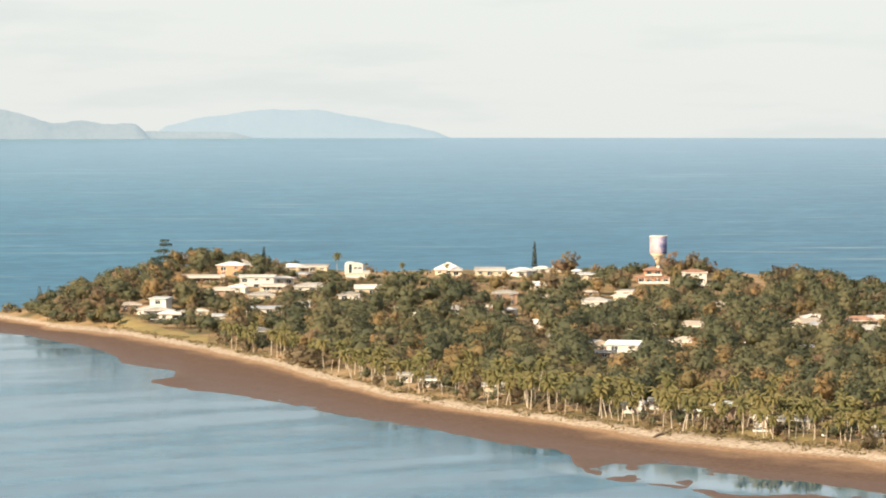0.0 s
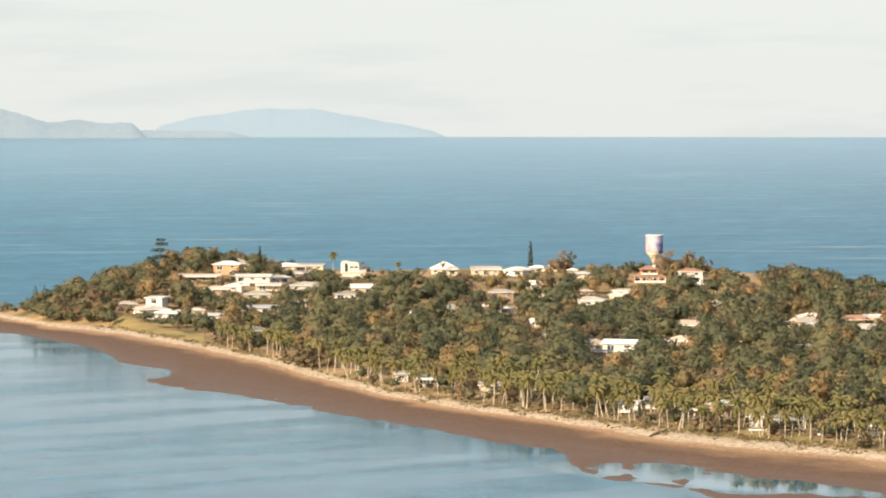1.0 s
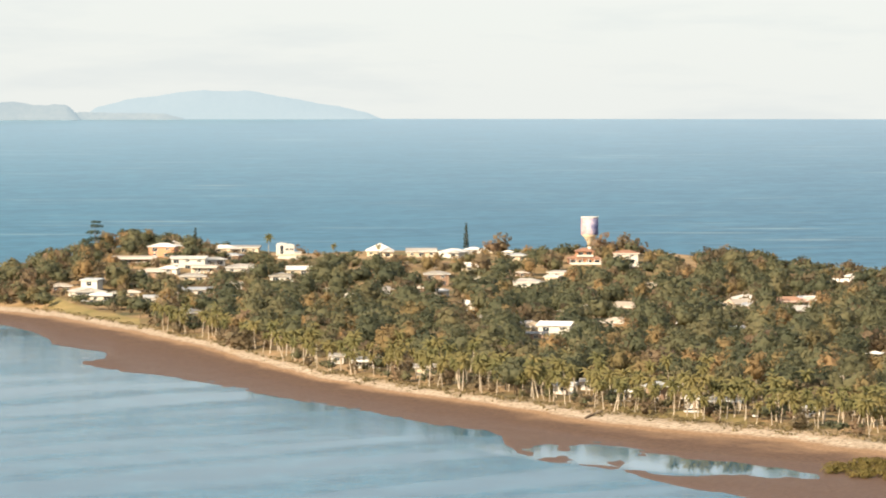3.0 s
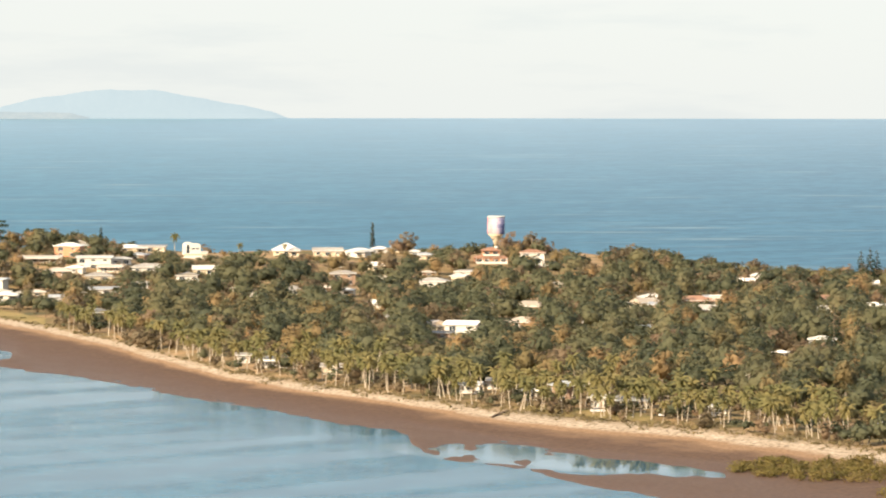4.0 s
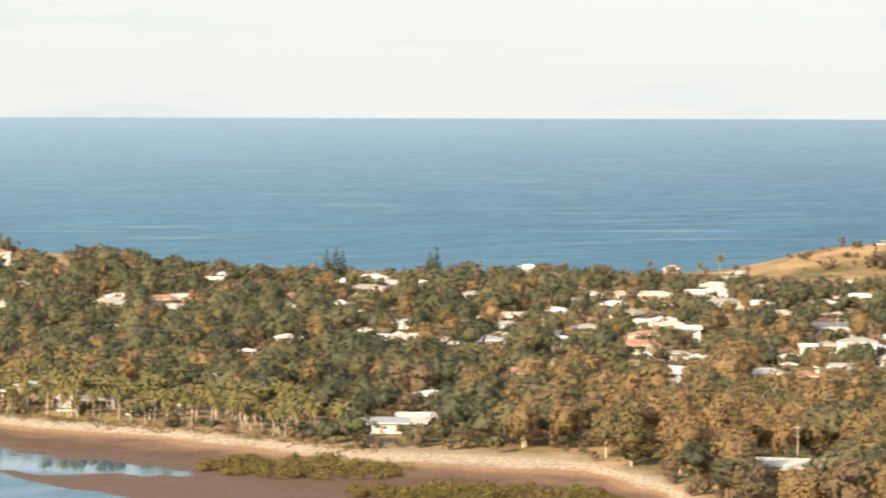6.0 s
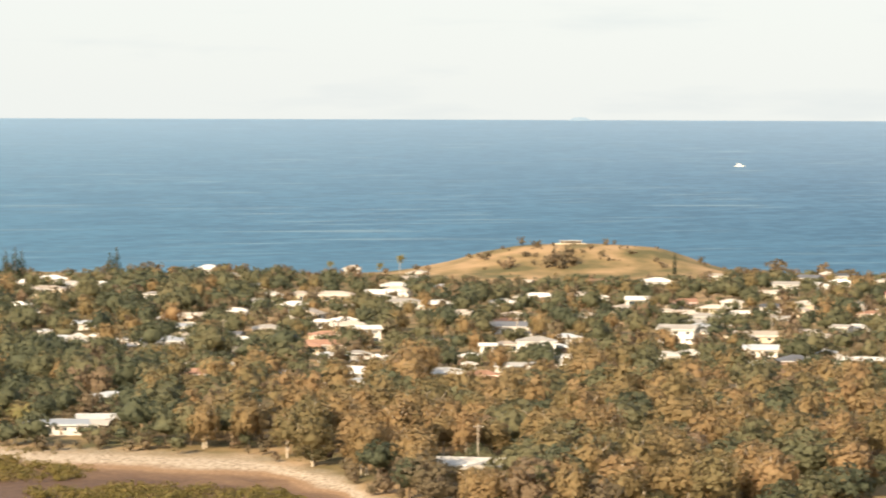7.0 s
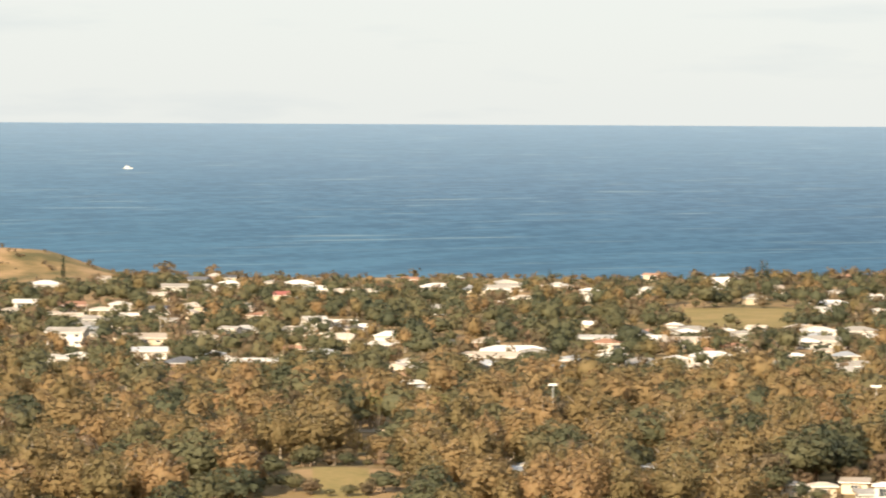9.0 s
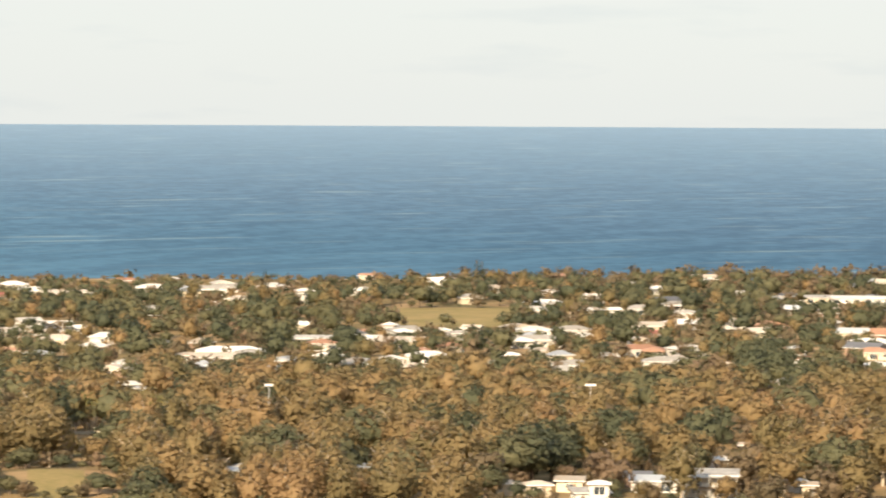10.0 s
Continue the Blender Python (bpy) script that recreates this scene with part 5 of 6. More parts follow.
house(16.59, 1813, 19.5, "white house with a hipped white metal roof", wing=-1, clear=3.0, view=15.2, turn=-5)
house(16.07, 1762, 11.5, "white house with a hipped white metal roof", clear=2.9, view=8.8)
house(15.12, 1744, 15.1, "white house with a hipped white metal roof", clear=3.1, view=11.7, turn=28)
house(15.47, 1669, 14.4, "cream house with a hipped cream roof", wall=wall_cream, top=roof_cream, wing=-1, clear=2.4, view=11.2)
house(16.24, 1654, 12.5, "cream house with a hipped cream roof", wall=wall_cream, top=roof_cream, clear=3.2, view=9.7)
house(16.26, 1573, 18.6, "white house with a gabled dark roof", roof="gable", top=roof_dark, clear=3.1, view=14.5)
house(17.24, 1834, 10.0, "cream house with a hipped cream roof", wall=wall_cream, top=roof_cream, clear=2.3, view=7.7, turn=15)
house(17.57, 1807, 6.0, "small white outbuilding with a hipped white metal roof", clear=3.3, view=4.5, turn=-7)
house(18.11, 1741, 11.3, "two-storey white house with a gabled white metal roof", storeys=2, roof="gable", clear=3.0, view=8.7)
house(18.39, 1915, 14.5, "two-storey white house with a hipped white metal roof", storeys=2, wing=1, clear=2.4, view=11.2, turn=14)
house(18.74, 1771, 13.4, "cream house with a gabled terracotta tiled roof", roof="gable", wall=wall_cream, top=roof_tile, deck=True, clear=2.8, view=10.4, turn=10)
house(18.52, 1696, 9.2, "cream house with a hipped cream roof", wall=wall_cream, top=roof_cream, clear=3.1, view=7.1)
house(18.78, 1684, 9.2, "cream house with a gabled cream roof", roof="gable", wall=wall_cream, top=roof_cream, clear=2.6, view=7.0)
house(17.90, 1723, 9.4, "cream house with a hipped cream roof", wall=wall_cream, top=roof_cream, clear=2.7, view=7.2, turn=27)
house(16.59, 1432, 14.2, "two-storey white house with a hipped white metal roof", storeys=2, wing=-1, clear=3.3, view=11.0)
house(15.86, 1411, 5.6, "small white outbuilding with a gabled white metal roof", storeys=2, roof="gable", clear=2.6, view=4.3)
house(16.13, 1459, 9.5, "cream house with a hipped cream roof", wall=wall_cream, top=roof_cream, clear=3.2, view=7.3, turn=6)
house(17.03, 1510, 9.8, "white house with a hipped grey metal roof", top=roof_grey, clear=2.5, view=7.6, turn=18)
house(17.06, 1387, 9.1, "white house with a hipped white metal roof", clear=2.7, view=7.0, turn=11)
house(16.32, 1342, 16.2, "white house with a low flat white metal roof", roof="skillion", rise=0.7, clear=3.0, view=12.6)
house(16.92, 1345, 4.6, "small white outbuilding with a hipped white metal roof", clear=2.4, view=3.4)
house(15.58, 1351, 4.6, "small white outbuilding with a hipped white metal roof", clear=2.8, view=3.4)
house(15.23, 1303, 15.5, "white house with a hipped white metal roof", clear=2.9, view=12.0, turn=11)
house(15.78, 1294, 11.2, "cream house with a hipped terracotta tiled roof", wall=wall_cream, top=roof_tile, deck=True, clear=2.9, view=8.7)
house(18.72, 1516, 14.7, "two-storey white house with a gabled white metal roof", storeys=2, roof="gable", clear=2.8, view=11.4, turn=-14)
house(19.01, 1600, 15.5, "white house with a hipped white metal roof", clear=2.6, view=12.0, turn=25)
house(19.09, 1651, 12.5, "white house with a hipped white metal roof", clear=2.9, view=9.7, turn=6)
house(19.23, 1729, 11.2, "cream house with a hipped cream roof", wall=wall_cream, top=roof_cream, clear=3.2, view=8.7)
house(19.50, 1774, 9.6, "white house with a hipped white metal roof", clear=2.9, view=7.4)
house(19.64, 1684, 7.4, "white house with a gabled white metal roof", roof="gable", clear=3.0, view=5.6)
house(19.86, 1525, 16.4, "cream house with a gabled cream roof", roof="gable", wall=wall_cream, top=roof_cream, clear=2.6, view=12.8)
house(19.94, 1441, 12.5, "white house with a gabled grey metal roof", roof="gable", top=roof_grey, clear=2.9, view=9.6)
house(18.50, 1399, 10.6, "white house with a hipped white metal roof", clear=2.6, view=8.2)
house(18.91, 1411, 9.2, "white house with a hipped white metal roof", clear=2.4, view=7.1, turn=-28)
house(19.91, 1360, 8.9, "white house with a hipped white metal roof", clear=3.1, view=6.8, turn=23)
house(20.23, 1642, 7.2, "white house with a gabled white metal roof", roof="gable", clear=3.1, view=5.5)
house(20.31, 1885, 12.2, "two-storey white house with a gabled white metal roof", storeys=2, roof="gable", clear=3.2, view=9.5)
house(20.77, 1882, 11.2, "two-storey white house with a hipped white metal roof", storeys=2, clear=2.4, view=8.7)
house(21.12, 1972, 10.7, "white house with a hipped white metal roof", clear=3.0, view=8.3)
house(20.61, 1546, 10.1, "cream house with a gabled cream roof", roof="gable", wall=wall_cream, top=roof_cream, clear=2.8, view=7.8, turn=-20)
house(20.83, 1519, 11.5, "cream house with a hipped cream roof", wall=wall_cream, top=roof_cream, deck=True, clear=2.9, view=8.9)
house(21.15, 1540, 6.8, "two-storey white house with a gabled white metal roof", storeys=2, roof="gable", clear=2.8, view=5.2, turn=-26)
house(21.13, 1402, 6.2, "small white outbuilding with a hipped white metal roof", clear=3.3, view=4.7, turn=-9)
house(19.96, 1861, 10.1, "cream house with a gabled cream roof", roof="gable", wall=wall_cream, top=roof_cream, clear=2.5, view=7.8, turn=-13)
house(20.18, 1858, 12.1, "cream house with a hipped cream roof", wall=wall_cream, top=roof_cream, clear=2.6, view=9.3)
house(20.64, 1762, 13.3, "cream house with a hipped cream roof", wall=wall_cream, top=roof_cream, clear=2.5, view=10.3, turn=16)
house(19.53, 1552, 10.1, "cream house with a gabled cream roof", roof="gable", wall=wall_cream, top=roof_cream, clear=2.8, view=7.8)
house(15.57, 982, 21.0, "large white house with a gabled white metal roof", roof="gable", dep=12, pitch=13, wing=1, clear=2.2, view=20, turn=-12)
house(22.16, 1975, 14.9, "white house with a hipped white metal roof", clear=2.7, view=11.6)
house(22.48, 1918, 20.6, "white house with a hipped white metal roof", wing=-1, clear=2.5, view=16.0)
house(21.80, 1987, 8.7, "white house with a hipped white metal roof", clear=2.5, view=6.7, turn=-3)
house(21.94, 1861, 18.0, "cream house with a hipped red metal roof", wall=wall_cream, top=roof_red, clear=2.4, view=14.0)
house(22.89, 1891, 12.3, "cream house with a gabled cream roof", roof="gable", wall=wall_cream, top=roof_cream, deck=True, clear=2.9, view=9.5)
house(23.22, 1897, 10.3, "cream house with a hipped cream roof", wall=wall_cream, top=roof_cream, clear=2.3, view=7.9)
house(24.23, 1945, 16.8, "white house with a hipped white metal roof", clear=2.9, view=13.0, turn=-2)
house(25.02, 1930, 20.8, "white house with a gabled white metal roof", roof="gable", deck=True, clear=3.1, view=16.2)
house(25.32, 1957, 12.7, "white house with a gabled white metal roof", roof="gable", deck=True, clear=3.0, view=9.8, turn=1)
house(25.53, 1843, 12.0, "cream house with a hipped cream roof", wall=wall_cream, top=roof_cream, clear=3.2, view=9.3, turn=-8)
house(26.51, 1870, 7.4, "two-storey white house with a hipped white metal roof", storeys=2, clear=3.2, view=5.6, turn=18)
house(27.35, 1927, 8.4, "white house with a hipped white metal roof", clear=2.7, view=6.4, turn=-24)
house(25.10, 1801, 7.9, "white house with a hipped white metal roof", clear=3.2, view=6.0)
house(22.81, 1627, 12.7, "white house with a gabled white metal roof", roof="gable", clear=2.8, view=9.8)
house(23.14, 1600, 8.7, "white house with a hipped white metal roof", clear=2.9, view=6.7)
house(21.37, 1588, 10.3, "white house with a hipped white metal roof", clear=2.7, view=8.0, turn=-6)
house(22.08, 1576, 15.3, "cream house with a hipped cream roof", wall=wall_cream, top=roof_cream, clear=3.1, view=11.9, turn=25)
house(22.84, 1525, 14.8, "cream house with a hipped cream roof", wall=wall_cream, top=roof_cream, clear=2.5, view=11.5, turn=-19)
house(23.36, 1480, 11.2, "white house with a hipped white metal roof", clear=3.3, view=8.7)
house(22.54, 1435, 11.2, "white house with a hipped grey metal roof", top=roof_grey, clear=3.0, view=8.6)
house(22.24, 1525, 6.7, "cream house with a hipped cream roof", wall=wall_cream, top=roof_cream, clear=3.2, view=5.1)
house(21.64, 1384, 22.3, "white house with a low flat white metal roof", roof="skillion", rise=0.7, clear=3.3, view=17.4, turn=-11)
house(22.95, 1372, 7.5, "white house with a hipped white metal roof", clear=2.3, view=5.7)
house(23.85, 1387, 9.1, "white house with a hipped white metal roof", clear=3.1, view=7.0, turn=-7)
house(25.40, 1453, 25.0, "white house with a hipped white metal roof", wing=1, clear=3.0, view=19.5)
house(25.16, 1417, 16.8, "cream house with a gabled cream roof", roof="gable", wall=wall_cream, top=roof_cream, deck=True, clear=2.5, view=13.0)
house(25.02, 1375, 11.9, "white house with a hipped grey metal roof", top=roof_grey, deck=True, clear=2.5, view=9.2)
house(24.75, 1429, 7.8, "cream house with a hipped cream roof", wall=wall_cream, top=roof_cream, clear=2.5, view=6.0)
house(26.11, 1354, 7.4, "white house with a gabled grey metal roof", roof="gable", top=roof_grey, clear=2.6, view=5.7, turn=2)
house(26.87, 1429, 9.3, "white house with a hipped white metal roof", clear=3.0, view=7.2, turn=-20)
house(27.30, 1384, 14.9, "white house with a hipped white metal roof", clear=3.2, view=11.6, turn=-25)
house(26.57, 1537, 23.1, "white house with a low flat white metal roof", roof="skillion", rise=0.7, deck=True, clear=2.5, view=18.0)
house(26.81, 1501, 13.0, "white house with a hipped terracotta tiled roof", top=roof_tile, clear=3.2, view=10.0)
house(27.49, 1531, 8.4, "white house with a hipped white metal roof", clear=3.1, view=6.4)
house(23.88, 1279, 5.9, "small white outbuilding with a low flat white metal roof", roof="skillion", rise=0.7, clear=3.0, view=4.5, turn=24)
house(24.10, 1264, 5.6, "small white outbuilding with a hipped grey metal roof", top=roof_grey, clear=2.5, view=4.2)
house(25.58, 976, 7.5, "white house with a gabled grey metal roof", roof="gable", top=roof_grey, clear=3.2, view=5.7, turn=1)
house(25.63, 991, 4.6, "small white outbuilding with a hipped white metal roof", clear=3.2, view=3.3)
house(27.43, 988, 6.5, "white house with a hipped grey metal roof", top=roof_grey, clear=2.7, view=5.0, turn=8)
house(24.42, 1501, 6.6, "brown brick house with a hipped dark roof", wall=wall_brick, top=roof_dark, clear=3.1, view=5.0, turn=28)
house(28.06, 1591, 15.8, "white house with a hipped white metal roof", wing=-1, clear=3.0, view=12.2, turn=16)
house(27.46, 1534, 10.0, "white house with a gabled white metal roof", roof="gable", clear=2.8, view=7.7)
house(27.98, 1516, 18.3, "cream house with a gabled cream roof", roof="gable", wall=wall_cream, top=roof_cream, clear=3.0, view=14.2, turn=2)
house(27.30, 1390, 13.8, "white house with a hipped white metal roof", wing=1, clear=2.4, view=10.7)
house(28.36, 1429, 16.0, "white house with a hipped white metal roof", clear=2.7, view=12.4)
house(27.82, 1414, 7.7, "white house with a hipped white metal roof", clear=2.9, view=5.9, turn=19)
house(28.12, 1369, 7.5, "cream house with a hipped cream roof", wall=wall_cream, top=roof_cream, clear=3.1, view=5.7)
house(28.74, 1486, 11.3, "cream house with a hipped terracotta tiled roof", wall=wall_cream, top=roof_tile, clear=3.0, view=8.7, turn=20)
house(28.83, 1570, 8.6, "white house with a hipped white metal roof", clear=3.2, view=6.6, turn=18)
house(28.55, 1591, 7.0, "white house with a hipped white metal roof", clear=2.9, view=5.3, turn=11)
house(29.35, 1387, 12.0, "white house with a hipped white metal roof", clear=3.1, view=9.3)
house(29.59, 1438, 7.9, "white house with a hipped white metal roof", clear=3.0, view=6.0)
house(29.94, 1597, 13.8, "white house with a hipped white metal roof", clear=3.0, view=10.7, turn=4)
house(30.00, 1531, 21.4, "white house with a hipped white metal roof", wing=-1, clear=2.7, view=16.7)
house(30.52, 1600, 15.5, "white house with a hipped white metal roof", clear=2.9, view=12.0)
house(30.71, 1561, 10.2, "white house with a hipped white metal roof", deck=True, clear=2.6, view=7.8, turn=17)
house(30.10, 1816, 19.5, "white house with a hipped white metal roof", wing=1, clear=3.0, view=15.2)
house(29.94, 1750, 15.1, "white house with a hipped white metal roof", clear=2.8, view=11.7)
house(30.81, 1747, 11.4, "white house with a hipped white metal roof", clear=2.7, view=8.8)
house(30.19, 1921, 8.4, "white house with a hipped white metal roof", clear=2.5, view=6.4, turn=-3)
house(30.87, 1873, 16.2, "white house with a gabled white metal roof", roof="gable", clear=2.7, view=12.5)
house(31.17, 1756, 7.7, "white house with a gabled white metal roof", roof="gable", clear=3.1, view=5.9, turn=2)
house(31.55, 1771, 15.7, "white house with a hipped white metal roof", clear=3.1, view=12.2)
house(31.79, 1960, 12.7, "white house with a gabled white metal roof", roof="gable", clear=2.4, view=9.8)
house(32.06, 1807, 14.1, "white house with a hipped white metal roof", deck=True, clear=2.9, view=10.9, turn=15)
house(31.69, 1630, 17.6, "cream house with a gabled cream roof", roof="gable", wall=wall_cream, top=roof_cream, clear=2.8, view=13.6)
house(31.74, 1579, 12.0, "white house with a hipped red metal roof", top=roof_red, clear=3.2, view=9.2)
house(32.15, 1657, 16.4, "white house with a hipped white metal roof", clear=2.9, view=12.8)
house(32.23, 1732, 11.3, "white house with a hipped white metal roof", clear=3.2, view=8.7)
house(31.53, 1474, 17.8, "white house with a hipped terracotta tiled roof", top=roof_tile, wing=1, clear=2.7, view=13.8)
house(32.23, 1480, 13.1, "white house with a hipped white metal roof", wing=-1, clear=2.7, view=10.2, turn=27)
house(31.96, 1405, 18.2, "white house with a hipped white metal roof", clear=2.9, view=14.1, turn=2)
house(30.98, 1438, 7.9, "white house with a hipped white metal roof", clear=2.8, view=6.0, turn=26)
house(30.55, 1384, 14.9, "white house with a hipped white metal roof", wing=1, clear=2.6, view=11.6)
house(30.38, 1357, 11.8, "white house with a hipped white metal roof", clear=2.8, view=9.1, turn=22)
house(28.36, 1885, 8.2, "two-storey white house with a hipped white metal roof", storeys=2, clear=3.1, view=6.3, turn=-7)
house(27.40, 1936, 8.4, "white house with a hipped white metal roof", clear=2.4, view=6.5, turn=7)
house(30.05, 1465, 8.0, "cream house with a hipped cream roof", wall=wall_cream, top=roof_cream, clear=3.3, view=6.1)
house(29.58, 946, 4.6, "small cream outbuilding with a hipped cream roof", wall=wall_cream, top=roof_cream, clear=2.6, view=3.3, turn=26)
house(30.01, 943, 6.4, "cream house with a hipped cream roof", wall=wall_cream, top=roof_cream, clear=2.5, view=4.9, turn=9)
house(30.50, 955, 6.5, "cream house with a low flat cream roof", roof="skillion", rise=0.7, wall=wall_cream, top=roof_cream, clear=3.0, view=5.0, turn=-4)
house(30.94, 919, 4.6, "small white outbuilding with a hipped white metal roof", storeys=2, clear=2.5, view=3.1)
house(30.80, 928, 8.3, "white house with a low flat white metal roof", roof="skillion", rise=0.7, clear=2.9, view=6.4, turn=13)
house(31.48, 970, 7.4, "brown brick house with a gabled dark roof", roof="gable", wall=wall_brick, top=roof_dark, clear=2.6, view=5.7)
house(31.76, 958, 11.4, "white house with a low flat grey metal roof", roof="skillion", rise=0.7, top=roof_grey, clear=2.9, view=8.8)
house(33.39, 1597, 13.8, "cream house with a gabled cream roof", roof="gable", wall=wall_cream, top=roof_cream, clear=2.4, view=10.7, turn=18)
house(33.88, 1492, 6.6, "white house with a hipped grey metal roof", top=roof_grey, clear=3.0, view=5.0, turn=7)
house(33.83, 1408, 4.7, "small white outbuilding with a hipped white metal roof", clear=2.4, view=3.5)
house(34.02, 1432, 6.3, "cream house with a hipped terracotta tiled roof", wall=wall_cream, top=roof_tile, clear=3.1, view=4.8)
house(34.22, 1837, 14.3, "two-storey cream house with a low flat white metal roof", storeys=2, roof="skillion", rise=0.7, wall=wall_cream, clear=3.2, view=11.1)
house(34.79, 1834, 25.6, "two-storey white house with a low flat white metal roof", storeys=2, roof="skillion", rise=0.7, clear=2.4, view=20.0, turn=-6)
house(33.74, 1789, 11.6, "white house with a gabled grey metal roof", roof="gable", top=roof_grey, deck=True, clear=2.9, view=9.0)
house(33.49, 1867, 10.1, "white house with a hipped grey metal roof", top=roof_grey, clear=3.2, view=7.8, turn=-8)
house(34.96, 1534, 18.5, "white house with a hipped white metal roof", deck=True, clear=2.7, view=14.4)
house(35.01, 1474, 14.3, "cream house with a hipped terracotta tiled roof", wall=wall_cream, top=roof_tile, clear=2.8, view=11.1)
house(35.07, 1402, 9.2, "white house with a hipped white metal roof", clear=2.4, view=7.0)
house(32.59, 949, 13.5, "two-storey white house with a low flat white metal roof", storeys=2, roof="skillion", rise=0.7, deck=True, clear=2.9, view=10.5)
house(32.75, 1018, 6.7, "white house with a hipped white metal roof", clear=2.6, view=5.1, turn=-18)
house(34.14, 952, 5.5, "small cream outbuilding with a hipped cream roof", wall=wall_cream, top=roof_cream, clear=2.8, view=4.1)
house(33.87, 961, 4.6, "small white outbuilding with a hipped white metal roof", clear=2.4, view=2.4, turn=10)
house(33.16, 1060, 4.6, "small cream outbuilding with a gabled cream roof", roof="gable", wall=wall_cream, top=roof_cream, clear=3.1, view=3.0)

# roofs that only half show among the trees
town_rng = random.Random(8)
hidden = 0
for _ in range(900):
    in_town = town_rng.random() < 0.82
    az, d = (11.0 + 24.8 * town_rng.random(), 1290 + 800 * town_rng.random()) if in_town else (-3.6 + 14 * town_rng.random(), 1480 + 560 * town_rng.random())
    w = 6 + 8 * town_rng.random()
    free = all(abs(az - a) > math.degrees((w + 5) / 2 / d) + h or abs(abs(e) - d) > 12 for a, h, e, _ in SIGHT)
    if free and hidden < 125 and math.hypot(radians(az - 17.05) * d / 95, (d - 2125) / 85) > 1 and not (27.5 < az < 29.9 and 1650 < d < 1830):
        tone, look_of = town_rng.choice(((roof_white, "white metal"), (roof_white, "white metal"), (roof_cream, "cream"), (roof_grey, "grey metal"), (roof_cream, "cream"), (roof_dark, "dark"), (roof_tile, "terracotta tiled")))
        shape, kind = town_rng.choice((("hip", "hipped"), ("gable", "gabled"), ("cross", "gabled")))
        house(az, d, w, "garden house with a " + kind + " " + look_of + " roof among trees", roof=shape, wall=town_rng.choice((wall_white, wall_cream, wall_brick)), top=tone, turn=town_rng.randint(-40, 40), pitch=town_rng.randint(14, 24), clear=2.6, view=w * 0.5, spare=True)
        hidden += 1


# ---- trees: where they stand ----
palm_rng, wood_rng = np.random.default_rng(11), np.random.default_rng(23)
gum = Plant("paperbark_tree", "tall olive-brown paperbark tree with a pale trunk", "tree", "paperbark trees", gum_lobes, 640, bark_pale, leaf_olive, leaf_olive_far, 14, 0.26, 4, 1.0, 7, 3)
broad = Plant("shade_tree", "round dark green garden shade tree", "tree", "garden trees", broad_lobes, 400, bark_brown, leaf_green, leaf_green_far, 8, 0.22, 4, 0.8, 7, 5, 240)
scrub = Plant("she_oak", "bushy brownish she-oak on sandy ground", "tree", "she-oaks", oak_lobes, 280, bark_brown, leaf_brown, leaf_brown_far, 7, 0.16, 3, 0.9, 6, 7, 160)


def sight_limit(az, d, r):
    """The greatest height of a treetop here that leaves the houses behind it in view; negative inside a house's yard."""
    top = under_skyline(az, d)
    if len(SIGHT_ARRAY) != 1 or len(SIGHT_ARRAY[0]) != len(SIGHT):
        SIGHT_ARRAY[:] = [np.array(SIGHT)]
    a, half, hd, z = SIGHT_ARRAY[0].T
    off = np.abs(az - a)
    if np.any((hd < 0) & (np.abs(hd + d) < z + r * 0.5) & (off < half + math.degrees(r * 0.6 / d))):
        return -1.0
    if az > 5.5 and math.sin(az * 977 + d * 1.37) > 0.82:  # some stand before a house all the same
        half, z = np.where(half > 0.48, half, half * 0.3), z + 1.5 * (half < 0.48)
    behind = (hd > d) & (off < half * 0.85 + math.degrees(r * 0.22 / d))
    if behind.any():
        top = min(top, float(np.min(EYE + (z[behind] - EYE) * d / hd[behind])))
    return top


SIGHT_ARRAY = []


def scatter(d0, d1, az0, az1, step, mix, rng, keep=1.0, inside=None, margin=8, stretch=1.0):
    """Trees on a jittered grid; mix: (plant, share, least scale, greatest scale)."""
    shares = np.cumsum([m[1] for m in mix])
    for d in np.arange(d0, d1, step):
        turn = math.degrees(step / d)
        for az in np.arange(az0, az1, turn):
            a, dd = az + (rng.random() - 0.5) * turn * 1.3, d + (rng.random() - 0.5) * step * 1.3
            pick, size, wide, luck = rng.random() * shares[-1], rng.random(), stretch * (0.85 + 0.4 * rng.random()), rng.random()
            if luck > keep or not along(BEACH_TOP, a) + margin < dd < along(FAR_COAST, a) - 38:
                continue
            if inside and not inside(a, dd):
                continue
            plant, _, lo, hi = mix[int(np.searchsorted(shares, pick))]
            s = lo + (hi - lo) * size
            x, y = spot(a, dd)
            z = float(height(x, y))
            room = sight_limit(a, dd, 0.5 * plant.tall * s)
            if room < 0:
                continue
            if z + plant.tall * s > room:
                s2 = (room - z) / plant.tall
                if s2 < 0.28 * lo:
                    continue
                s, wide = s2, wide * min(1.8, (s / s2) ** 0.5)
            plant.plant(x, y, s, wide)


def off_clearings(a, d):
    """Keeps the knoll, the playing field, the lawn and the golf green bare."""
    x, y = spot(a, d)
    if math.hypot(radians(a - 17.05) * d / 72, (d - 2125) / 75) < 1:
        return False
    if 27.75 < a < 29.7 and 1668 < d < 1818:
        return False
    if math.hypot(radians(a - 22.75) * d / 21, (d - 955) / 36) < 1:
        return False
    if -5.0 < a < -3.4 and d < along(BEACH_TOP, a) + 42:
        return False
    return True


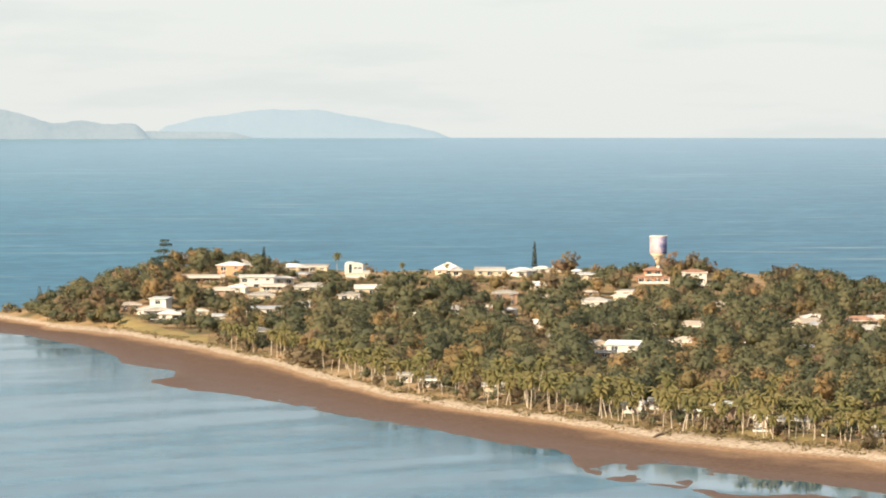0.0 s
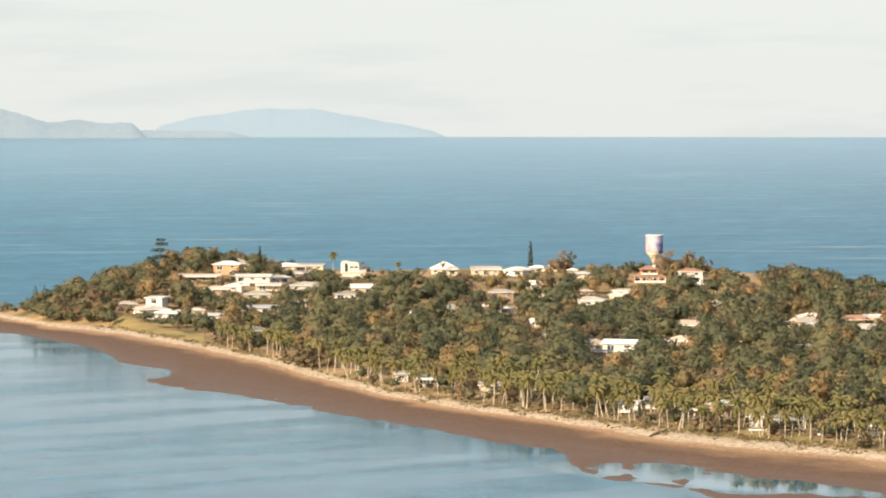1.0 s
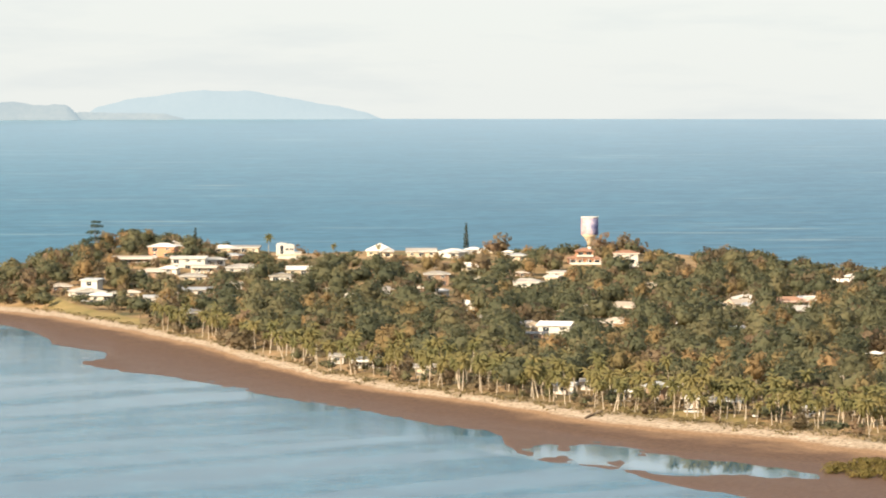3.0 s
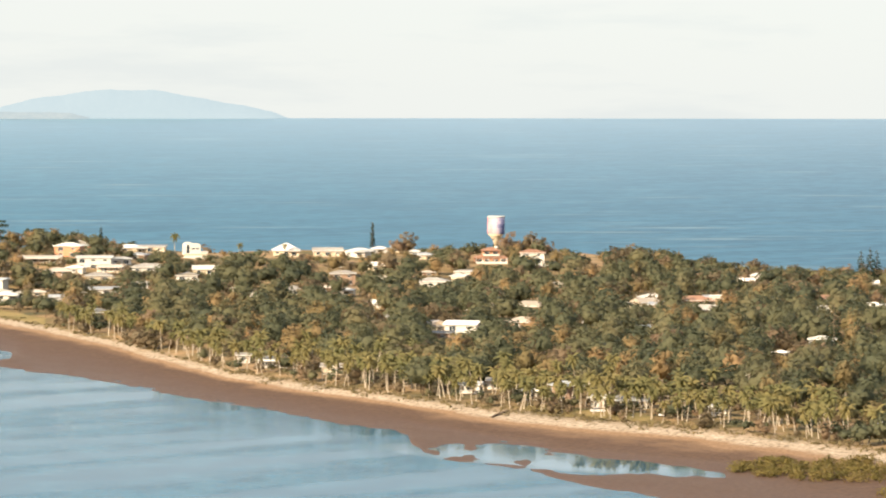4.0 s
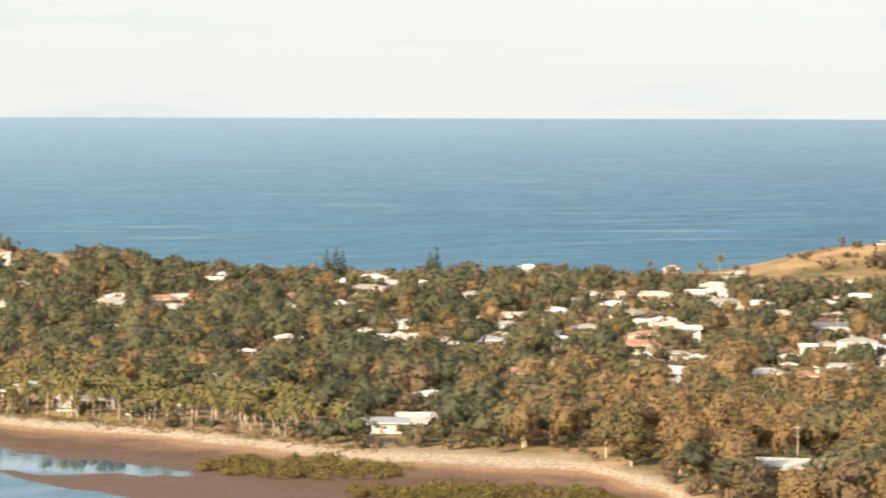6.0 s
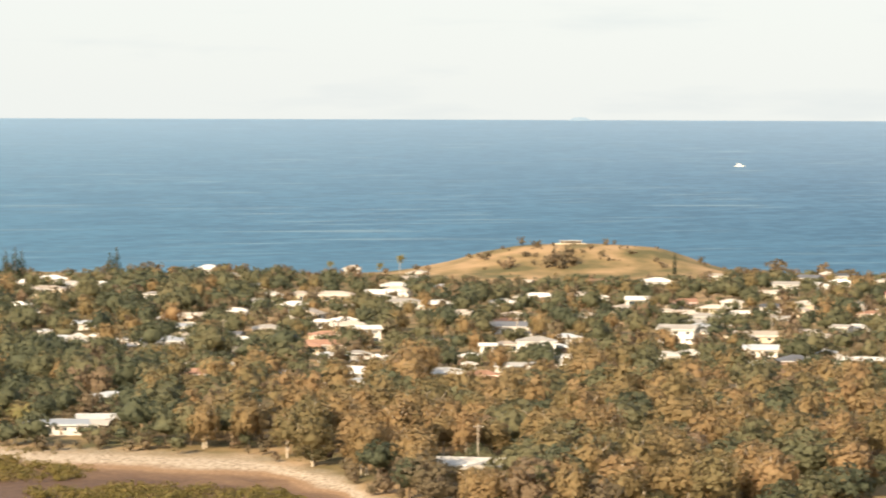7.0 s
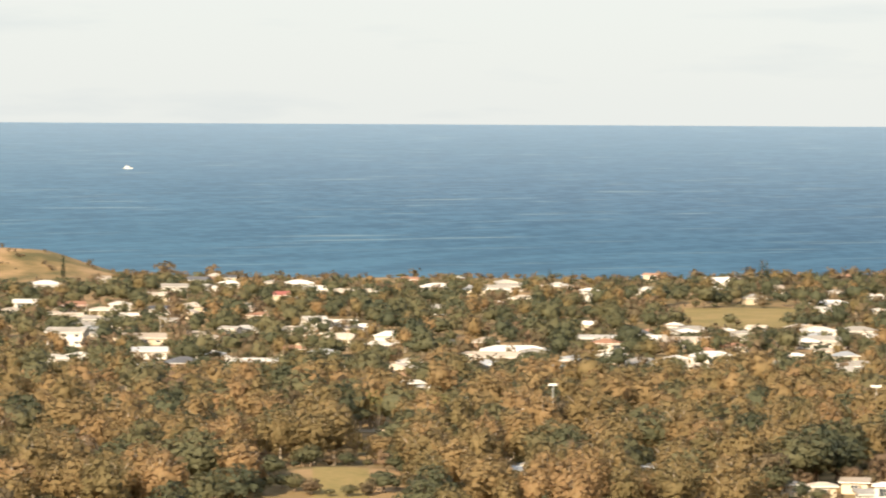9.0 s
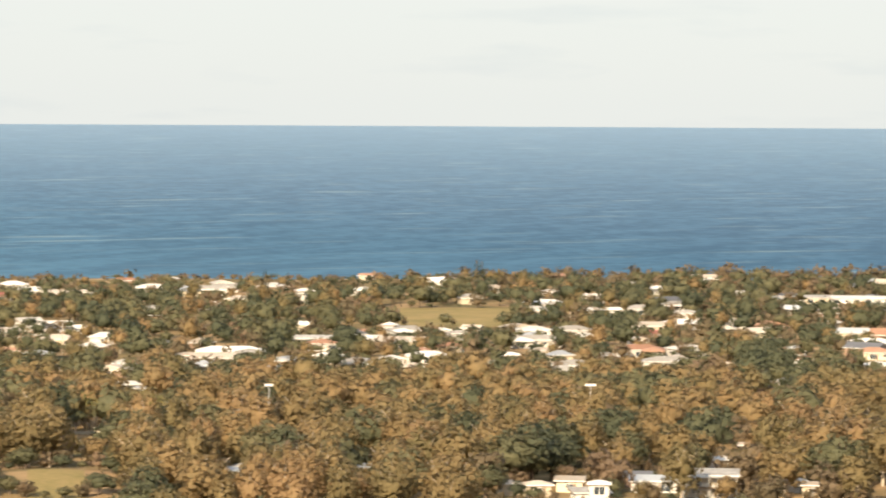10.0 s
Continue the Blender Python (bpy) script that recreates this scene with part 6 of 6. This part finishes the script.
SKYLINE = [(-6.61, -2.845), (-6.10, -2.637), (-5.69, -2.513), (-5.35, -2.388), (-4.76, -2.196), (-4.09, -2.046), (-3.67, -1.954), (-2.82, -1.972), (-2.57, -2.124), (-2.06, -2.243), (-1.39, -2.362), (-0.71, -2.294), (-0.03, -2.345), (0.98, -2.327), (1.83, -2.258), (2.67, -2.239), (3.52, -2.119), (4.27, -2.268), (4.61, -2.402), (5.03, -2.215), (5.62, -2.254), (6.04, -2.345), (6.61, -2.376), (6.30, -2.373), (6.89, -2.490), (7.65, -2.506), (8.58, -2.571), (9.26, -2.619), (10.70, -2.529), (11.54, -2.559), (12.21, -2.471), (13.22, -2.633), (10.90, -2.592), (12.16, -2.509), (12.75, -2.593), (14.52, -2.626), (15.11, -2.658), (19.00, -2.628), (19.76, -2.531), (20.86, -2.482), (21.45, -2.596), (24.12, -2.625), (23.61, -2.598), (27.42, -2.574), (28.68, -2.513), (29.56, -2.477), (32.10, -2.434), (35.18, -2.431)]  # azimuth and elevation of the treetops against the sea


def under_skyline(az, d):
    ragged = 2.8 * math.sin(az * 61 + d * 0.11) * math.sin(az * 23.7 + d * 0.07) - 0.4
    return EYE + d * math.tan(radians(float(along(SKYLINE, az)))) + ragged


# coconut palms along the beach, thinning inland
PALMS = [palm_meshes(palm_rng) for _ in range(9)]
palm_first = {}
palm_spots = []
for _ in range(5200):
    a = -3.4 + 13.4 * palm_rng.random() ** 0.85
    inland = 6 + (58 if a > -0.5 else 40) * palm_rng.random() ** 1.4
    if palm_rng.random() < 0.13:
        inland += 90 * palm_rng.random()
    d = float(along(BEACH_TOP, a)) + inland
    x, y = spot(a, d)
    s = 0.68 + 0.5 * palm_rng.random()
    near = 3.3 if inland < 70 else 6.0
    if len(palm_spots) >= 290 or any((x - u) ** 2 + (y - v) ** 2 < near ** 2 for u, v in palm_spots):
        continue
    if 7.9 < a and palm_rng.random() < (a - 7.9) / 1.6:
        continue
    if sight_limit(a, d, 1.0) < 0:
        continue
    palm_spots.append((x, y))
    g = int(palm_rng.integers(9))
    m = pose(x, y, float(height(x, y)) - 0.1, 0, 0, palm_rng.random() * 360) @ Matrix.Diagonal((s, s, s, 1))
    if g in palm_first:
        copy_thing(palm_first[g], m)
    else:
        ob = palm_first[g] = new("coconut_palm")
        tagged(ob, "tall coconut palm with a thin curved pale trunk", "palm", "coconut palms along the beach")
        part("trunk", PALMS[g][0], None, ob)
        part("crown", PALMS[g][1], None, ob)
        place_first(ob, m)
    SIGHT.append((a, 0.02, -d, 0.4))

# the wooded headland and the town behind the beach
town = [(broad, 5.5, 1.15, 2.0), (gum, 1.6, 0.65, 1.1), (scrub, 1.6, 1.0, 1.8)]
scatter(1040, 2290, -6.75, 12, 14.5, town, wood_rng, 0.95, off_clearings)
scatter(1030, 1420, -3.5, 10.5, 8, [(scrub, 3, 0.4, 0.9), (broad, 2, 0.4, 0.8)], wood_rng, 0.9, off_clearings, 2)
scatter(1420, 1900, -6.6, -0.5, 9, [(scrub, 3, 0.35, 0.8), (broad, 2, 0.35, 0.7)], wood_rng, 0.4, off_clearings)
scatter(1420, 1640, -3.6, -1.7, 8, [(scrub, 4, 0.6, 1.1), (broad, 2, 0.5, 0.9)], wood_rng, 0.85, off_clearings, 2)
scatter(1580, 2080, -6.6, -1.2, 9.5, [(scrub, 3, 0.6, 1.1), (broad, 3, 0.6, 1.1)], wood_rng, 0.6, off_clearings, 2)
for az, d, s in ((-2.02, 1480, 1.5), (-2.1, 1484, 1.2), (-1.93, 1476, 1.1), (8.7, 1072, 0.9), (8.95, 1075, 0.8)):
    (scrub if az < 0 else broad).plant(*spot(az, d), s, 1.25)
# the bushy tip of the headland
for k in range(34):
    az = -6.5 + 1.6 * wood_rng.random()
    d = float(along(BEACH_TOP, az)) + 4 + 30 * wood_rng.random()
    size = (2.2 + 2.2 * wood_rng.random()) if az < -6.2 else (4.5 + 4.5 * wood_rng.random())
    plant = broad if wood_rng.random() < 0.65 else scrub
    plant.plant(*spot(az, d), size / plant.tall, 1.15)
# the suburb on the flat land: garden trees, and low bushes about the houses
scatter(1270, 2380, 12, 37, 14.5, [(broad, 5, 0.8, 1.7), (gum, 2, 0.5, 0.95), (scrub, 2, 0.8, 1.5)], wood_rng, 0.95, off_clearings)
scatter(1290, 2200, 5, 37, 12, [(broad, 3, 0.32, 0.6), (scrub, 3, 0.3, 0.6)], wood_rng, 0.5, off_clearings)
# garden trees and bushes close before the houses
yard_rng = np.random.default_rng(31)
for a, half, d, z in [s for s in SIGHT if s[2] > 0 and s[0] > 5.5 and abs(s[0] - 17.05) > 0.02]:
    for k in range(int(yard_rng.integers(0, 4))):
        u, gap, size, kind = (yard_rng.random() - 0.5) * 3.0, 9 + 5 * yard_rng.random(), 3.0 + 4.0 * yard_rng.random(), yard_rng.random()
        if d > 1290 and off_clearings(a + u * half, d - gap):
            plant = broad if kind < 0.6 else scrub
            plant.plant(*spot(a + u * half, d - gap), size / plant.tall, 0.85 + 0.35 * kind)
# trees along the near edge of the playing field
for az, d, s in ((27.72, 1676, 1.0), (27.86, 1664, 0.9), (28.0, 1672, 0.6), (28.62, 1668, 0.8), (28.74, 1674, 0.55), (29.5, 1666, 0.9), (29.66, 1674, 1.0)):
    (broad if s > 0.7 else scrub).plant(*spot(az, d), s, 1.2)
# the belt of paperbarks in front of it
belt = lambda a, d: off_clearings(a, d) and (d > 925 or a < 21.3 or 23.9 < a < 29)
scatter(868, 1275, 11.2, 37, 13, [(gum, 7.5, 0.8, 1.3), (broad, 2, 1.2, 2.1), (scrub, 1.5, 1.2, 2.0)], wood_rng, 0.97, belt, 8, 1.08)
scatter(880, 1080, 9.5, 37, 9, [(scrub, 3, 0.4, 0.9), (broad, 3, 0.4, 0.9)], wood_rng, 0.5, belt, 2)
scatter(885, 935, 29, 36, 7, [(scrub, 3, 0.3, 0.6), (broad, 2, 0.3, 0.55)], wood_rng, 0.6, None, 2)
for k in range(22):
    around = k * 0.286
    az, d = 22.78 + 1.02 * math.cos(around), 962 + 30 * math.sin(around)
    (broad if k % 3 else scrub).plant(*spot(az, d), 0.28 + 0.16 * (k % 4), 1.3)
# the bushy hump by the shore that stands over the skyline
for k in range(9):
    x, y = spot(4.95 + 0.085 * k, 2046 + 9 * math.sin(k * 2.1))
    scrub.plant(x, y, 1.55 - 0.04 * abs(k - 3), 1.15)
for az, d, s in ((1.78, 2120, 1.6), (1.92, 2126, 1.7), (3.38, 2112, 1.8), (3.46, 2118, 1.5), (3.72, 2120, 1.75), (3.82, 2118, 1.6), (3.95, 2115, 1.3), (-1.07, 2030, 1.0), (16.36, 2126, 0.8), (17.75, 2122, 0.4), (17.0, 2070, 1.5), (16.85, 2064, 1.3), (17.12, 2066, 1.2), (16.95, 2056, 1.1), (16.72, 2060, 1.0), (16.2, 2062, 0.9), (16.1, 2058, 0.8), (17.62, 2118, 0.6), (16.62, 2124, 0.35), (16.55, 2066, 0.5)):
    scrub.plant(*spot(az, d), s, 1.15)

for k in range(60):
    az, d = 15.5 + 3.0 * palm_rng.random(), 2062 + 55 * palm_rng.random()
    scrub.plant(*spot(az, d), 0.16 + 0.5 * palm_rng.random() ** 2, 1.5)

# wind-bent she-oaks along the far shore
for k in range(230):
    az, d = 6.5 + 29 * palm_rng.random(), 0.0
    d = float(along(FAR_COAST, az)) - 45 - 45 * palm_rng.random()
    if not 15.2 < az < 19.0:
        x, y = spot(az, d)
        room = under_skyline(az, d) + 3.2 * palm_rng.random() - float(height(x, y))
        scrub.plant(x, y, min(1.5, max(0.5, room / 7)), 1.1 + 0.4 * palm_rng.random())
for p in (gum, broad, scrub):
    p.grow(wood_rng)


# ---- single trees ----
pine_rng = np.random.default_rng(31)
PINES = [norfolk_meshes(pine_rng, w) for w in (0.55, 1.0, 1.3)]
pine_first = {}
# azimuth, distance, height, growth
for az, d, tall, g in ((1.37, 2145, 17, 0), (-2.68, 1960, 15, 0), (-2.60, 1966, 10, 1), (8.66, 1960, 19, 1), (8.80, 1962, 20, 1), (8.90, 1966, 18.5, 1), (8.27, 1429, 21, 1), (8.62, 1440, 15, 2),
                       (10.21, 2011, 16, 1), (10.31, 2000, 19, 1), (29.09, 1966, 18, 2), (29.16, 1972, 17, 1), (25.92, 1918, 14, 2), (26.26, 1915, 13, 1), (-6.02, 1858, 14.5, 2), (-5.88, 1864, 13, 2), (-5.75, 1850, 9, 1), (-2.22, 1800, 13, 1), (18.65, 2040, 14, 0), (0.60, 1800, 12, 1)):
    x, y = spot(az, d)
    m = pose(x, y, float(height(x, y)) - 0.1, 0, 0, az * 40) @ Matrix.Diagonal((tall / 16, tall / 16, tall / 16, 1))
    if g in pine_first:
        copy_thing(pine_first[g], m)
        continue
    ob = pine_first[g] = new("norfolk_pine")
    tagged(ob, "tall dark green Norfolk pine standing over the roofs", "tree", "Norfolk pines")
    part("trunk", PINES[g][0], None, ob)
    part("crown", PINES[g][1], None, ob)
    place_first(ob, m)
# a wind-shaped pine on the headland, in flat tiers
x, y = spot(-4.17, 2000)
tier = new("wind_shaped_pine")
tier.matrix_basis = pose(x, y, float(height(x, y)) - 0.1) @ Matrix.Diagonal((1.15, 1.15, 1.5, 1))
tagged(tier, "dark old pine with flat tiers on the headland", "tree")
part("trunk", trunk_mesh("tier_trunk", bark_brown, pine_rng, 11, 0.22, 3), None, tier)
tv, tn = leaf_quads(pine_rng, 420, [(0.2, 0, 5.0, 4.6, 4.6, 0.8), (-0.8, 0, 7.4, 3.6, 3.6, 0.7), (0.6, 0, 9.6, 3.2, 3.2, 0.7), (0.3, 0, 11.0, 2.4, 2.4, 0.5)], 0.8)
part("crown", mesh_of("tier_crown", tv, quad_faces(420), [leaf_pine], normals=tn), None, tier)
# lone palms on the skyline
for az, d, s in ((-1.58, 2041, 1.05), (14.54, 2080, 1.0), (14.24, 2032, 0.85), (13.5, 2060, 0.8), (0.05, 2060, 0.7), (-0.62, 2040, 0.75)):
    x, y = spot(az, d)
    copy_thing(palm_first[1], pose(x, y, float(height(x, y)) - 0.1, 0, 0, az * 70) @ Matrix.Diagonal((s, s, s, 1)))
# palms by the park
for k in range(14):
    az, d = (23.1 + 0.13 * (k % 7) if k < 10 else 24.1 + 0.08 * (k % 4)), 1128 + 5 * math.sin(k * 2.7)
    x, y = spot(az, d)
    copy_thing(palm_first[k % 5], pose(x, y, float(height(x, y)) - 0.1, 0, 0, k * 77) @ Matrix.Diagonal((1.1, 1.1, 1.05, 1)))
for ob, m in TEMPLATE_POSES:
    ob.matrix_basis = m

# mangroves on the mud
man_rng = np.random.default_rng(41)
mv, mn, mt = [], [], []
for az0, az1, d0, d1, count in ((6.75, 10.0, 992, 1042, 210), (9.0, 13.2, 925, 972, 210)):
    for _ in range(count):
        u, v = man_rng.random(), man_rng.random()
        a, d = az0 + (az1 - az0) * u, d0 + (d1 - d0) * v
        # a long leaf-shaped patch with a ragged edge
        if abs(v - (0.75 - 0.45 * u)) > (0.16 + 0.34 * math.sin(math.pi * min(1, u * 1.05)) ** 0.7) * (0.8 + 0.4 * man_rng.random()):
            continue
        x, y = spot(a, d)
        s = 0.6 + 0.55 * man_rng.random()
        q, qn = leaf_quads(man_rng, 90, shrub_lobes(man_rng), 0.62)
        mv.append(q * np.array([s * 1.15, s * 1.15, s]) + np.array([x, y, float(height(x, y)) - 0.3]))
        mn.append(qn)
        mt.append(np.full(len(q), man_rng.random()))
mv, mt = np.concatenate(mv), np.concatenate(mt)
tagged(new("mangrove_scrub", mesh_of("mangrove_scrub", mv, quad_faces(len(mv) // 4), [leaf_mangrove], None, mt, normals=np.concatenate(mn))), "low yellow-green mangrove scrub on the mud flat", "mangroves", kind="stuff")


# tussocks of dune grass, beach vines and wrack along the top of the sand
dune_rng = np.random.default_rng(53)
dv, dn, dt = [], [], []
for _ in range(1300):
    a = -5.2 + 14.6 * dune_rng.random()
    d = float(along(BEACH_TOP, a)) + 3 + 14 * (dune_rng.random() + dune_rng.random() - 1) + 4 * math.sin(a * 9)
    x, y = spot(a, d)
    s = 0.35 + 0.6 * dune_rng.random() ** 2
    q, qn = leaf_quads(dune_rng, 9, [(0, 0, 0.5, 1.7, 1.7, 0.7)], 1.1)
    dv.append(q * s + np.array([x, y, float(height(x, y)) - 0.1]))
    dn.append(qn)
    dt.append(np.full(len(q), dune_rng.random()))
dv, dt = np.concatenate(dv), np.concatenate(dt)
tagged(new("dune_grass", mesh_of("dune_grass", dv, quad_faces(len(dv) // 4), [leaf_dune], None, dt, normals=np.concatenate(dn))), "straw-coloured dune grass and vines along the sand", "dune grass", kind="stuff")


# ---- poles, boat, driftwood ----
def utility_pole(az, d, tall):
    x, y = spot(az, d)
    ob = new("utility_pole")
    ob.matrix_basis = pose(x, y, float(height(x, y)), 0, 0, -az + 20)
    tagged(ob, "grey timber power pole with a crossarm", "power pole", "power poles of the town")
    bm = bmesh.new()
    tube(bm, [(0, 0, -0.5), (0, 0, tall)], [0.19, 0.13], 8)
    part("pole", bm, bark_pale, ob)
    part("crossarm", block(-1.3, 1.3, -0.2, -0.08, tall - 0.9, tall - 0.75), timber, ob)
    for px in (-1.15, -0.45, 0.45, 1.15):
        part("insulator", block(px - 0.06, px + 0.06, -0.2, -0.08, tall - 0.745, tall - 0.5), trim_paint, ob)


def floodlight(az, d, tall, heads):
    x, y = spot(az, d)
    ob = new("floodlight_mast")
    ob.matrix_basis = pose(x, y, float(height(x, y)), 0, 0, -az)
    tagged(ob, "tall grey steel floodlight mast among trees", "light mast", "floodlight masts")
    bm = bmesh.new()
    tube(bm, [(0, 0, -0.5), (0, 0, tall)], [0.22, 0.12], 10)
    part("mast", bm, metal_grey, ob)
    part("bracket", block(-1.4, 1.4, -0.1, 0.1, tall - 0.25, tall - 0.1), metal_grey, ob)
    for i in range(heads):
        px = (i - (heads - 1) / 2) * 0.8
        part("lamp_head", block(px - 0.33, px + 0.33, -0.5, -0.12, tall - 0.1, tall + 0.5), trim_paint, ob)


for az, d, tall in ((-1.42, 1807, 9.5), (-0.72, 1762, 9.5), (-2.94, 1720, 9.5), (3.16, 1585, 11.5), (2.78, 1579, 9.5), (7.01, 1198, 10.5), (27.62, 1042, 12), (15.72, 997, 11.5), (13.95, 1009, 11.5), (5.6, 1700, 10), (0.9, 1905, 10), (11.9, 1500, 10), (16.3, 1520, 10), (20.1, 1560, 10), (22.9, 1480, 11)):
    utility_pole(az, d, tall)
for az, d, tall, heads in ((25.98, 1093, 16, 3), (30.80, 1087, 17, 4), (26.59, 1087, 12, 2), (25.53, 1081, 10, 2)):
    floodlight(az, d, tall, heads)

bx, by = spot(19.607, 4090)
boat = new("motor_launch")
boat.matrix_basis = pose(bx, by, 28.3, 0, 0, -25)
tagged(boat, "small white motor launch on the open sea", "boat")
hull = bmesh.new()
rows = []
for k in range(7):
    q = k / 6
    half = 1.7 * (1 - max(0, q - 0.45) ** 2 * 3.2)
    px = -4.6 + 9.6 * q
    rows.append([hull.verts.new(p) for p in ((px, -half, 1.2 + 0.5 * q), (px, -half * 0.7, -0.2), (px, 0, -0.5), (px, half * 0.7, -0.2), (px, half, 1.2 + 0.5 * q))])
for a, b in zip(rows, rows[1:]):
    for k in range(4):
        hull.faces.new((a[k], b[k], b[k + 1], a[k + 1]))
    hull.faces.new((a[4], b[4], b[0], a[0]))
hull.faces.new(rows[0])
hull.faces.new(rows[-1][::-1])
part("hull", hull, wall_white, boat)
part("cabin", block(-2.6, 1.6, -1.2, 1.2, 1.45, 3.2), wall_white, boat)
part("windscreen", block(1.61, 1.7, -1.0, 1.0, 2.2, 3.0), glass, boat)
part("canopy", block(-3.4, 1.9, -1.3, 1.3, 3.21, 3.35), trim_paint, boat)

dx, dy = spot(3.28, 1178)
drift = new("fallen_tree")
drift.matrix_basis = pose(dx, dy, float(height(dx, dy)) + 0.15, 0, 0, 25)
tagged(drift, "dark fallen tree trunk lying across the sand", "driftwood")
bm = bmesh.new()
tube(bm, [(-4.6, -3, -0.5), (-2, -1.2, 0.1), (1.5, 0.6, 0.45), (4.4, 2.4, 0.9)], [0.34, 0.42, 0.38, 0.2], 8)
part("trunk", bm, bark_brown, drift)
for k, (px, py) in enumerate(((-2, -1.2), (0.5, 0.1), (2.4, 1.2))):
    bm = bmesh.new()
    tube(bm, [(px, py, 0.2), (px + 1.0, py - 0.8 + 0.7 * k, 0.9), (px + 1.6, py - 1.4 + 1.2 * k, 1.2)], [0.16, 0.11, 0.04], 6)
    part("branch", bm, bark_brown, drift)

lx, ly = spot(23.3, 1118)
fence = new("low_wall")
fence.matrix_basis = pose(lx, ly, float(height(lx, ly)) - 0.1, 0, 0, -23.3)
tagged(fence, "long low pale concrete wall beside the park", "wall")
part("wall_body", block(-10, 10, -0.12, 0.12, -0.2, 0.75), wall_cream, fence)
part("coping", block(-10.1, 10.1, -0.18, 0.18, 0.755, 0.87), wall_cream, fence)


# ---- parked cars ----
paint_white = material("car_paint_white", [(0.60, 0.60, 0.60), (0.68, 0.68, 0.67)], 0.3, 0.6, spec=0.5)
paint_dark = material("car_paint_dark", [(0.03, 0.035, 0.045), (0.05, 0.055, 0.065)], 0.3, 0.6, spec=0.5)
paint_red = material("car_paint_red", [(0.26, 0.03, 0.025), (0.32, 0.045, 0.035)], 0.3, 0.6, spec=0.5)
rubber = material("rubber", [(0.02, 0.02, 0.02), (0.035, 0.035, 0.035)], 0.9, 2.0)


def parked_car(az, d, turn, paint, label):
    """A small car: shaped body, glazed cabin, four wheels with rims."""
    x, y = spot(az, d)
    ob = new("car")
    ob.matrix_basis = pose(x, y, float(height(x, y)) + 0.02, 0, 0, -az + turn)
    tagged(ob, label, "car", "parked cars")
    part("body", slab_of([(-2.2, 0.35), (2.2, 0.35), (2.25, 0.7), (1.9, 0.86), (0.95, 0.98), (-1.9, 1.0), (-2.25, 0.85)], -0.88, 0.88), paint, ob)
    part("cabin_glass", slab_of([(-1.7, 1.0), (0.95, 0.98), (0.35, 1.4), (-1.25, 1.42)], -0.74, 0.74), glass, ob)
    part("roof", slab_of([(-1.27, 1.42), (0.36, 1.4), (0.2, 1.48), (-1.15, 1.5)], -0.72, 0.72), paint, ob)
    for wx in (-1.4, 1.4):
        for wy in (-0.9, 0.74):
            bm = bmesh.new()
            tube(bm, [(wx, wy, 0.32), (wx, wy + 0.16, 0.32)], [0.32, 0.32], 14)
            wheel = part("wheel", bm, rubber, ob)
            bm = bmesh.new()
            side = wy - 0.012 if wy < 0 else wy + 0.16
            tube(bm, [(wx, side, 0.32), (wx, side + 0.012, 0.32)], [0.19, 0.19], 12)
            part("rim", bm, metal_grey, wheel)


for az, d, turn, paint, tone in ((-4.33, 1772, 20, paint_white, "white"), (-4.22, 1768, 75, paint_dark, "dark grey"), (-4.12, 1766, 60, paint_white, "white"), (-3.98, 1762, 85, paint_red, "red"),
                                 (4.75, 1176, 15, paint_white, "white"), (5.72, 1161, 80, paint_white, "white"), (30.1, 905, 30, paint_dark, "dark grey"), (30.35, 902, 25, paint_white, "white"), (31.35, 912, 10, paint_red, "red"), (33.4, 915, 70, paint_white, "white")):
    parked_car(az, d, turn, paint, tone + " family car parked on grass beside houses")
